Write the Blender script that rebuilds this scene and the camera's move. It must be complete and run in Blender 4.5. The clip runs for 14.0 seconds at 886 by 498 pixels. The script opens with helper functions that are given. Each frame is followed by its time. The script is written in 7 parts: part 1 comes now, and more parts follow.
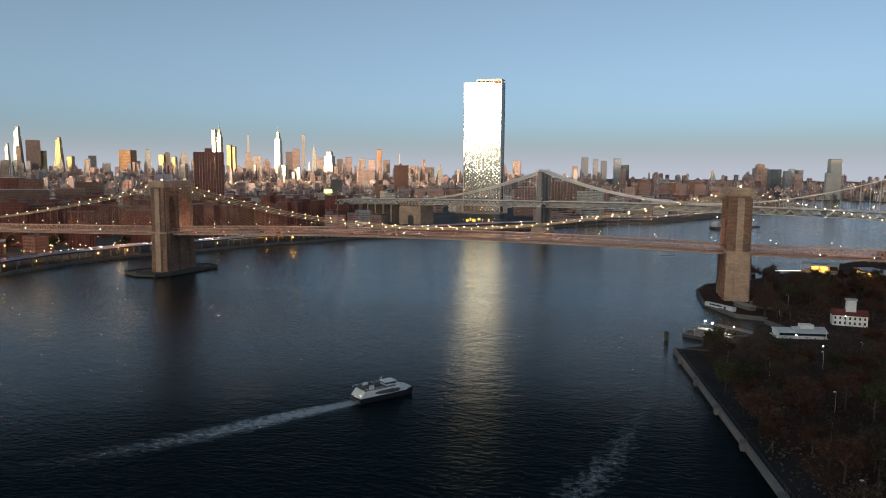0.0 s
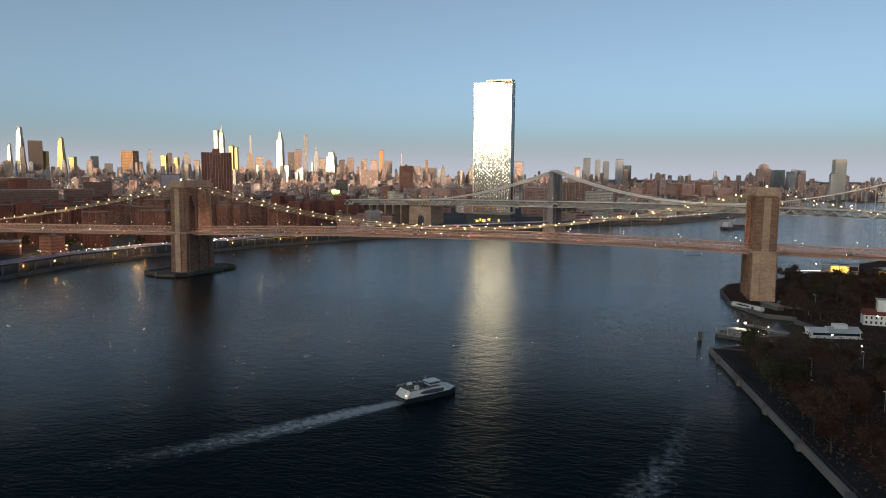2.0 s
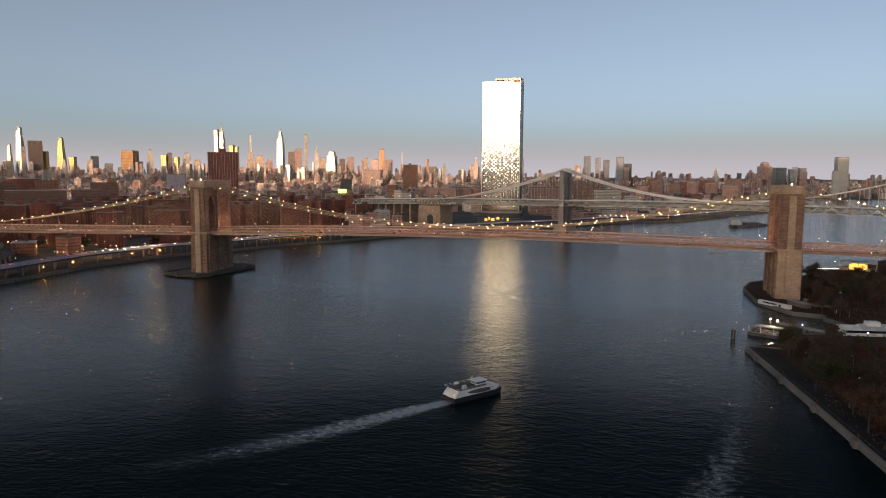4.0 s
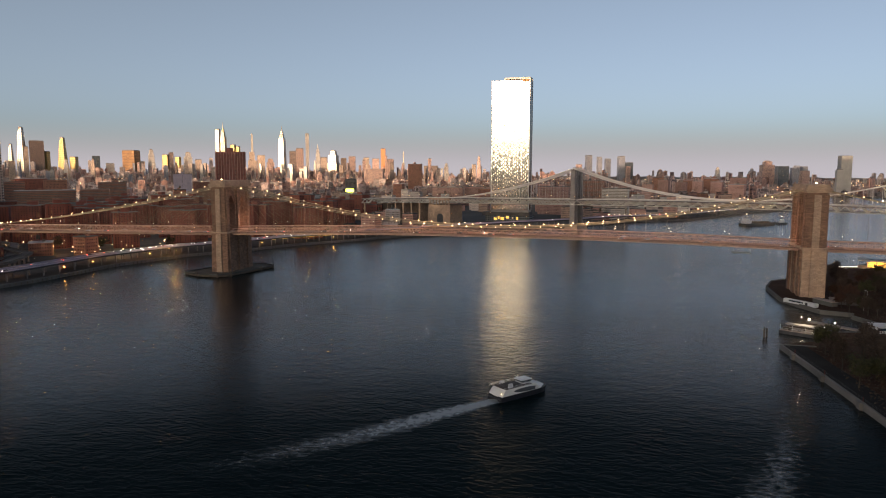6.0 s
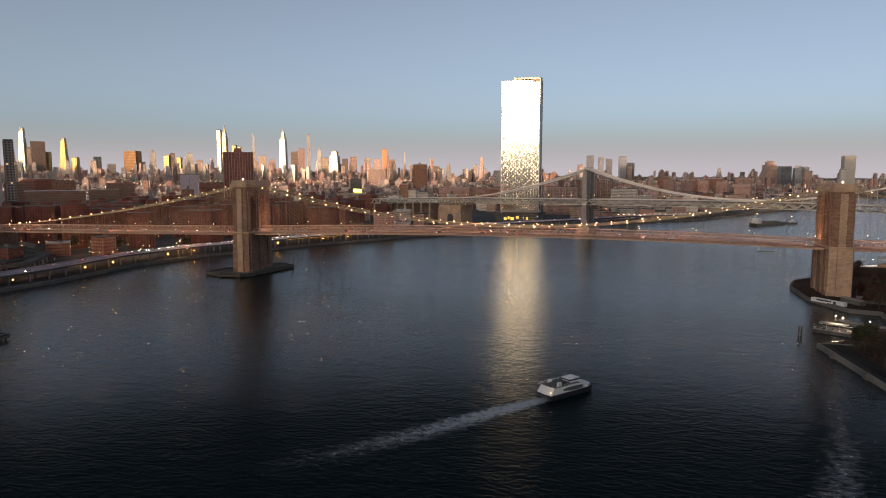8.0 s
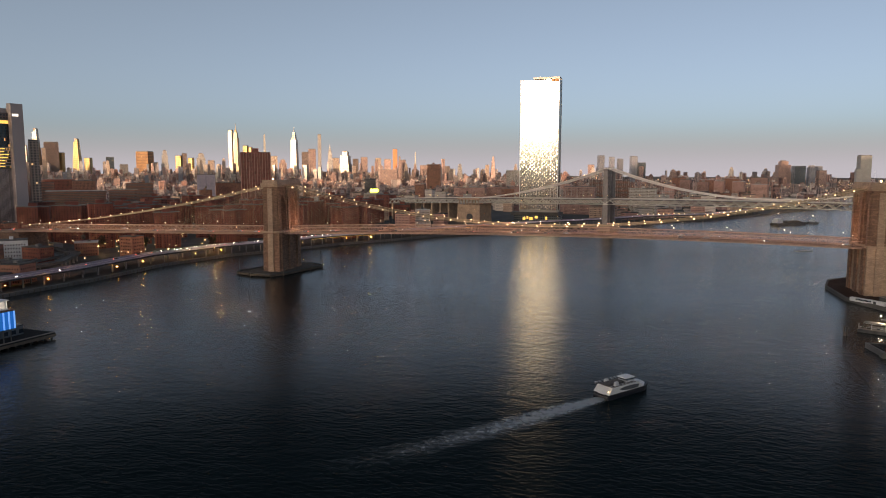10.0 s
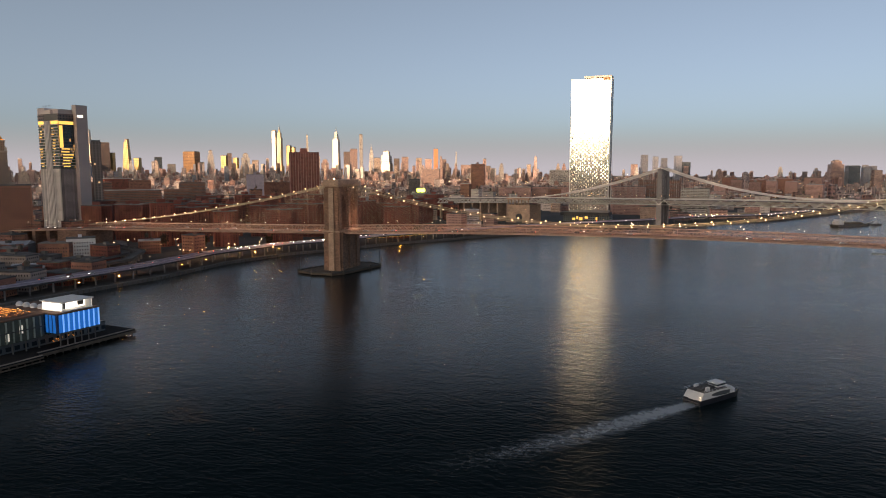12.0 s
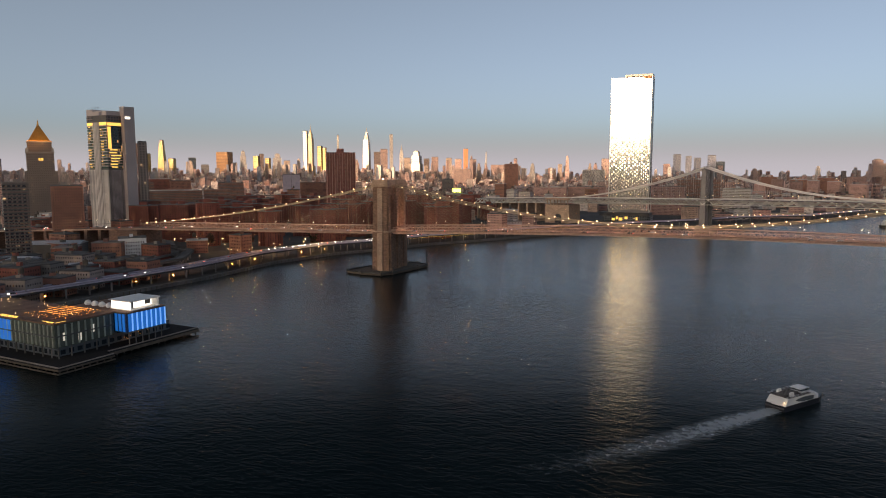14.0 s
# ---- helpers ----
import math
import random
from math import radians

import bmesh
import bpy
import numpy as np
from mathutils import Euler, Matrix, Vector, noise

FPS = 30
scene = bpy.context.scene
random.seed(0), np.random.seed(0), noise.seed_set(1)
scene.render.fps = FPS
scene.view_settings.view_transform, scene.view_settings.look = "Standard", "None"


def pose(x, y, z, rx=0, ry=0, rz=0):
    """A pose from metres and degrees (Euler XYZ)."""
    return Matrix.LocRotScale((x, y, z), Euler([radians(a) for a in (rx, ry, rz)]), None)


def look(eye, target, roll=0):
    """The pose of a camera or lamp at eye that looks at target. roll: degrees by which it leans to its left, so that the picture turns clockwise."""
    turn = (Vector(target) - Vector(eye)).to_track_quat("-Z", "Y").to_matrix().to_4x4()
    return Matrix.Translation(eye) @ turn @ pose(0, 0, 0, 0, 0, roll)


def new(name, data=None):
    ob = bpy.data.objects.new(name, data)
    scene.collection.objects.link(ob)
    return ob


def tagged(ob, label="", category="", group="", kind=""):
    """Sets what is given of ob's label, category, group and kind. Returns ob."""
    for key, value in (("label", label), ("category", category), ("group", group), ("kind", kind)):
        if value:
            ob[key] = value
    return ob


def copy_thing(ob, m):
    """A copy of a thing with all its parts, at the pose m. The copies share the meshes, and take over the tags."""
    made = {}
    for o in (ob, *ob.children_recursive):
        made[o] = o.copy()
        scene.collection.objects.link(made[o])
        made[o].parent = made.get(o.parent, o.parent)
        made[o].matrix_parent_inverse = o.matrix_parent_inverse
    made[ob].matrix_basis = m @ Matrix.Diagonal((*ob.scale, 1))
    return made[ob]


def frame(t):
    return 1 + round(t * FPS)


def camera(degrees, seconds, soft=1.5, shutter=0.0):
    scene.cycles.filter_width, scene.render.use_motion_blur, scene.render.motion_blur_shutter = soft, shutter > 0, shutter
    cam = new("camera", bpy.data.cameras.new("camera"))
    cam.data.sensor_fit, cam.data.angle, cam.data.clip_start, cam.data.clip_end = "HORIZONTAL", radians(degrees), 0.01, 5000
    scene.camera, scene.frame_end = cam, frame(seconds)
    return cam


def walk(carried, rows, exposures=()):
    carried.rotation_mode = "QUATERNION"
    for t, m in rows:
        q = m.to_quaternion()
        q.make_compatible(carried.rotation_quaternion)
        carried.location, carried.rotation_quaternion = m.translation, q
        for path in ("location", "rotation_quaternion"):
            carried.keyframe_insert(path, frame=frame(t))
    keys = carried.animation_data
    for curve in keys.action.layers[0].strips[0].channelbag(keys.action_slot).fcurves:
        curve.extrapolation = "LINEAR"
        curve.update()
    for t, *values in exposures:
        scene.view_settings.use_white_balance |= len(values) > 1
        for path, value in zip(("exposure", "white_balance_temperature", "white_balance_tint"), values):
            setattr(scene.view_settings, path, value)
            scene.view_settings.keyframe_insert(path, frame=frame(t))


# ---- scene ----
cam = camera(65.35, 14.0, 1.0)
PATH = [
    (0, (404.892, -555.693, 95.714), (404.389, -553.771, 95.487), 0.4),
    (0.5, (400.813, -556.051, 95.912), (400.309, -554.129, 95.686), 0.4),
    (1, (396.014, -557.054, 95.741), (395.511, -555.132, 95.515), 0.4),
    (1.5, (391.313, -558.419, 95.143), (390.81, -556.497, 94.918), 0.4),
    (2, (386.193, -559.377, 94.879), (385.692, -557.454, 94.654), 0.4),
    (2.5, (381.514, -560.689, 94.89), (381.014, -558.766, 94.665), 0.3),
    (3, (376.532, -561.897, 95.098), (376.035, -559.973, 94.872), 0.3),
    (5.5, (352.003, -569.151, 95.143), (351.512, -567.226, 94.912), 0.1),
    (6, (347.481, -570.407, 95.308), (346.991, -568.482, 95.077), 0.1),
    (6.5, (342.661, -570.97, 95.562), (342.172, -569.045, 95.331), 0.1),
    (7, (337.453, -572.716, 95.362), (336.966, -570.79, 95.132), 0.1),
    (9.5, (312.527, -578.973, 93.701), (312.041, -577.047, 93.472), -0.0),
    (10, (307.491, -580.486, 93.948), (306.985, -578.565, 93.719), -0.0),
    (10.5, (302.436, -581.623, 94.354), (301.903, -579.709, 94.125), -0.0),
    (11, (297.488, -582.393, 94.364), (296.93, -580.486, 94.133), -0.0),
    (11.5, (292.52, -583.148, 94.159), (291.936, -581.25, 93.929), -0.1),
    (12, (287.372, -584.122, 94.151), (286.763, -582.231, 93.921), -0.0),
    (12.5, (282.106, -585.138, 94.0), (281.473, -583.254, 93.77), -0.0),
    (13, (276.787, -586.01, 94.048), (276.131, -584.135, 93.817), -0.0),
    (13.5, (272.081, -587.089, 93.976), (271.41, -585.219, 93.746), -0.0),
    (14, (267.79, -588.059, 94.158), (267.108, -586.193, 93.928), -0.1),
]
walk(cam, [(t, look(e, g, r)) for t, e, g, r in PATH],
     [(0, 1.5, 6500, 2), (2.55, 1.5, 6550, 2), (3.0, 1.48, 7350, 12), (14, 1.45, 7550, 14)])

# ---- light ----
SUN_ELEV, SUN_TURN = radians(2.0), radians(198)
world = bpy.data.worlds.new("dusk_sky")
scene.world = world
world.use_nodes = True
wn = world.node_tree.nodes
sky = wn.new("ShaderNodeTexSky")
sky.sky_type = "NISHITA"
sky.sun_disc = False
sky.sun_elevation, sky.sun_rotation = SUN_ELEV, SUN_TURN
sky.altitude, sky.air_density, sky.dust_density, sky.ozone_density = 50, 0.3, 2.2, 1.0
wn["Background"].inputs["Strength"].default_value = 0.124
haze = wn.new("ShaderNodeHueSaturation")
haze.inputs["Saturation"].default_value = 0.86
world.node_tree.links.new(sky.outputs["Color"], haze.inputs["Color"])
haze.inputs["Value"].default_value = 0.8
# thin evening haze: light scattered many times, thickest low down, clear overhead
way = wn.new("ShaderNodeTexCoord")
axes = wn.new("ShaderNodeSeparateXYZ")
world.node_tree.links.new(way.outputs["Generated"], axes.inputs["Vector"])
thick = wn.new("ShaderNodeMapRange")
thick.interpolation_type = "SMOOTHSTEP"
thick.inputs["From Min"].default_value, thick.inputs["From Max"].default_value = 0.12, 0.75
thick.inputs["To Min"].default_value, thick.inputs["To Max"].default_value = 1.0, 0.12
world.node_tree.links.new(axes.outputs["Z"], thick.inputs["Value"])
veil = wn.new("ShaderNodeMix")
veil.data_type, veil.blend_type = "RGBA", "ADD"
veil.inputs["B"].default_value = (0.285, 0.37, 0.4, 1)
world.node_tree.links.new(thick.outputs["Result"], veil.inputs["Factor"])
world.node_tree.links.new(haze.outputs["Color"], veil.inputs["A"])
world.node_tree.links.new(veil.outputs["Result"], wn["Background"].inputs["Color"])
sun_way = Vector((math.sin(SUN_TURN) * math.cos(SUN_ELEV), math.cos(SUN_TURN) * math.cos(SUN_ELEV), math.sin(SUN_ELEV)))
sun = new("sun", bpy.data.lights.new("sun", "SUN"))
sun.data.energy, sun.data.angle, sun.data.color = 2.0, radians(0.5), (1.0, 0.72, 0.5)
def road_lamp(x, y, z, watts, colour):
    lamp = new("road_lamp", bpy.data.lights.new("road_lamp", "POINT"))
    lamp.data.energy, lamp.data.color, lamp.data.shadow_soft_size = watts, colour, 0.35
    lamp.location = (x, y, z)


for i in range(-10, 28):
    # lamps over the roadways of the old bridge
    road_lamp(i * 28.0 + 14, 7.5, 48.0 if 0 < i < 17 else 43.5 if -4 < i < 22 else 41.5, 1600, (1.0, 0.62, 0.46))
for x, y in ((-157.6, -90.8), (-153.9, 7.8), (-131.6, 94.8), (-95, 163.9), (-63.9, 235.2), (-18.7, 291.3), (28.3, 367.2)):
    # lamps over the riverside highway
    road_lamp(x, y, 14.5, 800, (1.0, 0.45, 0.14))
STREET = [(-420 + 44 * i, 46 + 16 * (i % 2)) for i in range(8)]
for x, y in STREET:
    # lamps of the street beside the old bridge's approach
    road_lamp(x, y - 0.9, 10.4, 900, (1.0, 0.55, 0.2))
for x, y in ((-797.5, 302.5), (-819, 286.1)):
    # floodlights on the gilded roof of the court tower
    road_lamp(x, y, 148, 2600, (1.0, 0.5, 0.14))
for x, y, z in ((453.5, -136, 8.0), (462, -143.5, 5.2)):
    # floodlights on the ferry landing
    road_lamp(x, y - 0.9, z, 900, (1.0, 0.86, 0.62))
sun.matrix_world = look(Vector((0, 0, 900)) + sun_way, (0, 0, 900))


# ---- materials ----
def mat(name):
    m = bpy.data.materials.new(name)
    m.use_nodes = True
    return m, m.node_tree.nodes, m.node_tree.links, m.node_tree.nodes["Principled BSDF"]


def ramp(n, stops):
    r = n.new("ShaderNodeValToRGB")
    while len(r.color_ramp.elements) < len(stops):
        r.color_ramp.elements.new(0.5)
    for e, (p, c) in zip(r.color_ramp.elements, stops):
        e.position, e.color = p, (*c, 1)
    return r


def surface(name, a, b, rough=0.85, scale=0.15, metal=0.0, fine=3.0, bump=0.3, vary=0.25, island=False, spec=0.4):
    """Two-tone weathered surface: broad stains, fine grain, a shade of its own for each object or piece."""
    m, n, l, p = mat(name)
    co = n.new("ShaderNodeTexCoord")
    big = n.new("ShaderNodeTexNoise")
    big.inputs["Scale"].default_value, big.inputs["Detail"].default_value = scale, 6
    small = n.new("ShaderNodeTexNoise")
    small.inputs["Scale"].default_value, small.inputs["Detail"].default_value = fine, 3
    l.new(co.outputs["Object"], big.inputs["Vector"])
    l.new(co.outputs["Object"], small.inputs["Vector"])
    r = ramp(n, [(0.3, a), (0.7, b)])
    l.new(big.outputs["Fac"], r.inputs["Fac"])
    hsv = n.new("ShaderNodeHueSaturation")
    rng = n.new("ShaderNodeMapRange")
    rng.inputs["To Min"].default_value, rng.inputs["To Max"].default_value = 1 - vary, 1 + vary
    if island:
        l.new(n.new("ShaderNodeNewGeometry").outputs["Random Per Island"], rng.inputs["Value"])
    else:
        l.new(n.new("ShaderNodeObjectInfo").outputs["Random"], rng.inputs["Value"])
    l.new(rng.outputs["Result"], hsv.inputs["Value"])
    l.new(r.outputs["Color"], hsv.inputs["Color"])
    mix = n.new("ShaderNodeMix")
    mix.data_type, mix.blend_type = "RGBA", "OVERLAY"
    mix.inputs["Factor"].default_value = 0.35
    l.new(hsv.outputs["Color"], mix.inputs["A"])
    l.new(small.outputs["Fac"], mix.inputs["B"])
    l.new(mix.outputs["Result"], p.inputs["Base Color"])
    p.inputs["Roughness"].default_value, p.inputs["Metallic"].default_value = rough, metal
    p.inputs["Specular IOR Level"].default_value = spec
    if bump:
        bp = n.new("ShaderNodeBump")
        bp.inputs["Strength"].default_value, bp.inputs["Distance"].default_value = bump, 0.1
        l.new(small.outputs["Fac"], bp.inputs["Height"])
        l.new(bp.outputs["Normal"], p.inputs["Normal"])
    return m


def coursed(name, a, b, mortar, w, h, rough=0.85, island=False):
    """Masonry: courses of blocks on upright faces, stained at a larger scale."""
    m, n, l, p = mat(name)
    co = n.new("ShaderNodeTexCoord")
    sep = n.new("ShaderNodeSeparateXYZ")
    l.new(co.outputs["Object"], sep.inputs["Vector"])
    add = n.new("ShaderNodeMath")
    l.new(sep.outputs["X"], add.inputs[0])
    l.new(sep.outputs["Y"], add.inputs[1])
    com = n.new("ShaderNodeCombineXYZ")
    l.new(add.outputs["Value"], com.inputs["X"])
    l.new(sep.outputs["Z"], com.inputs["Y"])
    br = n.new("ShaderNodeTexBrick")
    for k, v in (("Scale", 1.0), ("Brick Width", w), ("Row Height", h), ("Mortar Size", 0.05 * h), ("Bias", 0.0)):
        br.inputs[k].default_value = v
    br.inputs["Color1"].default_value, br.inputs["Color2"].default_value, br.inputs["Mortar"].default_value = (*a, 1), (*b, 1), (*mortar, 1)
    l.new(com.outputs["Vector"], br.inputs["Vector"])
    big = n.new("ShaderNodeTexNoise")
    big.inputs["Scale"].default_value, big.inputs["Detail"].default_value = 0.12, 8
    l.new(co.outputs["Object"], big.inputs["Vector"])
    r = ramp(n, [(0.3, (0.35, 0.35, 0.35)), (0.7, (0.72, 0.68, 0.62))])
    l.new(big.outputs["Fac"], r.inputs["Fac"])
    mix = n.new("ShaderNodeMix")
    mix.data_type, mix.blend_type = "RGBA", "OVERLAY"
    mix.inputs["Factor"].default_value = 0.6
    l.new(br.outputs["Color"], mix.inputs["A"])
    l.new(r.outputs["Color"], mix.inputs["B"])
    l.new(mix.outputs["Result"], p.inputs["Base Color"])
    p.inputs["Roughness"].default_value = rough
    bp = n.new("ShaderNodeBump")
    bp.inputs["Strength"].default_value, bp.inputs["Distance"].default_value = 0.5, 0.15
    l.new(br.outputs["Fac"], bp.inputs["Height"])
    bp.invert = True
    l.new(bp.outputs["Normal"], p.inputs["Normal"])
    return m


def glow(name, colour, strength):
    m, n, l, p = mat(name)
    p.inputs["Base Color"].default_value = (*colour, 1)
    p.inputs["Emission Color"].default_value = (*colour, 1)
    p.inputs["Emission Strength"].default_value = strength
    m.cycles.emission_sampling = "NONE"
    return m


def windows_of(name, dark, lit_share, strength=1.2, rough=0.12):
    """Panes of a facade: dark glass, some of them with a lamp on behind."""
    m, n, l, p = mat(name)
    geo = n.new("ShaderNodeNewGeometry")
    r = ramp(n, [(0.0, tuple(c * 0.6 for c in dark)), (1.0, tuple(c * 1.6 for c in dark))])
    l.new(geo.outputs["Random Per Island"], r.inputs["Fac"])
    l.new(r.outputs["Color"], p.inputs["Base Color"])
    p.inputs["Roughness"].default_value = rough
    on = n.new("ShaderNodeMath")
    on.operation = "LESS_THAN"
    on.inputs[1].default_value = lit_share
    l.new(geo.outputs["Random Per Island"], on.inputs[0])
    sc = n.new("ShaderNodeMath")
    sc.operation = "MULTIPLY"
    sc.inputs[1].default_value = strength
    l.new(on.outputs["Value"], sc.inputs[0])
    l.new(sc.outputs["Value"], p.inputs["Emission Strength"])
    p.inputs["Emission Color"].default_value = (1.0, 0.54, 0.22, 1)
    m.cycles.emission_sampling = "NONE"
    return m


def facade(name, wall_a, wall_b, glass, w=4.0, h=3.6, lit=0.03, rough=0.5, metal=0.0, glass_rough=0.1, island=False, share=0.45, strength=0.3):
    """Far facades, storeys of windows with piers between them; a few windows are lit."""
    m, n, l, p = mat(name)
    co = n.new("ShaderNodeTexCoord")
    sep = n.new("ShaderNodeSeparateXYZ")
    l.new(co.outputs["Object"], sep.inputs["Vector"])
    add = n.new("ShaderNodeMath")
    l.new(sep.outputs["X"], add.inputs[0])
    l.new(sep.outputs["Y"], add.inputs[1])
    com = n.new("ShaderNodeCombineXYZ")
    l.new(add.outputs["Value"], com.inputs["X"])
    l.new(sep.outputs["Z"], com.inputs["Y"])
    br = n.new("ShaderNodeTexBrick")
    br.offset = 0.0
    for k, v in (("Scale", 1.0), ("Brick Width", w), ("Row Height", h), ("Mortar Size", share * h * 0.5), ("Mortar Smooth", 0.0), ("Bias", 0.0)):
        br.inputs[k].default_value = v
    br.inputs["Color1"].default_value = (0, 0, 0, 1)
    br.inputs["Color2"].default_value = (1, 1, 1, 1)
    l.new(com.outputs["Vector"], br.inputs["Vector"])
    big = n.new("ShaderNodeTexNoise")
    big.inputs["Scale"].default_value, big.inputs["Detail"].default_value = 0.03, 5
    l.new(co.outputs["Object"], big.inputs["Vector"])
    r = ramp(n, [(0.3, wall_a), (0.7, wall_b)])
    hsv = n.new("ShaderNodeHueSaturation")
    rng = n.new("ShaderNodeMapRange")
    rng.inputs["To Min"].default_value, rng.inputs["To Max"].default_value = 0.7, 1.35
    if island:
        src = n.new("ShaderNodeNewGeometry").outputs["Random Per Island"]
        far = n.new("ShaderNodeMath")
        far.operation = "FRACT"
        many = n.new("ShaderNodeMath")
        many.operation = "MULTIPLY"
        many.inputs[1].default_value = 17.0
        l.new(src, many.inputs[0])
        l.new(many.outputs["Value"], far.inputs[0])
        # rosy cast of the evening light is put into this palette
        r = ramp(n, [(0.0, (0.22, 0.12, 0.1)), (0.22, (0.48, 0.26, 0.21)), (0.45, (0.58, 0.4, 0.35)), (0.65, (0.42, 0.34, 0.33)), (0.82, (0.8, 0.67, 0.61)), (1.0, (0.11, 0.09, 0.1))])
        l.new(far.outputs["Value"], r.inputs["Fac"])
    else:
        src = n.new("ShaderNodeObjectInfo").outputs["Random"]
        l.new(big.outputs["Fac"], r.inputs["Fac"])
    l.new(src, rng.inputs["Value"])
    l.new(rng.outputs["Result"], hsv.inputs["Value"])
    l.new(r.outputs["Color"], hsv.inputs["Color"])
    up = n.new("ShaderNodeNewGeometry")
    nz = n.new("ShaderNodeSeparateXYZ")
    l.new(up.outputs["Normal"], nz.inputs["Vector"])
    roof = n.new("ShaderNodeMath")
    roof.operation = "GREATER_THAN"
    roof.inputs[1].default_value = 0.5
    l.new(nz.outputs["Z"], roof.inputs[0])
    wall = n.new("ShaderNodeMath")
    wall.operation = "MAXIMUM"
    l.new(roof.outputs["Value"], wall.inputs[0])
    l.new(br.outputs["Fac"], wall.inputs[1])
    mix = n.new("ShaderNodeMix")
    mix.data_type = "RGBA"
    l.new(wall.outputs["Value"], mix.inputs["Factor"])
    mix.inputs["A"].default_value = (*glass, 1)
    l.new(hsv.outputs["Color"], mix.inputs["B"])
    l.new(mix.outputs["Result"], p.inputs["Base Color"])
    rr = n.new("ShaderNodeMapRange")
    rr.inputs["To Min"].default_value, rr.inputs["To Max"].default_value = glass_rough, rough
    l.new(wall.outputs["Value"], rr.inputs["Value"])
    l.new(rr.outputs["Result"], p.inputs["Roughness"])
    p.inputs["Metallic"].default_value = metal
    on = n.new("ShaderNodeMath")
    on.operation = "GREATER_THAN"
    on.inputs[1].default_value = 1 - lit
    l.new(br.outputs["Color"], on.inputs[0])
    inv = n.new("ShaderNodeMath")
    inv.operation = "SUBTRACT"
    inv.inputs[0].default_value = 1.0
    l.new(wall.outputs["Value"], inv.inputs[1])
    em = n.new("ShaderNodeMath")
    em.operation = "MULTIPLY"
    l.new(on.outputs["Value"], em.inputs[0])
    l.new(inv.outputs["Value"], em.inputs[1])
    em2 = n.new("ShaderNodeMath")
    em2.operation = "MULTIPLY"
    em2.inputs[1].default_value = strength
    l.new(em.outputs["Value"], em2.inputs[0])
    l.new(em2.outputs["Value"], p.inputs["Emission Strength"])
    p.inputs["Emission Color"].default_value = (1.0, 0.66, 0.35, 1)
    m.cycles.emission_sampling = "NONE"
    return m


def water_material():
    m, n, l, p = mat("river_water")
    p.inputs["Base Color"].default_value = (0.0025, 0.009, 0.011, 1)
    p.inputs["Roughness"].default_value = 0.09
    # reflectivity fitted to the view angle: damped in steep views to darken near water
    lw = n.new("ShaderNodeLayerWeight")
    gloss = n.new("ShaderNodeMapRange")
    gloss.interpolation_type = "SMOOTHERSTEP"
    gloss.inputs["From Min"].default_value, gloss.inputs["From Max"].default_value = 0.62, 0.88
    gloss.inputs["To Min"].default_value, gloss.inputs["To Max"].default_value = 1.045, 1.42
    l.new(lw.outputs["Facing"], gloss.inputs["Value"])
    l.new(gloss.outputs["Result"], p.inputs["IOR"])
    co = n.new("ShaderNodeTexCoord")
    last = None
    for scale, dist, strength, stretch in ((0.03, 0.45, 0.3, 1.6), (0.085, 0.8, 0.6, 1.8), (0.3, 0.42, 0.85, 2.0), (0.9, 0.11, 0.5, 1.6)):
        mp = n.new("ShaderNodeMapping")
        mp.inputs["Rotation"].default_value = (0, 0, 0.5 + scale)
        mp.inputs["Scale"].default_value = (1.0, stretch, 1.0)
        l.new(co.outputs["Object"], mp.inputs["Vector"])
        t = n.new("ShaderNodeTexNoise")
        t.inputs["Scale"].default_value, t.inputs["Detail"].default_value = scale, 4
        l.new(mp.outputs["Vector"], t.inputs["Vector"])
        b = n.new("ShaderNodeBump")
        b.inputs["Strength"].default_value, b.inputs["Distance"].default_value = strength, dist
        l.new(t.outputs["Fac"], b.inputs["Height"])
        if last:
            l.new(last.outputs["Normal"], b.inputs["Normal"])
        last = b
    l.new(last.outputs["Normal"], p.inputs["Normal"])
    # slicks: calmer streaks drifting with the stream
    mp = n.new("ShaderNodeMapping")
    mp.inputs["Scale"].default_value = (0.004, 0.012, 1)
    l.new(co.outputs["Object"], mp.inputs["Vector"])
    t = n.new("ShaderNodeTexNoise")
    t.inputs["Scale"].default_value, t.inputs["Detail"].default_value = 1.0, 5
    l.new(mp.outputs["Vector"], t.inputs["Vector"])
    rng = n.new("ShaderNodeMapRange")
    rng.inputs["From Min"].default_value, rng.inputs["From Max"].default_value = 0.35, 0.65
    rng.inputs["To Min"].default_value, rng.inputs["To Max"].default_value = 0.05, 0.12
    l.new(t.outputs["Fac"], rng.inputs["Value"])
    l.new(rng.outputs["Result"], p.inputs["Roughness"])
    return m


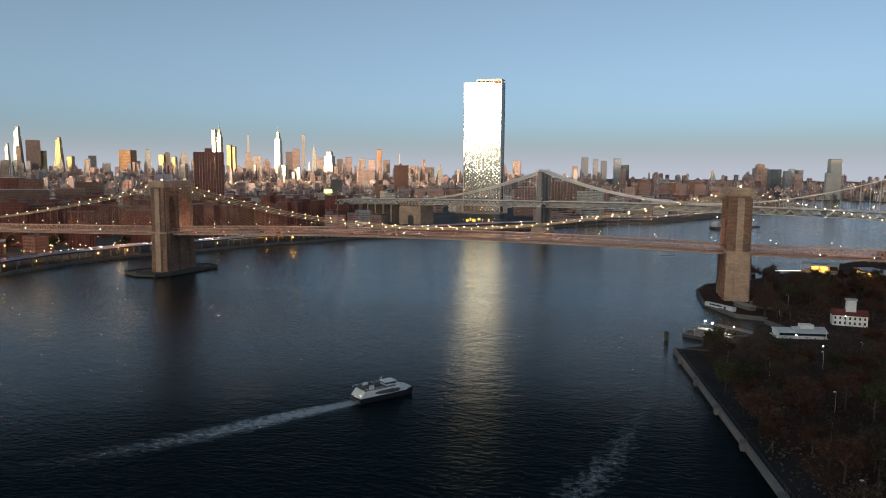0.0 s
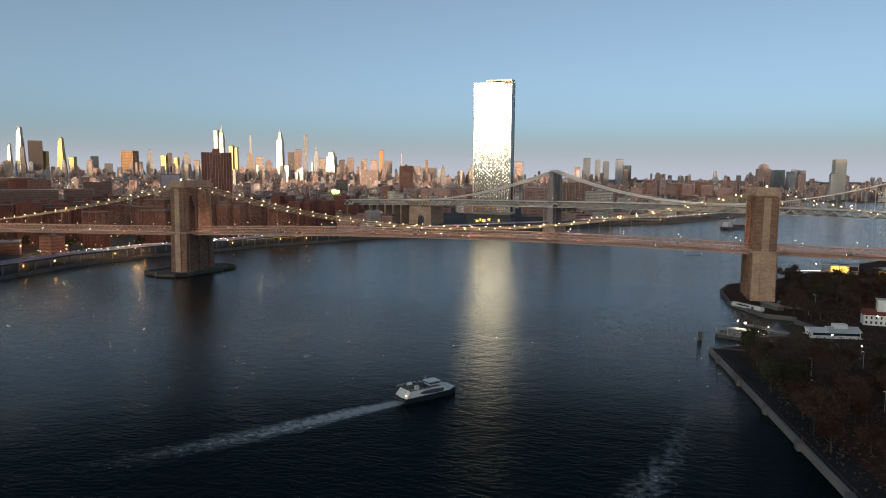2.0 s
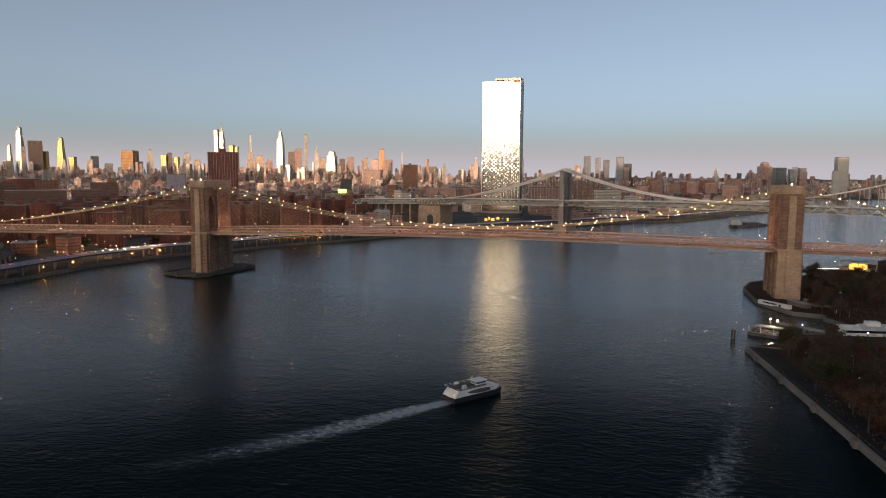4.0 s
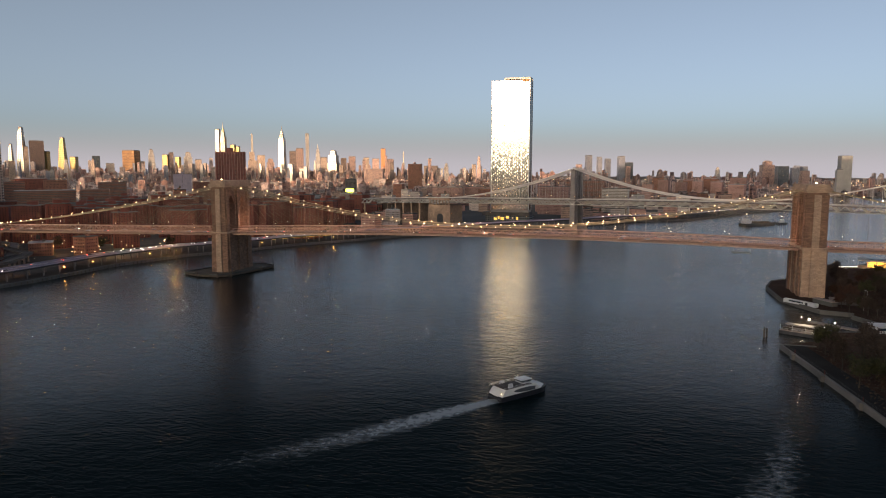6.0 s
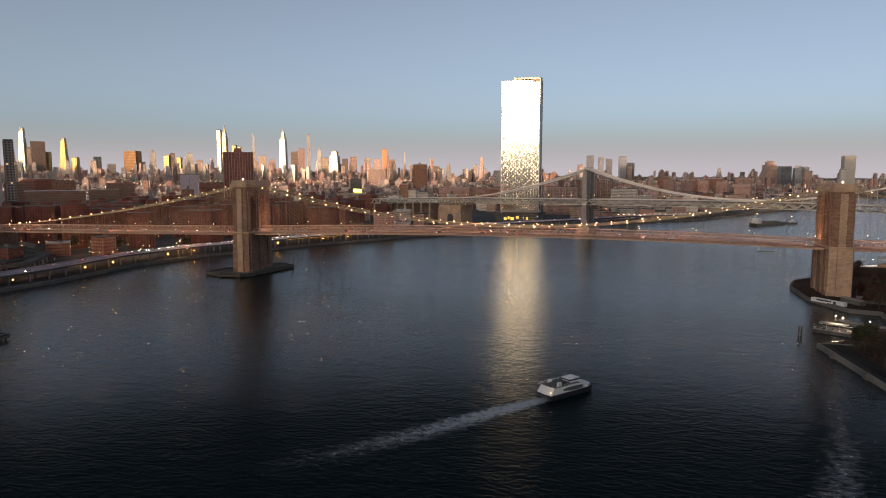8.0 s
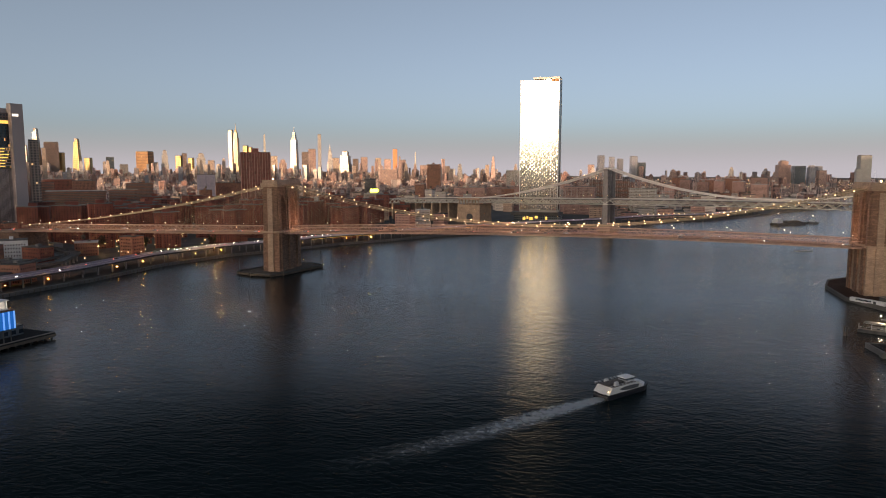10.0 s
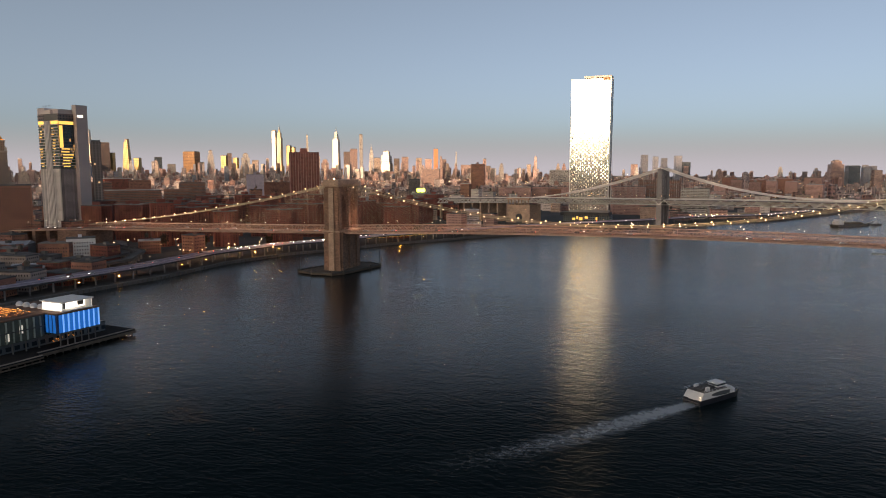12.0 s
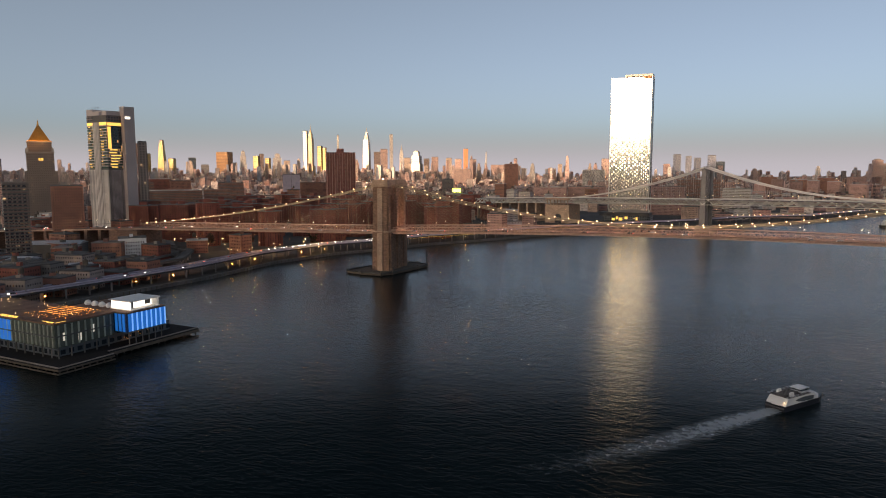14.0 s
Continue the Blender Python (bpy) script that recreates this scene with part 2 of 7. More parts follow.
def foam_material(name, density):
    m, n, l, p = mat(name)
    p.inputs["Base Color"].default_value = (0.75, 0.8, 0.82, 1)
    p.inputs["Roughness"].default_value = 0.6
    co = n.new("ShaderNodeTexCoord")
    t = n.new("ShaderNodeTexNoise")
    t.inputs["Scale"].default_value, t.inputs["Detail"].default_value, t.inputs["Roughness"].default_value = 0.35, 7, 0.75
    l.new(co.outputs["Object"], t.inputs["Vector"])
    sep = n.new("ShaderNodeSeparateXYZ")
    l.new(co.outputs["UV"], sep.inputs["Vector"])
    # thinner towards the edges of the trail and with its age
    edge = n.new("ShaderNodeMath")
    edge.operation = "MULTIPLY"
    l.new(sep.outputs["X"], edge.inputs[0])
    l.new(sep.outputs["Y"], edge.inputs[1])
    add = n.new("ShaderNodeMath")
    add.operation = "MULTIPLY_ADD"
    l.new(edge.outputs["Value"], add.inputs[0])
    add.inputs[1].default_value = density
    l.new(t.outputs["Fac"], add.inputs[2])
    rng = n.new("ShaderNodeMapRange")
    rng.inputs["From Min"].default_value, rng.inputs["From Max"].default_value = 0.62, 0.95
    rng.inputs["To Max"].default_value = 0.5
    l.new(add.outputs["Value"], rng.inputs["Value"])
    l.new(rng.outputs["Result"], p.inputs["Alpha"])
    return m


water = water_material()
granite = coursed("granite", (0.34, 0.2, 0.14), (0.2, 0.118, 0.084), (0.12, 0.076, 0.055), 2.4, 0.9)
granite_pale = coursed("pale_granite", (0.54, 0.39, 0.29), (0.42, 0.295, 0.22), (0.25, 0.18, 0.135), 2.6, 0.9)
# tan bridge paint, with the lamps' salmon glow put into its colour
steel_tan = surface("lamplit_tan_paint", (0.44, 0.28, 0.21), (0.54, 0.35, 0.27), 0.6, 0.2, bump=0.1)
steel_blue = surface("blue_grey_painted_steel", (0.19, 0.17, 0.165), (0.25, 0.225, 0.22), 0.55, 0.2, bump=0.1)
steel_dark = surface("dark_steel", (0.05, 0.05, 0.055), (0.09, 0.09, 0.09), 0.6, 0.3)
cable_grey = surface("wrapped_cable", (0.66, 0.6, 0.56), (0.74, 0.68, 0.63), 0.5, 0.1, bump=0.0)
cable_tan = surface("tan_wrapped_cable", (0.38, 0.30, 0.2), (0.48, 0.38, 0.26), 0.5, 0.1, bump=0.0)
asphalt = surface("asphalt", (0.028, 0.027, 0.027), (0.045, 0.043, 0.042), 0.95, 0.05, fine=1.5, spec=0.08)
concrete = surface("concrete", (0.24, 0.195, 0.175), (0.34, 0.29, 0.26), 0.85, 0.08)
concrete_dark = surface("dark_concrete", (0.12, 0.115, 0.11), (0.19, 0.18, 0.17), 0.85, 0.05)
concrete_pale = surface("pale_concrete", (0.42, 0.40, 0.38), (0.52, 0.5, 0.47), 0.8, 0.05)
ground_city = surface("city_ground", (0.06, 0.055, 0.05), (0.12, 0.11, 0.10), 0.95, 0.01, fine=0.1, bump=0)
ground_park = surface("park_ground", (0.045, 0.027, 0.02), (0.08, 0.047, 0.034), 1.0, 0.05, fine=0.5, spec=0.05)
timber = surface("weathered_timber", (0.08, 0.065, 0.05), (0.15, 0.12, 0.095), 0.9, 0.3)
brick_red = coursed("red_brick", (0.25, 0.083, 0.064), (0.19, 0.063, 0.048), (0.17, 0.085, 0.068), 1.2, 0.4)
brick_brown = coursed("brown_brick", (0.35, 0.17, 0.125), (0.27, 0.125, 0.095), (0.22, 0.135, 0.105), 1.2, 0.4)
# evening glow on the centre blocks is put into these pale rose colours
rose_brick = surface("rose_plaster", (0.42, 0.25, 0.215), (0.52, 0.32, 0.28), 0.8, 0.1)
pale_plaster = surface("pale_rose_plaster", (0.55, 0.46, 0.42), (0.68, 0.6, 0.55), 0.8, 0.1)
maroon_brick = coursed("maroon_brick", (0.31, 0.115, 0.1), (0.24, 0.09, 0.078), (0.22, 0.12, 0.1), 1.2, 0.4)
buff_brick = coursed("buff_brick", (0.56, 0.4, 0.33), (0.48, 0.34, 0.28), (0.3, 0.25, 0.2), 1.2, 0.4)
white_paint = surface("white_paint", (0.68, 0.68, 0.68), (0.8, 0.8, 0.79), 0.5, 0.3, bump=0.1, vary=0.05)
roof_tar = surface("tar_roof", (0.06, 0.06, 0.065), (0.14, 0.135, 0.13), 0.9, 0.08)
roof_pale = surface("pale_roof", (0.35, 0.36, 0.38), (0.5, 0.5, 0.52), 0.8, 0.08)
roof_red = surface("red_roof", (0.13, 0.035, 0.028), (0.18, 0.05, 0.038), 0.8, 0.3)
pale_stone = facade("pale_stone_facade", (0.42, 0.38, 0.35), (0.55, 0.5, 0.46), (0.06, 0.07, 0.09))
warm_stone = facade("warm_stone_facade", (0.45, 0.33, 0.26), (0.55, 0.42, 0.33), (0.06, 0.06, 0.08))
rose_stone = facade("rose_brick_facade", (0.42, 0.27, 0.23), (0.52, 0.35, 0.3), (0.05, 0.05, 0.07))
# sunset gold on the skyline faces is put into the next three base colours
gold_stone = facade("sunset_gold_limestone", (0.56, 0.37, 0.16), (0.64, 0.44, 0.2), (0.26, 0.17, 0.08), share=0.6)
white_gold = facade("sunset_bright_glass", (0.3, 0.28, 0.26), (0.42, 0.4, 0.37), (0.62, 0.55, 0.45), w=9.0, h=14.0, rough=0.5, glass_rough=0.4, metal=0.3, share=0.3)
gold_glass = facade("sunset_gold_glass", (0.3, 0.21, 0.09), (0.38, 0.28, 0.13), (0.56, 0.41, 0.17), w=8.0, h=11.0, rough=0.6, glass_rough=0.45, metal=0.3, share=0.3)
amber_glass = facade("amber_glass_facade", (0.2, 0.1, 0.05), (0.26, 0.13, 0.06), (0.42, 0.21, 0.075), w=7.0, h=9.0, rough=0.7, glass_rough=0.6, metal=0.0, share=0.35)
dark_bronze = facade("bronze_facade", (0.15, 0.1, 0.085), (0.21, 0.15, 0.13), (0.05, 0.05, 0.06))
dark_glass = facade("dark_glass_facade", (0.07, 0.085, 0.1), (0.1, 0.12, 0.14), (0.03, 0.04, 0.05), rough=0.3)
dusk_glass = facade("grey_glass_facade", (0.2, 0.21, 0.25), (0.28, 0.29, 0.33), (0.1, 0.11, 0.14), rough=0.4)
copper_net = surface("orange_building_net", (0.55, 0.22, 0.11), (0.65, 0.28, 0.15), 0.8, 0.05, bump=0)
massing = facade("mixed_city_facades", (0.5, 0.43, 0.39), (0.2, 0.11, 0.09), (0.05, 0.05, 0.065), w=4.5, h=3.4, island=True, lit=0.05, strength=0.25)
pane_dark = windows_of("facade_panes", (0.05, 0.04, 0.04), 0.09, 0.17)
pane_office = windows_of("office_panes", (0.012, 0.03, 0.045), 0.03, 0.3)
pane_green = windows_of("green_tinted_panes", (0.015, 0.045, 0.03), 0.1, 0.25)
bulb = glow("warm_bulb", (1.0, 0.64, 0.32), 4.5)
bulb_white = glow("white_bulb", (1.0, 0.78, 0.52), 3.0)
bulb_orange = glow("orange_bulb", (1.0, 0.36, 0.07), 0.7)
# lilac-grey tone for the highway parapets and one blank block
lilac_tone = surface("lilac_grey_tone", (0.34, 0.3, 0.37), (0.44, 0.39, 0.46), 0.6, 0.2)
sodium = glow("sodium_lamp", (1.0, 0.4, 0.06), 45)
bulb_head = glow("headlight_glare", (1.0, 0.93, 0.82), 14)
bulb_red = glow("red_tail_lamp", (1.0, 0.08, 0.04), 6)
led_blue = glow("blue_lit_panel", (0.004, 0.17, 0.66), 0.2)
sign_green = glow("yellow_green_lit_sign", (0.75, 1.0, 0.1), 3)
warm_interior = glow("warm_lit_glazing", (1.0, 0.6, 0.14), 0.45)
dim_lit = glow("dimly_lit_glazing", (1.0, 0.93, 0.82), 0.16)
white_lit = glow("white_glow_panel", (1.0, 0.94, 0.86), 0.6)
for lit in (led_blue, warm_interior, white_lit):
    lit.cycles.emission_sampling = "AUTO"
leaf_rust = surface("rust_leaves", (0.055, 0.024, 0.014), (0.095, 0.04, 0.02), 0.8, 0.8, island=True, vary=0.45, bump=0)
leaf_olive = surface("olive_leaves", (0.03, 0.034, 0.012), (0.065, 0.06, 0.02), 0.8, 0.8, island=True, vary=0.45, bump=0)
leaf_brown = surface("brown_leaves", (0.05, 0.034, 0.024), (0.085, 0.055, 0.038), 0.8, 0.8, island=True, vary=0.4, bump=0)
bark = surface("bark", (0.06, 0.05, 0.04), (0.11, 0.09, 0.07), 0.9, 1.0)
foam = foam_material("fresh_foam", 0.62)
foam_old = foam_material("old_foam", 0.27)


# ---- mesh tools ----
class Shape:
    """Collects faces, then becomes one mesh object."""

    def __init__(self):
        self.v, self.f, self.k = [], [], []

    def add(self, verts, faces, k=0):
        o = len(self.v)
        self.v += [tuple(p) for p in verts]
        self.f += [tuple(o + i for i in f) for f in faces]
        self.k += [k] * len(faces)
        return self

    def box(self, x0, y0, z0, x1, y1, z1, k=0, top=1.0, m=None):
        cx, cy = (x0 + x1) / 2, (y0 + y1) / 2
        vs = [(x, y, z0) for x, y in ((x0, y0), (x1, y0), (x1, y1), (x0, y1))]
        vs += [(cx + (x - cx) * top, cy + (y - cy) * top, z1) for x, y in ((x0, y0), (x1, y0), (x1, y1), (x0, y1))]
        if m is not None:
            vs = [m @ Vector(p) for p in vs]
        return self.add(vs, [(3, 2, 1, 0), (4, 5, 6, 7), (0, 1, 5, 4), (1, 2, 6, 5), (2, 3, 7, 6), (3, 0, 4, 7)], k)

    def prism(self, poly, z0, z1, k=0, top=1.0):
        """An upright prism on a plan polygon, counter-clockwise."""
        c = len(poly)
        mx, my = sum(p[0] for p in poly) / c, sum(p[1] for p in poly) / c
        vs = [(x, y, z0) for x, y in poly] + [(mx + (x - mx) * top, my + (y - my) * top, z1) for x, y in poly]
        fs = [tuple(range(c - 1, -1, -1)), tuple(range(c, 2 * c))] + [(i, (i + 1) % c, c + (i + 1) % c, c + i) for i in range(c)]
        return self.add(vs, fs, k)

    def slab(self, poly, x0, x1, k=0):
        """A profile in y and z, drawn out along x."""
        c = len(poly)
        vs = [(x0, y, z) for y, z in poly] + [(x1, y, z) for y, z in poly]
        fs = [tuple(range(c - 1, -1, -1)), tuple(range(c, 2 * c))] + [(i, (i + 1) % c, c + (i + 1) % c, c + i) for i in range(c)]
        return self.add(vs, fs, k)

    def rod(self, a, b, r, r2=None, sides=6, k=0):
        a, b = Vector(a), Vector(b)
        w = (b - a).normalized()
        u = w.orthogonal().normalized()
        s = w.cross(u)
        r2 = r if r2 is None else r2
        vs = []
        for p, q in ((a, r), (b, r2)):
            vs += [p + (u * math.cos(t) + s * math.sin(t)) * q for t in (2 * math.pi * i / sides for i in range(sides))]
        fs = [(i, (i + 1) % sides, sides + (i + 1) % sides, sides + i) for i in range(sides)]
        return self.add(vs, fs + [tuple(range(sides - 1, -1, -1)), tuple(range(sides, 2 * sides))], k)

    def line(self, pts, r, sides=6, k=0):
        """One unbroken tube along a line of points."""
        pts = [Vector(p) for p in pts]
        vs, n = [], len(pts)
        for i, p in enumerate(pts):
            w = (pts[min(n - 1, i + 1)] - pts[max(0, i - 1)]).normalized()
            u = w.cross(Vector((0, 0, 1)) if abs(w.z) < 0.9 else Vector((0, 1, 0))).normalized()
            s = w.cross(u)
            vs += [p + (u * math.cos(t) + s * math.sin(t)) * r for t in (2 * math.pi * j / sides for j in range(sides))]
        fs = [(i * sides + j, i * sides + (j + 1) % sides, (i + 1) * sides + (j + 1) % sides, (i + 1) * sides + j) for i in range(n - 1) for j in range(sides)]
        return self.add(vs, fs + [tuple(range(sides - 1, -1, -1)), tuple(range((n - 1) * sides, n * sides))], k)

    def ball(self, c, r, k=0):
        t = (1 + 5 ** 0.5) / 2
        vs = [Vector(p).normalized() * r + Vector(c) for p in ((-1, t, 0), (1, t, 0), (-1, -t, 0), (1, -t, 0), (0, -1, t), (0, 1, t), (0, -1, -t), (0, 1, -t), (t, 0, -1), (t, 0, 1), (-t, 0, -1), (-t, 0, 1))]
        fs = [(0, 11, 5), (0, 5, 1), (0, 1, 7), (0, 7, 10), (0, 10, 11), (1, 5, 9), (5, 11, 4), (11, 10, 2), (10, 7, 6), (7, 1, 8), (3, 9, 4), (3, 4, 2), (3, 2, 6), (3, 6, 8), (3, 8, 9), (4, 9, 5), (2, 4, 11), (6, 2, 10), (8, 6, 7), (9, 8, 1)]
        return self.add(vs, fs, k)

    def mesh(self, name, *mats):
        me = bpy.data.meshes.new(name)
        me.from_pydata(self.v, [], self.f)
        for m in mats:
            me.materials.append(m)
        if len(mats) > 1:
            me.polygons.foreach_set("material_index", self.k)
        me.update()
        return me


def part(name, shape, materials, parent, label="", kind=""):
    """One mesh object under a thing or a part."""
    materials = materials if isinstance(materials, (tuple, list)) else (materials,)
    ob = new(name, shape.mesh(name, *materials))
    ob.parent = parent
    return tagged(ob, label=label, kind=kind)


def share(name, mesh, parent, m, label=""):
    """A part on a mesh that it shares with its like."""
    ob = new(name, mesh)
    ob.parent = parent
    ob.matrix_local = m
    return tagged(ob, label=label)


def thing(name, label, category, m=None, group="", kind=""):
    ob = new(name)
    ob.empty_display_size = 1
    if m is not None:
        ob.matrix_world = m
    return tagged(ob, label, category, group, kind)


def solid(name, shape, materials, label, category="", kind="", group=""):
    materials = materials if isinstance(materials, (tuple, list)) else (materials,)
    return tagged(new(name, shape.mesh(name, *materials)), label, category, group, kind)


# ---- river and land ----
solid("water", Shape().add([(-7000, -5000, 0), (7000, -5000, 0), (7000, 7000, 0), (-7000, 7000, 0)], [(0, 1, 2, 3)]), water,
      "dark blue-grey tidal river with small wind ripples", "water", "structure")
SHORE = [(-167.6, -856.3), (-170.4, -401.6), (-136, -194), (-124, -102), (-126.1, -3.4), (-105.4, 79.9), (-68.9, 140.4), (-37.9, 213), (4.4, 267.8), (53.2, 346.3), (94.2, 402.5),
         (194.6, 516), (278.3, 597), (357.2, 703.7), (470, 785), (600, 990), (745, 1222), (875.8, 1434), (833.7, 1716), (625.3, 2197), (411, 2739)]
MANHATTAN = SHORE + [(35.5, 5669), (-5672, 5400), (-4752, -3427), (-885.1, -3229), (-268.4, -1538)]
BROOKLYN = [(531.3, -1001), (433.9, -177), (454.8, -162.9), (468.7, -138.5), (496.9, -130.9), (502.5, -107), (493.8, -85), (497, -78), (479, -73), (463, -34), (463.2, 19.2),
            (473, 52), (497.4, 75.6), (518.2, 94), (576.8, 175.9), (646.6, 259.4), (732.1, 426.2), (854.5, 604), (1328, 941.4), (4138, 1454), (4387, -868.3)][::-1]
QUEENS = [(822.9, 2269), (976.6, 2092), (1317, 1998), (4913, 1863), (4611, 4675), (900.1, 5716), (147.3, 5675), (479, 3234)]
solid("ground", Shape().prism(MANHATTAN, -4, 2.0), ground_city, "dark paved city ground behind the sea wall", "ground", "structure")
solid("ground", Shape().prism(BROOKLYN, -4, 2.2), ground_park, "brown park ground on the river bank", "ground", "structure")
solid("ground", Shape().prism(QUEENS, -4, 2.0), ground_city, "dark built-up bank up the river", "ground", "structure")


def inside(x, y, poly):
    hit = False
    for (ax, ay), (bx, by) in zip(poly, poly[1:] + poly[:1]):
        if (ay > y) != (by > y) and x < (bx - ax) * (y - ay) / (by - ay) + ax:
            hit = not hit
    return hit


EYE = (342, -571)   # middle of the flight, the hub of the far ring


def far_land():
    s = Shape()
    pts = []
    for i in range(181):
        a = radians(-64 + 112 * i / 180)
        top = 44 + 12 * noise.noise((i * 0.13, 3.1, 0)) + 7 * noise.noise((i * 0.7, 1.1, 0))
        pts.append((EYE[0] + 4750 * math.sin(a), EYE[1] + 4750 * math.cos(a), top))
    for p, q in zip(pts, pts[1:]):
        s.add([(p[0], p[1], -2), (q[0], q[1], -2), (q[0], q[1], q[2]), (p[0], p[1], p[2]),
               (p[0] * 1.03, p[1] * 1.03, -2), (q[0] * 1.03, q[1] * 1.03, -2), (q[0] * 1.03, q[1] * 1.03, q[2]), (p[0] * 1.03, p[1] * 1.03, p[2])],
              [(0, 1, 2, 3), (3, 2, 6, 7), (5, 4, 7, 6)])
    solid("backdrop", s, surface("far_hazy_land", (0.12, 0.12, 0.14), (0.2, 0.18, 0.18), 0.95, 0.004, fine=0.02, bump=0), "low hazy wooded land on the horizon", "backdrop", "structure")


far_land()


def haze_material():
    """Thin evening haze painted as emission, densest on the horizon and gone a few degrees up."""
    m, n, l, p = mat("glowing_haze_shell")
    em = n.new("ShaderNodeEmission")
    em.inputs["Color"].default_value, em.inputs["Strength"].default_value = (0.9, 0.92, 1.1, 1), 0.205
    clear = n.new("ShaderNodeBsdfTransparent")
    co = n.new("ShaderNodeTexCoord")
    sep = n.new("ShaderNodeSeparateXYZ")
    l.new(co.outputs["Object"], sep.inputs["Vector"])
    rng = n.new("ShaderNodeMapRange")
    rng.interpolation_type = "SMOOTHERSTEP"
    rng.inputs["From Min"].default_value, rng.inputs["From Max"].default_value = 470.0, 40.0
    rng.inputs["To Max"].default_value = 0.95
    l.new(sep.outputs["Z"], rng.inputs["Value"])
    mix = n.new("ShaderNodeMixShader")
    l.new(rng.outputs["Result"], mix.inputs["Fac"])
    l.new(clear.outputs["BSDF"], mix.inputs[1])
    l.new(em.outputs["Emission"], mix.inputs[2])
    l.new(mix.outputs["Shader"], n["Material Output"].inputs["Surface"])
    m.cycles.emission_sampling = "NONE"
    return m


# emissive backdrop shell that lightens the sky along the horizon
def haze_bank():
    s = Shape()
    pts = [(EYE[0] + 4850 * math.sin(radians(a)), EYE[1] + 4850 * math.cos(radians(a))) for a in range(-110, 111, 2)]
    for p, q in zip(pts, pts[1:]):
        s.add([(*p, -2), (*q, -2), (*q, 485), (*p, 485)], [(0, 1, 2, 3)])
    solid("backdrop", s, haze_material(), "glowing backdrop shell painted as pale lilac horizon haze", "backdrop", "structure")


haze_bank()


def city_mass():
    """Countless small roofs between the near blocks and the skyline."""
    rnd = random.Random(5)
    for name, poly, count, lo, hi, label in (("distant_city_blocks", MANHATTAN, 9600, 1850, 4700, "dense mixed brick and stone city blocks, some windows lit"),
                                             ("distant_city_blocks", QUEENS, 1300, 2600, 4650, "low hazy blocks on the far bank with scattered lights")):
        s = Shape()
        made = 0
        while made < count:
            a = radians(rnd.uniform(-58, 24))
            r = lo + (hi - lo) * rnd.random() ** 0.85
            x, y = EYE[0] + r * math.sin(a), EYE[1] + r * math.cos(a)
            if not inside(x, y, poly) or not inside(x + 30, y + 5, poly):
                continue
            left = max(0.0, min(1.0, (-math.degrees(a) - 12.5) / 12))
            far = max(0.0, min(1.0, (r - 3400) / 900))
            h = 10 + 26 * rnd.random() ** 2.2 + far * (20 + 52 * left) * rnd.random() ** 1.6
            if rnd.random() < 0.06:
                h += 25 + 25 * far
            w, d = rnd.uniform(8, 22), rnd.uniform(9, 21)
            m = pose(x, y, 2, 0, 0, rnd.choice((28, 28, 34, -62)) + rnd.uniform(-2, 2))
            s.box(-w / 2, -d / 2, -3, w / 2, d / 2, h, m=m)
            if rnd.random() < 0.5:
                ww = w * rnd.uniform(0.2, 0.5)
                s.box(-ww / 2, -ww / 2, h + 0.01, ww / 2, ww / 2, h + rnd.uniform(3, 7), m=m)
            made += 1
        solid(name, s, massing, label, "city blocks", "stuff")


city_mass()


def street_lights(name, count, seed, lo, hi, poly, r0, material, label, height=(6, 30)):
    rnd = random.Random(seed)
    s = Shape()
    made = 0
    while made < count:
        a = radians(rnd.uniform(-56, 22))
        r = lo + (hi - lo) * rnd.random()
        x, y = EYE[0] + r * math.sin(a), EYE[1] + r * math.cos(a)
        if inside(x, y, poly):
            s.ball((x, y, rnd.uniform(*height)), r0 * r / 1000 * rnd.uniform(0.6, 1.2))
            made += 1
    solid(name, s, material, label, "lights", "stuff")


street_lights("street_lights", 250, 3, 780, 1950, MANHATTAN, 0.27, bulb, "small warm street lamps among the blocks")
street_lights("street_lights", 30, 4, 720, 1800, MANHATTAN, 0.4, bulb_orange, "small orange sodium lamps among the blocks")
street_lights("street_lights", 700, 8, 1950, 4600, MANHATTAN, 0.23, bulb, "tiny warm lights over the far city", (15, 60))
street_lights("street_lights", 330, 9, 2500, 4600, QUEENS, 0.26, bulb, "tiny warm lights on the far bank", (8, 40))


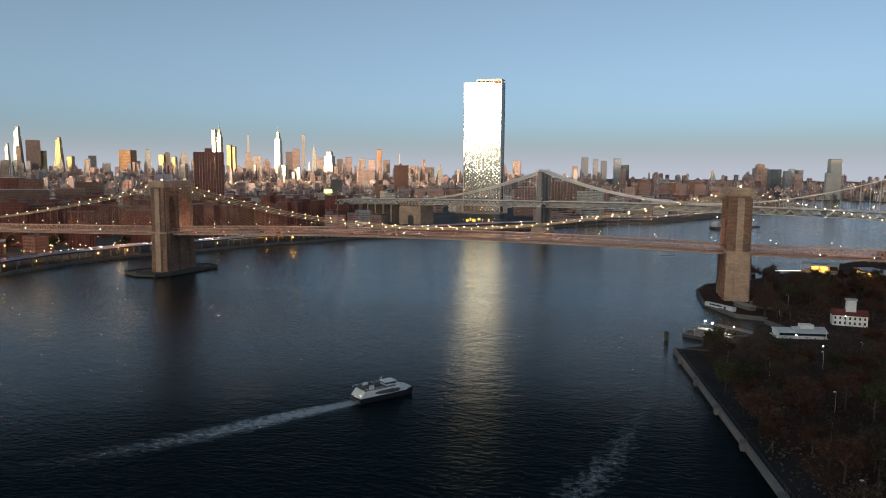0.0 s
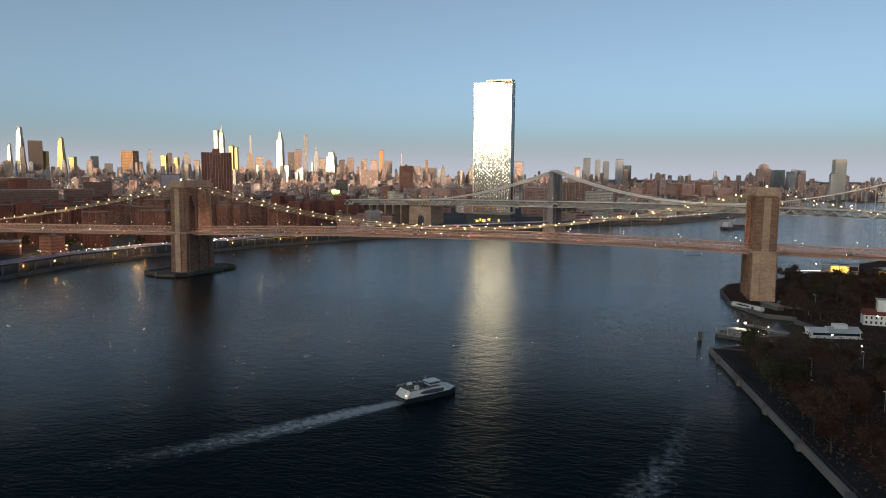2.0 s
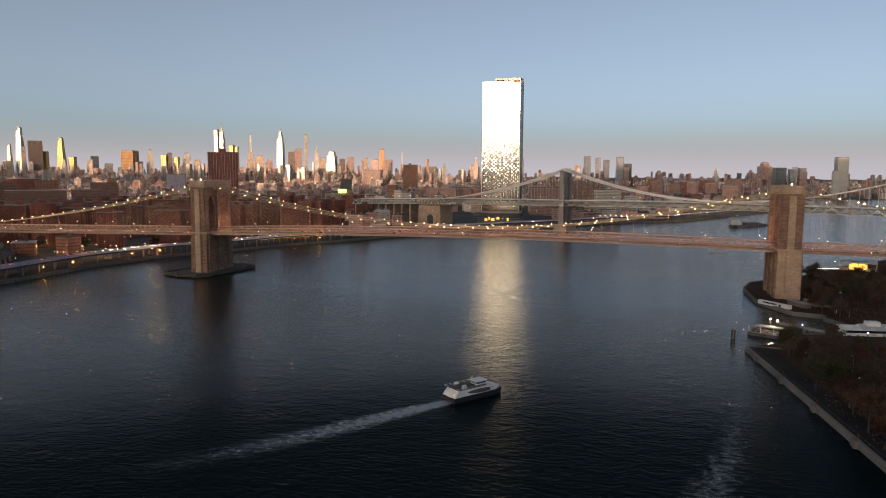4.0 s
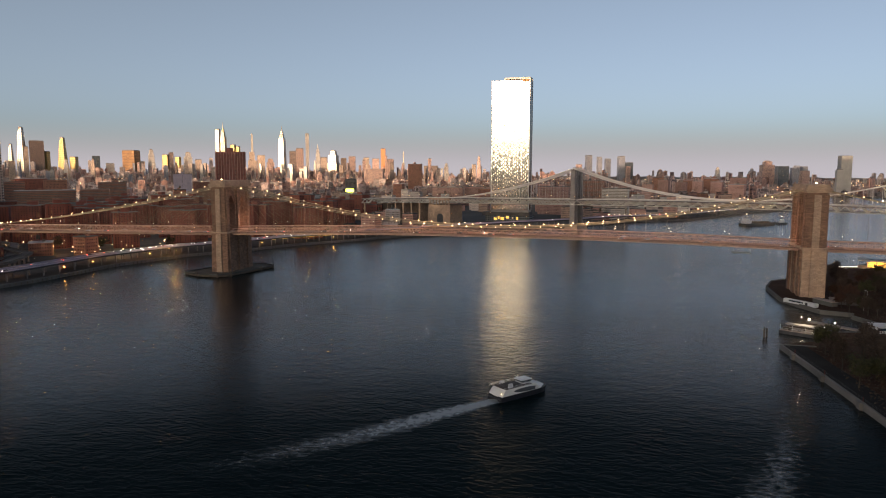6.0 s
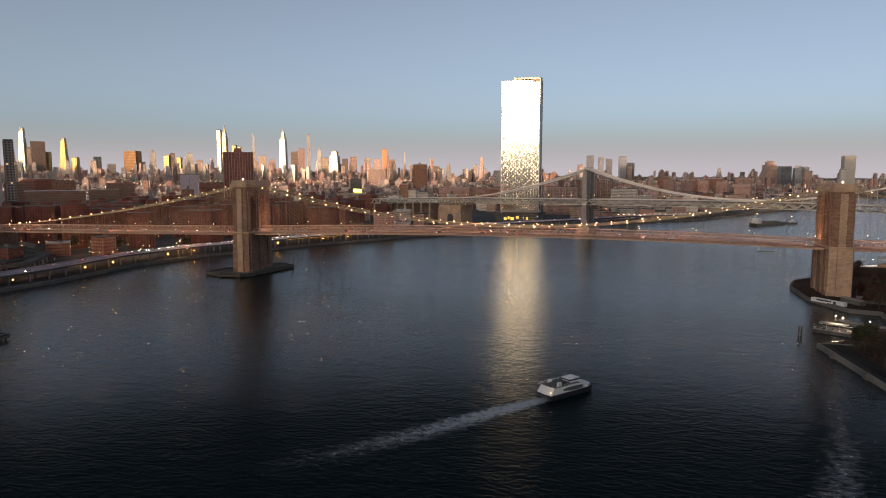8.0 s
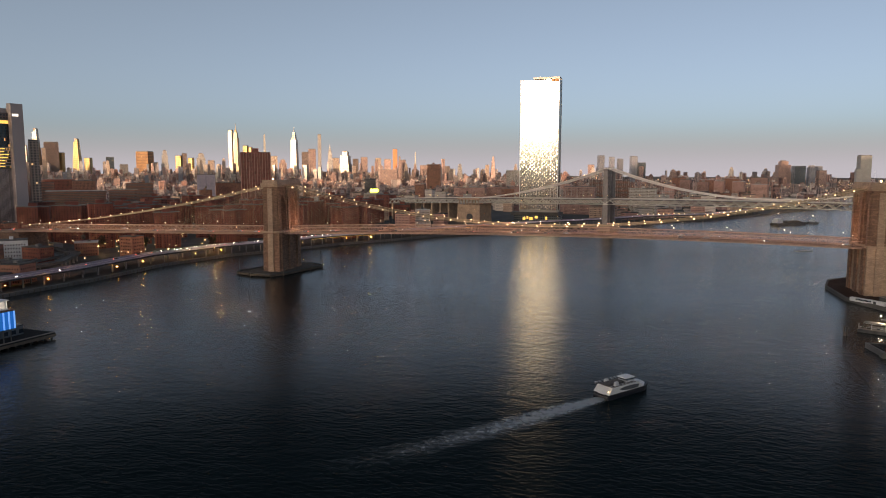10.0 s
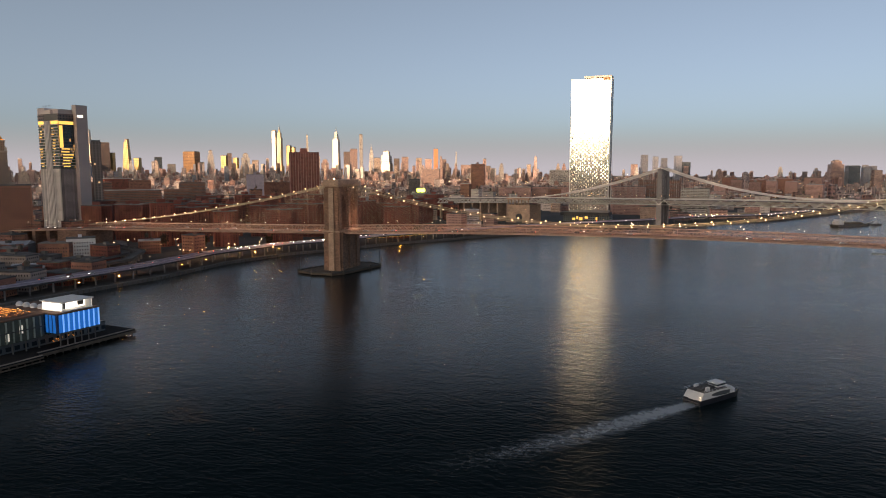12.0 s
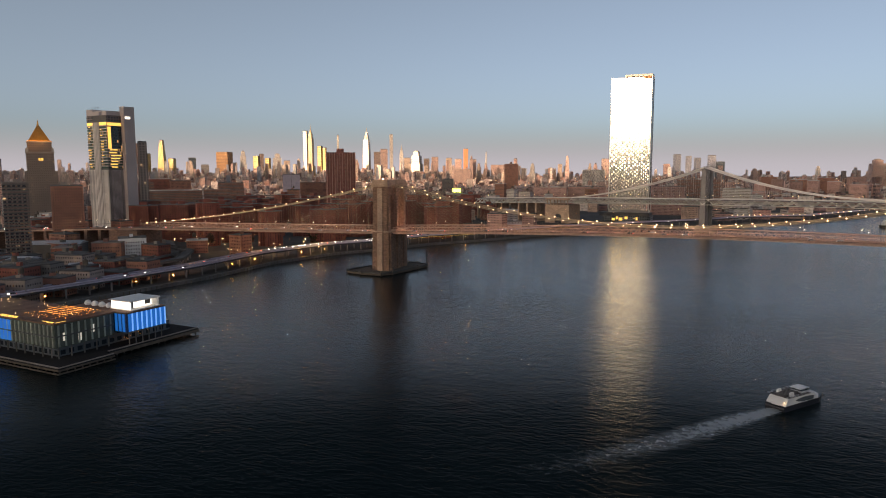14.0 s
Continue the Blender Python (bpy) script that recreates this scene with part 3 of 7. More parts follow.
# ---- skyline ----
def skyscraper(x, y, w, d, h, turn, style, material, label=""):
    looks = {"taper": "tall tapering tower with a sloping top", "box": "plain flat-topped high-rise", "setback": "stepped high-rise with setbacks", "spire": "stepped tower with a tall needle spire", "needle": "very slender tower on a stepped base", "crown": "tapering glass tower with a stepped crown and mast"}
    t = thing("skyscraper", label or looks[style] + " in " + material.name.replace("_", " "), "skyscraper", pose(x, y, 2, 0, 0, turn), "skyline towers")
    h -= 2
    a, b = w / 2, d / 2
    s = Shape()
    if style == "taper":
        s.add([(-a, -b, 0), (a, -b, 0), (a, b, 0), (-a, b, 0), (-a * 0.45, -b * 0.45, h * 0.93), (a * 0.4, -b * 0.4, h), (a * 0.4, b * 0.4, h), (-a * 0.45, b * 0.45, h * 0.93)],
              [(3, 2, 1, 0), (4, 5, 6, 7), (0, 1, 5, 4), (1, 2, 6, 5), (2, 3, 7, 6), (3, 0, 4, 7)])
        part("wall", s, material, t)
        part("roof", Shape().box(-a * 0.3, -b * 0.3, h * 0.96, a * 0.25, b * 0.3, h * 1.01), concrete, t)
    elif style == "box":
        part("wall", s.box(-a, -b, 0, a, b, h * 0.985), material, t)
        part("roof", Shape().box(-a * 0.93, -b * 0.93, h * 0.985 + 0.05, a * 0.93, b * 0.93, h), concrete_dark, t)
    elif style == "setback":
        s.box(-a, -b, 0, a, b, h * 0.6).box(-a * 0.8, -b * 0.8, h * 0.6 + 0.05, a * 0.8, b * 0.8, h * 0.85).box(-a * 0.5, -b * 0.5, h * 0.85 + 0.05, a * 0.55, b * 0.5, h * 0.97)
        part("wall", s, material, t)
        part("roof", Shape().box(-a * 0.3, -b * 0.3, h * 0.97 + 0.05, a * 0.3, b * 0.3, h), concrete, t)
    elif style == "spire":
        s.box(-a, -b, 0, a, b, h * 0.3).box(-a * 0.72, -b * 0.72, h * 0.3, a * 0.72, b * 0.72, h * 0.76).box(-a * 0.52, -b * 0.52, h * 0.76, a * 0.52, b * 0.52, h * 0.84)
        part("wall", s, material, t)
        part("crown", Shape().box(-a * 0.36, -b * 0.36, h * 0.84, a * 0.36, b * 0.36, h * 0.9, top=0.45), material, t)
        part("spire", Shape().rod((0, 0, h * 0.9), (0, 0, h), a * 0.17, a * 0.03), white_gold, t)
    elif style == "needle":
        s.box(-a, -b, 0, a, b, h * 0.45).box(-a * 0.7, -b * 0.7, h * 0.45, a * 0.5, b * 0.7, h * 0.62)
        part("podium", s, material, t)
        part("shaft", Shape().box(-a * 0.25, -b * 0.25, h * 0.62, a * 0.25, b * 0.25, h * 0.97, top=0.8), white_gold, t)
        part("spire", Shape().rod((0, 0, h * 0.97), (0, 0, h), a * 0.12, a * 0.02), material, t)
    else:
        s.box(-a, -b, 0, a, b, h * 0.78, top=0.78)
        part("wall", s, material, t)
        part("crown", Shape().box(-a * 0.55, -b * 0.6, h * 0.78, a * 0.6, b * 0.6, h * 0.87, top=0.7).box(-a * 0.3, -b * 0.3, h * 0.87, a * 0.35, b * 0.3, h * 0.91), material, t)
        part("mast", Shape().rod((0, 0, h * 0.91), (0, 0, h), a * 0.14, a * 0.05), material, t)
    return t


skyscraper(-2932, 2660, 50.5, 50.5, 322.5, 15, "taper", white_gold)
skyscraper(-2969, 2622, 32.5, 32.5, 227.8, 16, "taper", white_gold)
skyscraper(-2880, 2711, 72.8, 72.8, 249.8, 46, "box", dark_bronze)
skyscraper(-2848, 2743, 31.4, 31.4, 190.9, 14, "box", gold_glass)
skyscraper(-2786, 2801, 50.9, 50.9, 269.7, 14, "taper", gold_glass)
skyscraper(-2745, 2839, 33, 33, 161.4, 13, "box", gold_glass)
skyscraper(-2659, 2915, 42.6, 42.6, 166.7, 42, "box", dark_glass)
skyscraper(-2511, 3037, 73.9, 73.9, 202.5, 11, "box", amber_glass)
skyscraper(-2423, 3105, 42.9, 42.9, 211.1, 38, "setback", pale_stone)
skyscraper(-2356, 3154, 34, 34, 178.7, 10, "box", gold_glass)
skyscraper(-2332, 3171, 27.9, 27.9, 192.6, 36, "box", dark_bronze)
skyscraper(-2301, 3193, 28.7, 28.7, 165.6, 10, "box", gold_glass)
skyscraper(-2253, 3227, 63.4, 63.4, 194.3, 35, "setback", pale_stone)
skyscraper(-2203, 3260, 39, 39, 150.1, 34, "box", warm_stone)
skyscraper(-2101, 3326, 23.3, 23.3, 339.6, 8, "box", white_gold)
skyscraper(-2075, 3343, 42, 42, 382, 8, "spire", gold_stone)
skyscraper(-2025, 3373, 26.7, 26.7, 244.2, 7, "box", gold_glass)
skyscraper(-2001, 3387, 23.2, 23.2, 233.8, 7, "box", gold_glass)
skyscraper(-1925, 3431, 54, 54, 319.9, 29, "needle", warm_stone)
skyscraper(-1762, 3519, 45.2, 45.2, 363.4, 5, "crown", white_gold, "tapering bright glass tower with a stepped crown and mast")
skyscraper(-1702, 3549, 41.7, 41.7, 206.2, 25, "box", dark_bronze)
skyscraper(-1662, 3569, 45.9, 45.9, 225, 25, "box", rose_stone)
skyscraper(-1619, 3590, 21.2, 21.2, 319.3, 24, "box", pale_stone)
skyscraper(-1559, 3618, 35.6, 35.6, 255.8, 23, "spire", pale_stone)
skyscraper(-1467, 3658, 65.1, 65.1, 213.2, 2, "setback", white_gold)
skyscraper(-1407, 3683, 36.3, 36.3, 162.9, 20, "box", dark_bronze)
skyscraper(-1356, 3704, 43.9, 43.9, 174.1, 20, "box", rose_stone)
skyscraper(-1270, 3737, 36.2, 36.2, 167.4, 18, "box", warm_stone)
skyscraper(-1212, 3758, 43.7, 43.7, 160.7, 17, "box", rose_stone)
skyscraper(-1166, 3775, 29.4, 29.4, 227.2, 17, "box", copper_net)
skyscraper(-1121, 3790, 44.5, 44.5, 157.5, 16, "box", rose_stone)
skyscraper(-1039, 3817, 29.4, 29.4, 210.5, 15, "needle", pale_stone)
skyscraper(-964.9, 3839, 88.8, 88.8, 121.6, 13, "box", rose_stone)
skyscraper(-861.9, 3869, 85.4, 85.4, 115.1, 12, "box", dark_bronze)
skyscraper(148.5, 4025, 35.3, 35.3, 183, 24, "box", dusk_glass)
skyscraper(216.5, 4027, 27.8, 27.8, 172.2, 23, "box", dusk_glass)
skyscraper(268.4, 4028, 31.2, 31.2, 161.4, 22, "box", dusk_glass)
skyscraper(351.9, 4029, 38, 38, 176.4, 21, "box", dusk_glass)
skyscraper(398.9, 4029, 43.9, 43.9, 137.2, 20, "box", dark_glass)
skyscraper(-285.8, 3986, 51, 51, 159, 3, "box", rose_stone)
skyscraper(87.6, 4022, 31.9, 31.9, 124.8, 25, "box", rose_stone)
skyscraper(-1878, 3457, 47.9, 47.9, 178.6, 28, "box", warm_stone)
skyscraper(-1828, 3484, 58.9, 58.9, 158.1, 27, "setback", rose_stone)
skyscraper(-2603, 2963, 46, 46, 124.5, 41, "box", pale_stone)
skyscraper(-2465, 3073, 29.8, 29.8, 136.8, 38, "box", warm_stone)
skyscraper(-1525, 3633, 43.2, 43.2, 168.7, 22, "box", warm_stone)
skyscraper(994.3, 2858, 62, 62, 134.2, 9, "setback", rose_stone)
skyscraper(1029, 2721, 44, 44, 108.9, 8, "box", dark_glass)
skyscraper(1088, 2761, 27, 27, 102, 7, "box", dusk_glass)
skyscraper(1126, 2746, 31, 31, 89.9, 6, "box", rose_stone)
skyscraper(1121, 2179, 36, 36, 143.7, 4, "box", concrete_pale)
skyscraper(1091, 2130, 19, 19, 95.7, 4, "box", concrete_pale)
skyscraper(-1086, 451, 12, 12, 66.2, 54, "box", rose_stone)
skyscraper(-1254, 608.2, 11, 11, 66, 54, "box", warm_stone)
skyscraper(-1977, 1387, 40, 40, 85.9, 50, "setback", warm_stone)
skyscraper(-468.1, 190.5, 12, 15, 133.8, 44, "box", warm_stone)
skyscraper(-752.5, 2470, 78, 78, 93.9, 15, "box", rose_stone)


def lesser_towers():
    """Mid-height towers that fill the skyline between the landmarks."""
    rnd = random.Random(77)
    for i in range(112):
        a = radians(-48 + 40 * rnd.random() ** 0.9)
        r = rnd.uniform(3250, 4550)
        w = rnd.uniform(10, 23)
        h = 66 + 62 * rnd.random() ** 1.5 + (rnd.uniform(15, 60) if rnd.random() < 0.14 else 0)
        skyscraper(EYE[0] + r * math.sin(a), EYE[1] + r * math.cos(a), w, w * rnd.uniform(0.7, 1.2), h, rnd.choice((5, 29, 40)), rnd.choice(("box", "box", "setback", "setback", "needle" if h > 150 else "box")),
                   rnd.choice((rose_stone, rose_stone, warm_stone, pale_stone, dark_bronze, dusk_glass, warm_stone)))
    for i in range(7):
        a, r = radians(-4.5 + 19 * rnd.random()), rnd.uniform(4100, 4600)
        w = rnd.uniform(20, 40)
        skyscraper(EYE[0] + r * math.sin(a), EYE[1] + r * math.cos(a), w, w, rnd.uniform(94, 116), rnd.choice((5, 20, 29)), rnd.choice(("box", "setback")), rnd.choice((rose_stone, dusk_glass, pale_stone)))


lesser_towers()


def punched(s, w, d, z0, z1, floor, bay, ww, wh, proud=0.06):
    """Window panes on the four sides of a block."""
    for side, (length, off) in enumerate(((w, d / 2), (d, w / 2), (w, d / 2), (d, w / 2))):
        n = max(1, int((length - 1) / bay))
        c, sn = ((1, 0), (0, 1), (-1, 0), (0, -1))[side]
        z = z0 + 1.0
        while z + wh < z1 - 0.6:
            for i in range(n):
                q = (i - (n - 1) / 2) * bay
                pts = []
                for e, f in ((-ww / 2, 0), (ww / 2, 0), (ww / 2, wh), (-ww / 2, wh)):
                    px, py = q + e, -(off + proud)
                    pts.append((px * c - py * sn, px * sn + py * c, z + f))
                s.add(pts, [(0, 1, 2, 3)])
            z += floor
    return s


def water_tank(t, x, y, z, r=2.0):
    tank = part("water_tank", Shape().rod((x, y, z + 2.5), (x, y, z + 6.2), r, r, 10).rod((x, y, z + 6.2), (x, y, z + 7.6), r * 1.05, 0.1, 10), timber, t, "wooden rooftop water tank")
    for dx, dy in ((-1, -1), (1, -1), (1, 1), (-1, 1)):
        part("leg", Shape().rod((x + dx * r * 0.6, y + dy * r * 0.6, z), (x + dx * r * 0.6, y + dy * r * 0.6, z + 2.6), 0.15), steel_dark, tank)


def city_block(x, y, w, d, h, turn, style, material, group="city blocks"):
    rnd = random.Random(int(x * 7 + y * 13))
    looks = {"brown_tower": ("high_rise", "tall brown brick apartment tower with a raised lift house"), "slab": ("apartment_block", "broad flat-roofed apartment slab"),
             "banded": ("apartment_block", "long apartment slab with rows of balconies"), "blind": ("apartment_block", "pale grey apartment block with a blank end wall"), "cross": ("housing_block", "red brick cross-shaped housing block with a pale parapet"), "low": ("row_building", "low flat-roofed city building with sash windows")}
    name, label = looks[style]
    if style in ("slab", "banded", "low"):
        label += " in " + material.name.replace("_", " ")
    t = thing(name, label, "building", pose(x, y, 2, 0, 0, turn), group)
    h -= 2
    s, win = Shape(), Shape()
    if style == "cross":
        a = max(w, 26) / 2
        s.box(-a, -6, 0, a, 6, h).box(-7, -a * 0.85, 0, 7, a * 0.85, h - 0.03)
        punched(win, 2 * a, 12, 0, h, 2.75, 2.9, 1.0, 1.15)
        punched(win, 14, 1.7 * a, 0, h, 2.75, 2.9, 1.0, 1.15)
        part("wall", s, material, t)
        part("roof", Shape().box(-a - 0.3, -6.3, h, a + 0.3, 6.3, h + 0.7).box(-7.3, -a * 0.85 - 0.3, h - 0.03, 7.3, a * 0.85 + 0.3, h + 0.66), concrete_dark, t, "grey flat roof with a parapet")
        part("lift_house", Shape().box(-5, -4, h + 0.7, 4, 4, h + 5), material, t)
    elif style == "brown_tower":
        a, b = w / 2, d / 2
        s.box(-a, -b, 0, -a * 0.36, b, h - 7).box(-a * 0.35, -b - 1.5, 0, a * 0.35, b, h - 6).box(a * 0.36, -b, 0, a, b, h - 7)
        part("wall", s, material, t)
        part("lift_house", Shape().box(-a * 0.25, -b * 0.5, h - 6, a * 0.22, b * 0.5, h + 2), material, t)
        part("roof", Shape().box(-a * 0.98, -b * 0.98, h - 7, -a * 0.37, b * 0.98, h - 6.3).box(a * 0.37, -b * 0.98, h - 7, a * 0.98, b * 0.98, h - 6.3), roof_tar, t)
        punched(win, w, d + 3, 0, h - 8, 2.9, 2.7, 1.0, 1.2)
        for i in range(12):
            q = -a + 0.8 + i * (2 * a - 1.6) / 11
            part("balcony_fin", Shape().box(q - 0.45, -b - 2.4, 0, q + 0.45, -b - 1.55, h - 7.2), rose_brick, t, "paler upright balcony fin")
    else:
        a, b = w / 2, d / 2
        part("wall", s.box(-a, -b, 0, a, b, h), material, t)
        part("roof", Shape().box(-a - 0.2, -b - 0.2, h + 0.02, a + 0.2, b + 0.2, h + 0.9), roof_tar if group == "seaport buildings" else rnd.choice((roof_tar, roof_tar, roof_pale, concrete)), t)
        q = rnd.uniform(-0.4, 0.4) * a
        k = rnd.uniform(0.45, 0.75) if style == "low" else 1.0
        part("lift_house", Shape().box(q - 3 * k, -2.5 * k, h + 0.9, q + 3 * k, 2.5 * k, h + 0.9 + rnd.uniform(2.6, 5) * k), rnd.choice((material, concrete_dark if style == "low" else concrete)), t)
        if style == "banded":
            bands = Shape()
            z = 3.2
            while z < h - 1:
                bands.box(-a - 0.6, -b - 1.2, z, a + 0.6, -b - 0.01, z + 1.0)
                z += 2.9
            part("balcony_front", bands, concrete_dark if material in (dark_bronze, brick_brown) else concrete, t, "rows of pale balcony fronts", "stuff")
        punched(win, w * (0.001 if style == "blind" else 1), d, 0, h, 3.0 if style != "low" else 3.5, 2.3, 0.9, 1.4)
        if style == "low" and rnd.random() < 0.3:
            water_tank(t, -q, b * 0.3, h + 0.9)
    part("window_panes", win, pane_dark, t, kind="stuff")
    return t


city_block(-475.6, 784.5, 63, 34, 137.2, 33, "brown_tower", maroon_brick)
city_block(-677.6, 902.4, 41, 30, 81.1, 32, "blind", lilac_tone)
city_block(-663.7, 990.3, 74, 25, 60.1, 29, "slab", brick_brown)
city_block(-325.3, -121.2, 20, 26, 82.1, 54, "banded", dark_bronze)
city_block(-405.8, 6.1, 32, 40, 76, 50, "slab", brick_brown)
city_block(-634.1, 441.5, 94, 20, 56, 42, "banded", brick_brown)
city_block(-620.9, 545.1, 50, 20, 55, 38, "banded", brick_brown)
city_block(-748, 478, 46, 18, 69, 44, "banded", brick_brown)
city_block(-706, 540, 40, 18, 72, 42, "slab", brick_brown)
city_block(-660, 640, 52, 18, 66, 38, "banded", brick_brown)
city_block(-812, 590, 58, 18, 74, 44, "slab", brick_red)
city_block(-66.2, 1127, 65, 26, 48, 6, "slab", rose_brick)
city_block(11.6, 1164, 93, 26, 49.1, 2, "slab", rose_brick)
city_block(-276, 1523, 42, 24, 109.3, 10, "slab", brick_brown)
city_block(-104.4, 2116, 82, 24, 89.6, 2, "slab", pale_stone)
city_block(216.4, 874.4, 63, 22, 58.7, -6, "slab", rose_brick)
city_block(272.5, 1016, 86, 20, 69.1, -8, "banded", brick_brown)
city_block(340.5, 824.4, 49, 18, 57, -12, "banded", concrete_pale)
city_block(460.2, 1347, 26, 24, 67.0, -15, "slab", rose_brick)
city_block(508.3, 1395, 27, 24, 60.1, -16, "slab", rose_brick)
city_block(555.4, 1443, 25, 24, 62.3, -17, "slab", rose_brick)
city_block(610.1, 1488, 29, 24, 59.5, -19, "slab", rose_brick)
city_block(641.9, 1351, 38, 24, 55.4, -21, "slab", rose_brick)
city_block(421.1, 1356, 26, 24, 54.7, -13, "slab", rose_brick)
city_block(769.5, 1691, 10, 24, 65.1, -18, "slab", rose_brick)
city_block(681.5, 1595, 44, 24, 69.9, -16, "slab", rose_brick)
city_block(610.4, 1613, 40, 24, 67.6, -14, "slab", brick_brown)
city_block(466.4, 1641, 43, 24, 69.2, -9, "slab", brick_brown)
city_block(536.2, 1569, 40, 24, 63.3, -12, "slab", brick_brown)
city_block(-443, 1402, 34, 18, 63.5, 16, "banded", dark_glass)
city_block(-341.2, 1178, 26, 18, 34.1, 15, "slab", white_paint)
city_block(-361.9, 142.6, 51, 51, 48.9, 41, "cross", brick_red)
city_block(-372.8, 236.2, 30, 30, 45.9, 38, "cross", brick_red)
city_block(-325.1, 235.9, 43, 43, 45.9, 36, "cross", brick_red)
city_block(-342.5, 332.8, 18, 18, 38.8, 33, "cross", brick_red)
city_block(-228.6, 331.9, 65, 65, 42.8, 27, "cross", brick_red)
city_block(-176.9, 447.9, 27, 27, 37.8, 21, "cross", brick_red)
city_block(-152, 500.4, 54, 54, 36.8, 18, "cross", brick_red)
city_block(-341.3, 559.3, 56, 56, 40, 26, "cross", brick_red)
city_block(-468.1, 190.5, 42, 42, 49.9, 44, "cross", brick_red)
city_block(-216.7, 125.6, 28, 28, 43.7, 43, "cross", brick_red)
city_block(-281.9, 230.5, 29, 29, 45.8, 42, "cross", brick_red)
city_block(-288.5, 101.7, 21, 21, 53.9, 48, "cross", brick_red)
city_block(-337.6, 191.4, 30, 30, 46.8, 46, "cross", brick_red)
city_block(-152.7, 723.5, 39, 39, 44.1, 14, "cross", brick_red)
city_block(-84, 617.4, 30, 30, 30.7, 12, "cross", brick_red)


def housing_estate():
    """Red brick towers in rows behind the old bridge."""
    rnd = random.Random(8)
    for i in range(7):
        for j in range(5):
            x, y = -402 + 61 * i + rnd.uniform(-8, 8) - 20 * j, 116 + 83 * j + 15 * i + rnd.uniform(-8, 8)
            if inside(x + 40, y - 20, MANHATTAN) and all(math.hypot(x - p, y - q) > 40 for p, q in ESTATE):
                city_block(x, y, rnd.uniform(34, 46), 30, rnd.uniform(42, 50), rnd.choice((35, 38, -8)), "cross", brick_red, "housing blocks")


ESTATE = [(-361.9, 142.6), (-372.8, 236.2), (-325.1, 235.9), (-342.5, 332.8), (-228.6, 331.9), (-176.9, 447.9), (-152, 500.4), (-468.1, 190.5), (-216.7, 125.6), (-281.9, 230.5), (-288.5, 101.7), (-337.6, 191.4), (-475.3, 143.8)]
housing_estate()


def tenements():
    """Low blocks along the streets behind the river front."""
    rnd = random.Random(21)
    keep_out = [(-475.6, 784.5, 70), (-748, 478, 45), (-706, 540, 45), (-660, 640, 45), (-812, 590, 45), (108.3, 738.1, 90), (143, 740.1, 95), (-475, 141.4, 60), (42, 689.1, 70), (280.2, 626.6, 50), (64, 582.5, 60), (67, 509.1, 40), (164.3, 649.4, 70)]
    made, tries, spots = 0, 0, []
    while made < 320 and tries < 6000:
        tries += 1
        a, r = radians(rnd.uniform(-55, 19)), rnd.uniform(780, 2000)
        x, y = EYE[0] + r * math.sin(a), EYE[1] + r * math.cos(a)
        if not inside(x, y, MANHATTAN) or not inside(x + 60, y - 10, MANHATTAN) or abs(y) < 34 and x > -720 or -440 < x < 0 and 60 < y < 520:
            continue
        if any(math.hypot(x - p, y - q) < e for p, q, e in keep_out) or any(math.hypot(x - p, y - q) < 29 for p, q in spots):
            continue
        if abs((x - 283) * 0.3256 + (y - 527) * 0.9455) < 34:
            continue
        spots.append((x, y))
        h = rnd.uniform(14, 24) if rnd.random() < 0.7 else rnd.uniform(22, 34)
        if r > 1400 and rnd.random() < 0.2:
            h += rnd.uniform(10, 25)
        # dark brick near, pale rose inland: the centre's glow put into the colours
        city_block(x, y, rnd.uniform(16, 30), rnd.uniform(14, 24), h, rnd.choice((30, 30, -8, 40)) + rnd.uniform(-3, 3), "low",
                   rnd.choice((brick_brown, brick_brown, brick_red) if y < 205 and x < -90 else (brick_brown, rose_brick, rose_brick, pale_plaster, pale_plaster, concrete_pale, buff_brick)), "low city buildings")
        made += 1


tenements()


# ---- unseen towers behind the flight, added to block the low sun ----
def sun_blockers():
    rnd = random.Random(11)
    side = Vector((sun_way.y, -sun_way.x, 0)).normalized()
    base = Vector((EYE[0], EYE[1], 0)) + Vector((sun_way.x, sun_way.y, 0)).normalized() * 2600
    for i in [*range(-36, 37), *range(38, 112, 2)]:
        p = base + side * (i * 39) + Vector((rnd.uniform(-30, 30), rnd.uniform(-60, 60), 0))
        # heights set by where the shadow line and the mirrored edge should fall
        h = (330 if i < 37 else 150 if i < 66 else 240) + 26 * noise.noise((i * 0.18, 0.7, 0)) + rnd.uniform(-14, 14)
        skyscraper(p.x, p.y, 90, 60, h, 17, "box", rnd.choice((dusk_glass, dark_glass, pale_stone)), "unseen flat-topped tower added to block the low sun")
    s = Shape()
    a, c, f = base - side * 1500, base + side * 4500, Vector((sun_way.x, sun_way.y, 0)).normalized() * 220
    s.prism([(p.x, p.y) for p in (a - f, c - f, c + f, a + f)][::-1], -4, 2.0)
    solid("ground", s, ground_city, "unseen ground slab under the sun-blocking towers", "ground", "structure")


sun_blockers()


# ---- glass tower on the river front ----
def mirror_glass(name, rough, tint):
    m, n, l, p = mat(name)
    p.inputs["Base Color"].default_value = (*tint, 1)
    p.inputs["Metallic"].default_value = 0.92
    p.inputs["Roughness"].default_value = rough
    return m


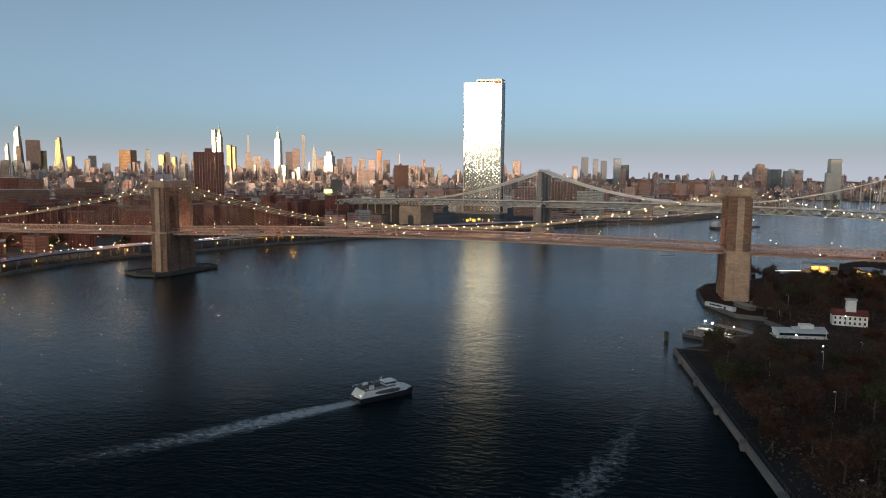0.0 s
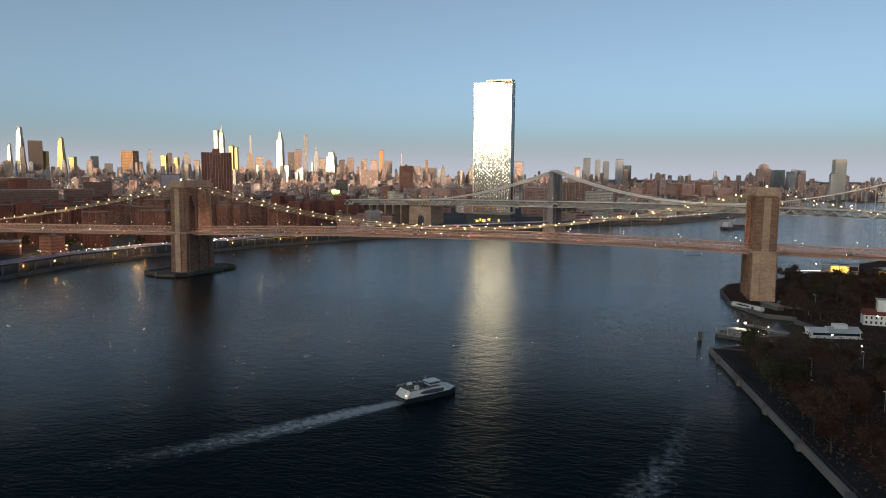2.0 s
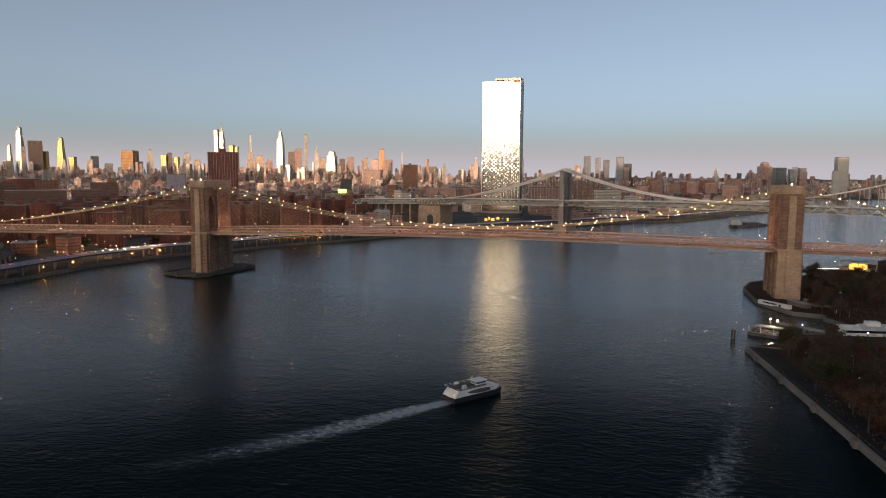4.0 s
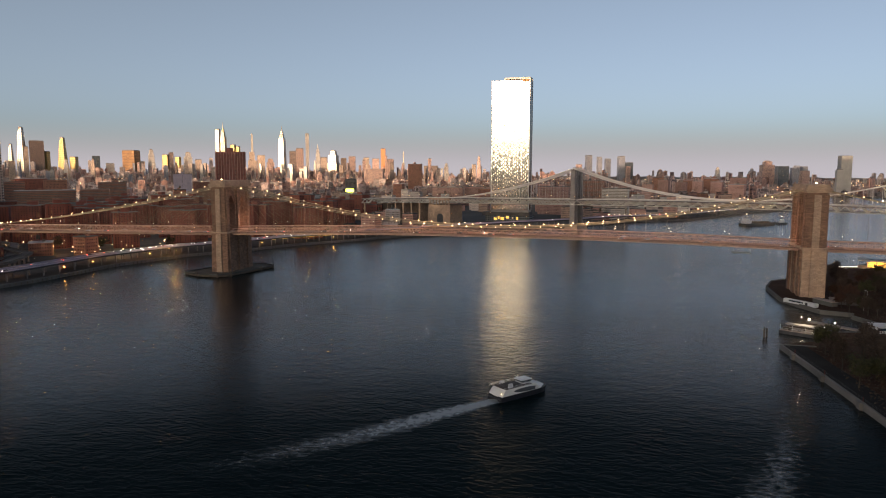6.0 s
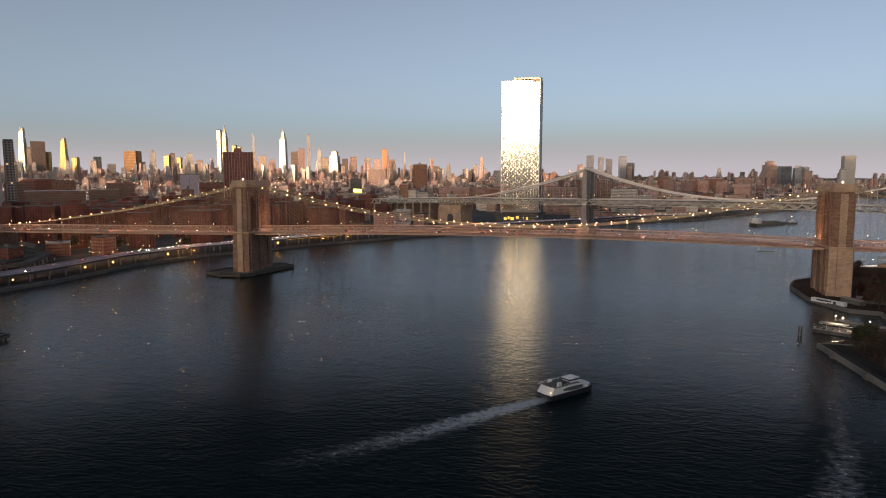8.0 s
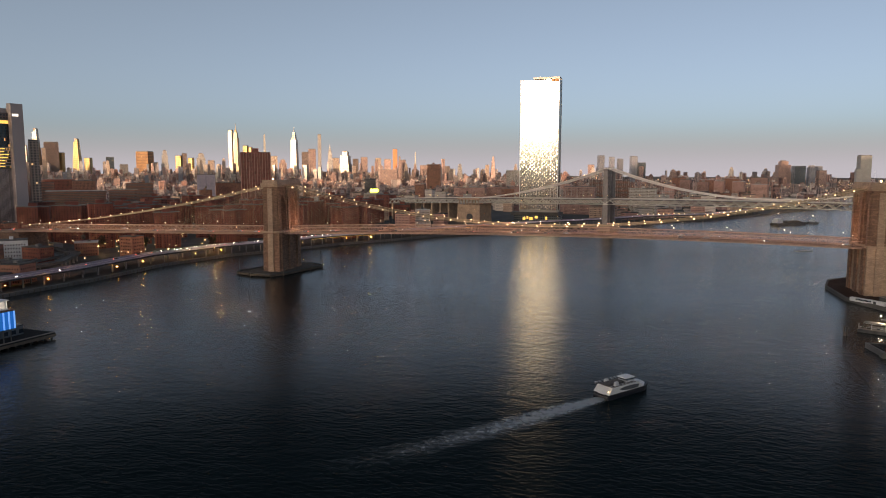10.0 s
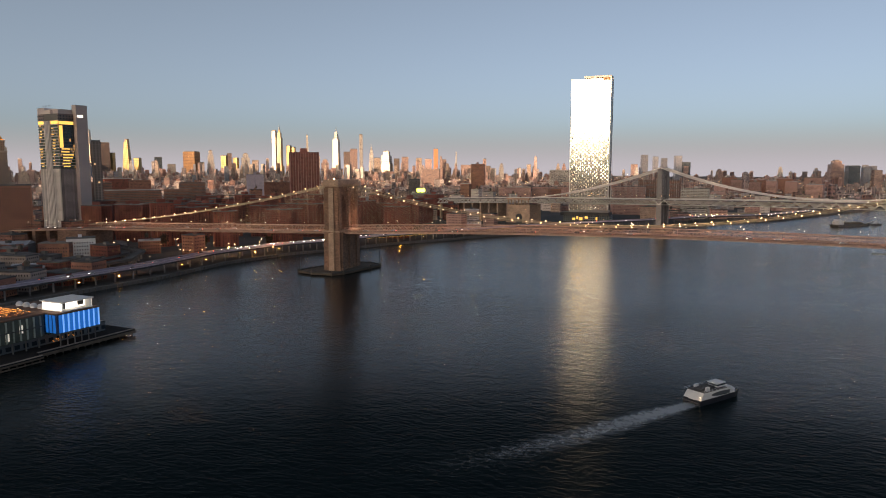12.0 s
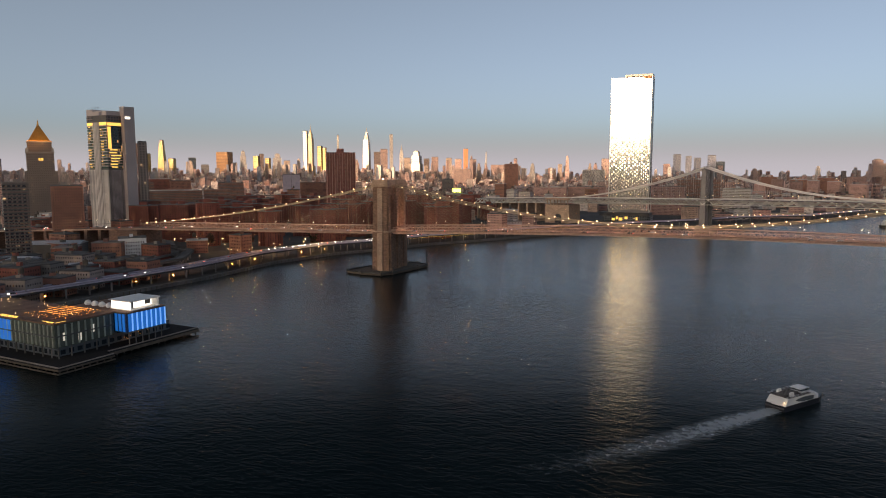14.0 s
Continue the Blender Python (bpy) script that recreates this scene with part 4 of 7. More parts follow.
def glass_tower():
    t = thing("glass_tower", "tall slab tower of mirror glass catching the sunset", "skyscraper", pose(158, 671, 2, 0, 0, -5))
    w, d, h = 69, 22, 250
    a, b = w / 2, d / 2
    # brighter tint helps tilted panes glint, near-black tint paints the shaded east side
    glass = (mirror_glass("bronze_mirror_glass", 0.13, (0.5, 0.5, 0.49)), mirror_glass("glint_pane_glass", 0.08, (0.85, 0.86, 0.86)), mirror_glass("shaded_side_glass", 0.25, (0.1, 0.085, 0.075)))
    part("core", Shape().box(-a + 0.3, -b + 0.3, 20, a - 0.3, b - 0.3, h - 2), dark_glass, t)
    rnd = random.Random(2)
    for side, (length, off) in enumerate(((w, b), (d, a), (w, b), (d, a))):
        c, sn = ((1, 0), (0, 1), (-1, 0), (0, -1))[side]
        s = Shape()
        nb = int(length / 1.8)
        bw = length / nb
        z = 20.0
        while z < h - 3.2:
            for i in range(nb):
                q = -length / 2 + (i + 0.5) * bw
                tx, tz, tilted = rnd.gauss(0, 0.005), rnd.gauss(0, 0.005), 0
                if (i + 2 * int(z / 3.25)) % 4 == 0 and rnd.random() < 0.75:
                    tz, tilted = tz - 0.035, 1
                pts = []
                for e, f in ((-bw / 2 + 0.05, 0.12), (bw / 2 - 0.05, 0.12), (bw / 2 - 0.05, 3.13), (-bw / 2 + 0.05, 3.13)):
                    px, py = q + e, -(off + e * tx + (f - 1.6) * tz)
                    pts.append((px * c - py * sn, px * sn + py * c, z + f))
                s.add(pts, [(0, 1, 2, 3)], tilted)
            z += 3.25
        # shade of the east face comes from its dark glass tint
        part("curtain_wall", s, glass if side != 1 else (glass[2], glass[2]), t, "mirror glass panes, each a little out of true", "stuff")
    for sx in (-1, 1):
        for sy in (-1, 1):
            part("corner_mullion", Shape().box(sx * a - 0.45, sy * b - 0.45, 20, sx * a + 0.45, sy * b + 0.45, h - 1), white_paint, t)
    part("crown", Shape().box(-a * 0.35, -b, h - 0.5, a, b, h + 2.5).box(a * 0.62, -b - 0.02, h - 5, a * 0.98, b, h - 0.6, 0), white_gold, t, "raised roof screen")
    part("roof_recess", Shape().box(a * 0.6, -b - 0.35, h - 5.5, a - 1.0, -b + 2, h - 1), amber_glass, t)
    part("podium", Shape().box(-a - 8, -b - 6, 0, a + 4, b + 6, 9.9), dark_glass, t)
    part("lobby_glazing", Shape().box(-a + 8, -b - 6.4, 2, -a + 13, -b - 6.05, 6).box(-a + 15, -b - 6.4, 4, -a + 18, -b - 6.05, 9).box(-a + 20, -b - 6.4, 2, -a + 26, -b - 6.05, 7).box(-a + 30, -b - 6.4, 5, -a + 35, -b - 6.05, 9).box(a - 20, -b - 6.4, 3, a - 17, -b - 6.05, 8), warm_interior, t, "lit lobby glazing")
    part("construction_screen", Shape().box(-a - 14, -b - 7, 10, a + 3, b, 16), steel_dark, t)
    part("lower_wall", Shape().box(-a, -b - 0.1, 16.1, a, b, 19.9), concrete_pale, t)


glass_tower()


# ---- stone-towered suspension bridge ----
def road_z(x):
    if 0 <= x <= 486.3:
        return 36.6 + 4.4 * (1 - ((x - 243.15) / 243.15) ** 2)
    o = -x if x < 0 else x - 486.3
    return 36.6 - 4.0 * (o / 284) if o < 284 else 32.6 - (o - 284) * 0.042


def pointed(y0, y1, z0, spring, apex, steps=10):
    """The opening of a pointed arch, from its left foot round to its right one."""
    half, mid = (y1 - y0) / 2, (y0 + y1) / 2
    rise = apex - spring
    r = (half * half + rise * rise) / (2 * half)
    pts = [(y0, z0)]
    top = math.asin(min(1.0, rise / r))
    for i in range(steps + 1):
        t = top * i / steps
        pts.append((y0 + r - r * math.cos(t), spring + r * math.sin(t)))
    return pts + [(2 * mid - y, z) for y, z in reversed(pts[:-1])]


def stone_tower(parent, x, y, deep, turn):
    m = pose(x, y, 0, 0, 0, turn) @ Matrix.Diagonal((0.88, deep, 1, 1))
    t = part("tower", Shape(), granite, parent, "granite tower with two pointed arches")
    t.matrix_local = m
    low = Shape()
    low.prism([(-9.4, -21.6), (9.4, -21.6), (9.4, 21.6), (-9.4, 21.6)], 0.5, 37.2, top=0.955)
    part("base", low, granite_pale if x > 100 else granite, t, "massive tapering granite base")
    for y in (-15.2, 0, 15.2):
        for sx in (-1, 1):
            part("buttress", Shape().box(min(sx * 8, sx * 10.6), y - 3.2, 0.5, max(sx * 8, sx * 10.6), y + 3.2, 36.4, top=0.94), granite, t)
    for sy in (-1, 1):
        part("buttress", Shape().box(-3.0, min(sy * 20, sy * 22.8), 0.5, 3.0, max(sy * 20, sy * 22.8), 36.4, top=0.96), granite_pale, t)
    part("string_course", Shape().box(-10.2, -22.2, 37.2, 10.2, 22.2, 38.6), granite_pale, t)
    up = Shape()
    for y0, y1 in ((-20.6, -15.0), (-4.0, 4.0), (15.0, 20.6)):
        up.box(-7.6, y0, 38.6, 7.6, y1, 78.5, top=0.97)
    part("shaft", up, granite, t)
    for y0, y1 in ((-15.0, -4.0), (4.0, 15.0)):
        arch = pointed(y0, y1, 58.0, 58.0, 71.5)
        part("arch", Shape().slab([(y0, 78.45)] + arch + [(y1, 78.45)], -6.8, 6.8), granite, t)
    for y in (-17.6, 0, 17.6):
        for sx in (-1, 1):
            part("buttress", Shape().box(min(sx * 7, sx * 9.0), y - 2.0, 38.6, max(sx * 7, sx * 9.0), y + 2.0, 77.0, top=0.95), granite, t)
    for sy in (-1, 1):
        # camera-side end buttress is set paler than the one behind
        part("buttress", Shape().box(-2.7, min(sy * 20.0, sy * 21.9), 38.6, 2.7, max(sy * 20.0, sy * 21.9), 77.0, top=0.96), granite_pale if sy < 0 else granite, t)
    part("cornice", Shape().box(-9.0, -22.0, 78.5, 9.0, 22.0, 80.0).box(-9.7, -22.8, 80.0, 9.7, 22.8, 81.6).box(-8.6, -21.4, 81.6, 8.6, 21.4, 84.3), granite_pale, t, "overhanging stone cornice")
    part("flagpole", Shape().rod((0, 0, 84.2), (0, 0, 93), 0.12, 0.08), white_paint, t)
    part("beacon", Shape().ball((0, -14, 85.3), 0.8), bulb, t)
    return t


def truss(s, x0, x1, y, up, zf, low=0.0, step=6.0, r=0.16):
    n = max(1, round((x1 - x0) / step))
    xs = [x0 + (x1 - x0) * i / n for i in range(n + 1)]
    for a, b in zip(xs, xs[1:]):
        s.rod((a, y, zf(a) + up), (b, y, zf(b) + up), r * 1.6, sides=4)
        s.rod((a, y, zf(a) + low), (b, y, zf(b) + low), r * 1.6, sides=4)
        s.rod((a, y, zf(a) + low), (a, y, zf(a) + up), r, sides=4)
        s.rod((a, y, zf(a) + low), (b, y, zf(b) + up), r * 0.8, sides=4)
        s.rod((a, y, zf(a) + up), (b, y, zf(b) + low), r * 0.8, sides=4)
    return s


def cable_z(x):
    if 0 <= x <= 486.3:
        return 47.0 + 35.0 * ((x - 243.15) / 243.15) ** 2
    o = (-x if x < 0 else x - 486.3) / 284
    return 82 - (82 - 37) * o - 9 * 4 * o * (1 - o) * 0.6


def stone_bridge():
    t = thing("suspension_bridge", "old suspension bridge with granite towers and tan steel deck", "bridge")
    stone_tower(t, 0, 0, 1.0, 0)
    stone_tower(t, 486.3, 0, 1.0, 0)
    X0, X1 = -780, 1000
    spans = ((-284, -9), (9, 477.3), (495.3, 770))
    deck = Shape()
    n = 90
    xs = [X0 + (X1 - X0) * i / n for i in range(n + 1)]
    deck.add([(x, y, road_z(x) + z) for x in xs for y, z in ((-13, -1.6), (13, -1.6), (13, 0), (-13, 0))],
             [(4 * i + k, 4 * i + (k + 1) % 4, 4 * i + 4 + (k + 1) % 4, 4 * i + 4 + k)[::-1] for i in range(n) for k in range(4)])
    part("deck", deck, steel_tan, t, "tan-painted steel deck")
    # red-brown of the lamplight put into the road and walkway colour
    worn = surface("lamp_tinted_road", (0.2, 0.12, 0.09), (0.28, 0.17, 0.125), 0.85, 0.1)
    for y0, y1, up, name in ((-12.2, -3.4, 0.05, "roadway"), (3.4, 12.2, 0.05, "roadway"), (-2.4, 2.4, 4.6, "walkway")):
        part(name, Shape().add([(x, y, road_z(x) + up) for x in xs for y in (y0, y1)], [(2 * i, 2 * i + 2, 2 * i + 3, 2 * i + 1) for i in range(n)]), worn, t, "raised timber walkway" if name == "walkway" else "roadway with a lamplit tint in its colour")
    for x0, x1 in spans:
        for y in (-13, -3, 3, 13):
            part("truss", truss(Shape(), x0, x1, y, 4.2 if abs(y) > 5 else 5.4, road_z, -1.4), steel_tan, t, "lattice stiffening truss", "stuff")
        girders = Shape()
        for i in range(int((x1 - x0) / 6)):
            x = x0 + 6 * i
            girders.box(x - 0.25, -13.4, road_z(x) - 2.0, x + 0.25, 13.4, road_z(x) - 1.62)
        part("floor_beams", girders, steel_tan, t, kind="stuff")
    for y in (-12.6, -3.6, 3.6, 12.6):
        pts = [(x, y, cable_z(x)) for x in [-284 + 11.83 * i for i in range(25)] + [486.3 * i / 48 for i in range(1, 49)] + [486.3 + 11.83 * i for i in range(1, 25)]]
        part("main_cable", Shape().line(pts, 0.26, 6), cable_tan, t, "tan wire cable draped between the towers")
        sus = Shape()
        for i in range(-34, 104):
            x = i * 8.1 + 4
            if -280 < x < 766 and not -8 < x < 8 and not 478 < x < 494:
                sus.rod((x, y, road_z(x)), (x, y, cable_z(x)), 0.035, sides=3)
        for tx in (0, 486.3):
            for sgn in (-1, 1):
                for i in range(1, 16):
                    x = tx + sgn * (10 + 8.1 * i)
                    sus.rod((tx + sgn * 7, y, 80.5), (x, y, road_z(x)), 0.03, sides=3)
        part("hanger_web", sus, cable_tan, t, "fine hangers and fanned stays", "stuff")
    me = Shape().ball((0, 0, 0), 0.45).mesh("cable_lamp", bulb)
    for y in (-12.6, 12.6):
        for i in range(-23, 64):
            x = i * 12.2 + 6
            if abs(x) > 12 and abs(x - 486.3) > 12 and x < 765:
                share("cable_lamp", me, t, pose(x, y, cable_z(x) + 0.7))
    post = Shape().rod((0, 0, 0), (0, 0, 7.6), 0.11, 0.08).rod((0, 0, 7.6), (0, 1.4, 8.2), 0.07)
    post_me = post.mesh("lamp_post", steel_dark)
    head_me = Shape().ball((0, 1.6, 8.1), 0.36).mesh("lamp_head", bulb_white)
    for i in range(-17, 25):
        x = i * 42.0 + 9
        if abs(x) < 12 or abs(x - 486.3) < 12:
            continue
        for y, r in ((-12.9, 0), (12.9, 180)):
            p = share("lamp_post", post_me, t, pose(x, y, road_z(x) + 0.05, 0, 0, r))
            share("lamp_head", head_me, p, Matrix())
    for x0, x1, name in ((-322, -284, "anchorage"), (770, 810, "anchorage")):
        part(name, Shape().box(x0, -18, 1, x1, 18, road_z((x0 + x1) / 2) - 1.7), granite, t, "granite anchorage")
    for i in range(22):
        x = -340 - i * 20
        part("approach_pier", Shape().box(x - 2.2, -13.5, 1.5, x + 2.2, 13.5, road_z(x) - 1.65), granite, t)
    part("maintenance_cradle", Shape().box(432, -14.5, road_z(436) - 6.0, 444, -8, road_z(436) - 5.6).line([(432, -14.5, road_z(436) - 5.8), (432, -14.5, road_z(436) - 1.5)], 0.15).line([(444, -14.5, road_z(436) - 5.8), (444, -14.5, road_z(436) - 1.5)], 0.15).line([(432, -14.5, road_z(436) - 4.6), (444, -14.5, road_z(436) - 4.6)], 0.1), concrete_pale, t, "painters' platform hung under the deck")
    return t


stone_bridge()


# ---- steel suspension bridge up the river ----
def steel_bridge():
    turn = math.degrees(math.atan2(-0.3256, 0.9455))
    t = thing("suspension_bridge", "blue-grey steel suspension bridge with a double deck", "bridge", pose(283, 527, 0, 0, 0, turn))
    L = 470.0

    def deck_z(x):
        if 0 <= x <= L:
            return 48.0 + 2.0 * (1 - ((x - L / 2) / (L / 2)) ** 2)
        o = -x if x < 0 else x - L
        return 48.0 - 3.0 * min(o, 221) / 221 - max(0, o - 221) * 0.03

    def cab(x):
        if 0 <= x <= L:
            return 52.5 + 43.5 * ((x - L / 2) / (L / 2)) ** 2
        o = min(1.0, (-x if x < 0 else x - L) / 221)
        return 96 - 50 * o - 10 * 4 * o * (1 - o) * 0.7

    for x in (0, L):
        tw = part("tower", Shape(), steel_blue, t, "riveted steel tower with an arched portal")
        tw.matrix_local = pose(x, 0, 0)
        part("pier", Shape().box(-11, -22, -2, 11, 22, 7.5, top=0.9).box(-9, -20, 7.5, 9, 20, 9), granite_pale, tw, "granite river pier")
        for y in (-15, -5.4, 5.4, 15):
            part("column", Shape().box(-4.4, y - 1.7, 9, 4.4, y + 1.7, 93, top=0.72), steel_blue, tw)
        br = Shape()
        for y0, y1 in ((-15, -5.4), (5.4, 15)):
            for i in range(9):
                z = 12 + i * 8.6
                for xx in (-2.8, 2.8):
                    br.rod((xx, y0, z), (xx, y1, z + 8.6), 0.3, sides=4).rod((xx, y1, z), (xx, y0, z + 8.6), 0.3, sides=4).rod((xx, y0, z), (xx, y1, z), 0.35, sides=4)
        part("bracing", br, steel_blue, tw, kind="stuff")
        portal = pointed(-5.4, 5.4, 78, 80, 86)
        part("portal", Shape().slab([(-5.4, 91.5)] + portal + [(5.4, 91.5)], -2.4, 2.4), steel_blue, tw)
        part("top_beam", Shape().box(-3.6, -17.4, 91.6, 3.6, 17.4, 94.2), steel_blue, tw)
        for y in (-15, -5.4, 5.4, 15):
            part("finial", Shape().rod((0, y, 94.2), (0, y, 96.2), 1.0, 0.7).ball((0, y, 97.0), 1.2), steel_blue, tw, "round finial on the saddle")
    for x0, x1 in ((-420, 0), (0, L), (L, L + 221)):
        n = max(1, int((x1 - x0) / 16))
        deck, zig = Shape(), Shape()
        for i in range(n):
            a, b = x0 + (x1 - x0) * i / n, x0 + (x1 - x0) * (i + 1) / n
            for dz, h, half in ((0, 1.3, 17), (-7.2, 1.1, 16)):
                za, zb = deck_z(a) + dz, deck_z(b) + dz
                deck.add([(a, -half, za - h), (b, -half, zb - h), (b, half, zb - h), (a, half, za - h), (a, -half, za), (b, -half, zb), (b, half, zb), (a, half, za)],
                         [(3, 2, 1, 0), (4, 5, 6, 7), (0, 1, 5, 4), (2, 3, 7, 6)])
            for y in (-17.2, -5.8, 5.8, 17.2):
                c = (a + b) / 2
                zig.rod((a, y, deck_z(a) - 7.4), (c, y, deck_z(c) - 0.6), 0.8, sides=4).rod((c, y, deck_z(c) - 0.6), (b, y, deck_z(b) - 7.4), 0.8, sides=4)
                zig.rod((a, y, deck_z(a) - 7.6), (b, y, deck_z(b) - 7.6), 0.6, sides=4).rod((a, y, deck_z(a) + 0.8), (b, y, deck_z(b) + 0.8), 0.3, sides=4)
        part("deck", deck, steel_blue, t, "upper and lower decks")
        # lit look of the diagonals is put into their pale colour
        part("truss", zig, surface("lit_pale_truss", (0.7, 0.66, 0.6), (0.8, 0.76, 0.7), 0.6, 0.2), t, "pale zigzag stiffening trusses", "stuff")
    for y in (-15, -5.4, 5.4, 15):
        pts = [(x, y, cab(x)) for x in [-221 + 11.05 * i for i in range(20)] + [L * i / 44 for i in range(45)] + [L + 11.05 * i for i in range(1, 21)]]
        part("main_cable", Shape().line(pts, 0.75, 6), cable_grey, t, "pale grey main cable")
        sus = Shape()
        for i in range(-21, 66):
            x = i * 10.2 + 5
            if x < L + 215:
                sus.rod((x, y, deck_z(x)), (x, y, cab(x)), 0.1, sides=3)
        part("hanger_web", sus, cable_grey, t, kind="stuff")
    me = Shape().ball((0, 0, 0), 0.45).mesh("deck_lamp", bulb)
    for i in range(-10, 17):
        for y in (-16.6, 16.6):
            share("deck_lamp", me, t, pose(i * 39.4 + 4, y, deck_z(i * 39.4) + 6))
    a = part("anchorage", Shape().box(-268, -20, 0, -221, 20, 33, top=0.96), granite_pale, t, "stone anchorage with an arched passage and colonnade")
    # dark slabs paint the shade of the archway, no opening is cut
    part("arch_recess", Shape().slab(pointed(-1, 1, 1, 2, 3), -1, 1), steel_dark, a).matrix_local = pose(-244, -19.7, 0)
    op = pointed(-6, 6, 2, 12, 18)
    part("arched_passage", Shape().slab([(-y, z) for y, z in op[::-1]], -0.5, 0.5), steel_dark, a, "dark panel shaped as an arched passage").matrix_local = pose(-242, -20.1, 0, 0, 0, 90)
    for i in range(7):
        part("column", Shape().rod((-264 + 6.6 * i, -19, 33), (-264 + 6.6 * i, -19, 42), 1.0, 0.9, 8), granite_pale, a)
    part("entablature", Shape().box(-267, -21, 42, -222, -17, 44.5), granite_pale, a)
    for i in range(8):
        x = -290 - 18 * i
        part("approach_pier", Shape().box(x - 1.5, -14, 0, x + 1.5, 14, deck_z(x) - 8.4), granite_pale, t)
    return t


steel_bridge()


# ---- river front, Manhattan side ----
def offset_line(pts, off):
    out = []
    for i, p in enumerate(pts):
        a, b = pts[max(0, i - 1)], pts[min(len(pts) - 1, i + 1)]
        d = Vector((b[0] - a[0], b[1] - a[1])).normalized()
        out.append((p[0] - d.y * off, p[1] + d.x * off))
    return out


def resample(pts, step):
    out, left = [], 0.0
    for a, b in zip(pts, pts[1:]):
        a, b = Vector(a), Vector(b)
        n = (b - a).length
        t = left
        while t < n:
            out.append(tuple(a + (b - a) * (t / n)))
            t += step
        left = t - n
    return out


def ribbon(pts, width, z0, z1):
    """One unbroken strip along a line, from z0 up to z1."""
    l, r = offset_line(pts, width / 2), offset_line(pts, -width / 2)
    vs = []
    for p, q in zip(l, r):
        vs += [(*p, z0), (*q, z0), (*q, z1), (*p, z1)]
    n = len(pts)
    fs = [(0, 1, 2, 3), (4 * n - 1, 4 * n - 2, 4 * n - 3, 4 * n - 4)]
    for i in range(n - 1):
        o = 4 * i
        fs += [(o + j, o + 4 + j, o + 4 + (j + 1) % 4, o + (j + 1) % 4) for j in range(4)]
    return Shape().add(vs, fs)


def viaduct():
    line = resample(offset_line(SHORE[1:16], 21), 18.0)
    t = thing("elevated_highway", "elevated riverside highway on steel columns with traffic", "highway")
    part("deck", ribbon(line, 19, 9.2, 10.6), steel_dark, t, "concrete and steel road deck")
    # bluish light on the road put into its lilac colour
    part("roadway", ribbon(line, 17.6, 10.6, 10.68), surface("lilac_lit_asphalt", (0.2, 0.18, 0.21), (0.28, 0.255, 0.29), 0.8, 0.1), t)
    for off in (9.4, -9.4, 0):
        part("parapet", ribbon(offset_line(line, off), 0.4, 10.6, 11.6), lilac_tone, t)
    col_me = Shape().box(-0.5, -0.5, -8, 0.5, 0.5, 0).mesh("column", steel_blue)
    for i in range(0, len(line)):
        for off in (7.5, -7.5):
            q = offset_line(line, off)[i]
            share("column", col_me, t, pose(q[0], q[1], 9.25))
    lamp_me = Shape().ball((0, 0, 0), 0.42).mesh("underside_lamp", sodium)
    for i in range(1, len(line), 2):
        q = offset_line(line, -12.5)[i]
        if i % 6 != 5 and line[i][0] < -20:
            share("underside_lamp", lamp_me, t, pose(q[0], q[1], 7.2))
    edge = offset_line(line, -8.7)
    strips = [i for i in range(len(line) - 1) if -75 < line[i][0] < 90]
    for i in strips:
        part("soffit_light", ribbon([edge[i], edge[i + 1]], 0.3, 8.95, 9.08), warm_interior, t, "yellow strip lamp under the road deck")
    # ramps that swing inland towards the old bridge
    for pts, z0, z1 in (([(-206.2, -200.4), (-182.9, -127.1), (-187.8, -67.3), (-224.9, -7.3), (-294.7, 26.7), (-401.6, 50)], 10.6, 16.0),
                        ([(-259.4, -139.7), (-223.5, -79.7), (-233.7, -19.9), (-319.5, 68.6), (-445, 106.1)], 9.0, 13.0), ([(-307.7, -68.5), (-257.4, -55.6), (-201.1, -86.3), (-166.1, -78.8)], 8.0, 10.0)):
        ln = resample(pts, 8)
        part("ramp", ribbon(ln, 9, z0 - 1.4, z0), concrete_dark, t, "curving concrete slip road")
        part("parapet", ribbon(offset_line(ln, 4.3), 0.4, z0, z0 + 1), concrete_dark, t)
        part("parapet", ribbon(offset_line(ln, -4.3), 0.4, z0, z0 + 1), concrete_dark, t)
        for q in ln[::2]:
            part("column", Shape().box(q[0] - 0.7, q[1] - 0.7, 1.9, q[0] + 0.7, q[1] + 0.7, z0 - 1.42), concrete, t)
    return line


HIGHWAY = viaduct()


def sea_wall():
    ln = resample(SHORE[:18], 12.0)
    solid("sea_wall", ribbon(offset_line(ln, 0.0), 1.4, -3, 2.9), concrete_dark, "stained concrete river wall", "wall", "structure")
    s = Shape()
    for q in resample(offset_line(SHORE[:18], -1.6), 5.0):
        s.rod((q[0], q[1], -3), (q[0], q[1], 2.4), 0.35, 0.3, 6)
    solid("fender_piles", s, timber, "row of dark timber fender piles along the wall", "piles", "stuff")


sea_wall()


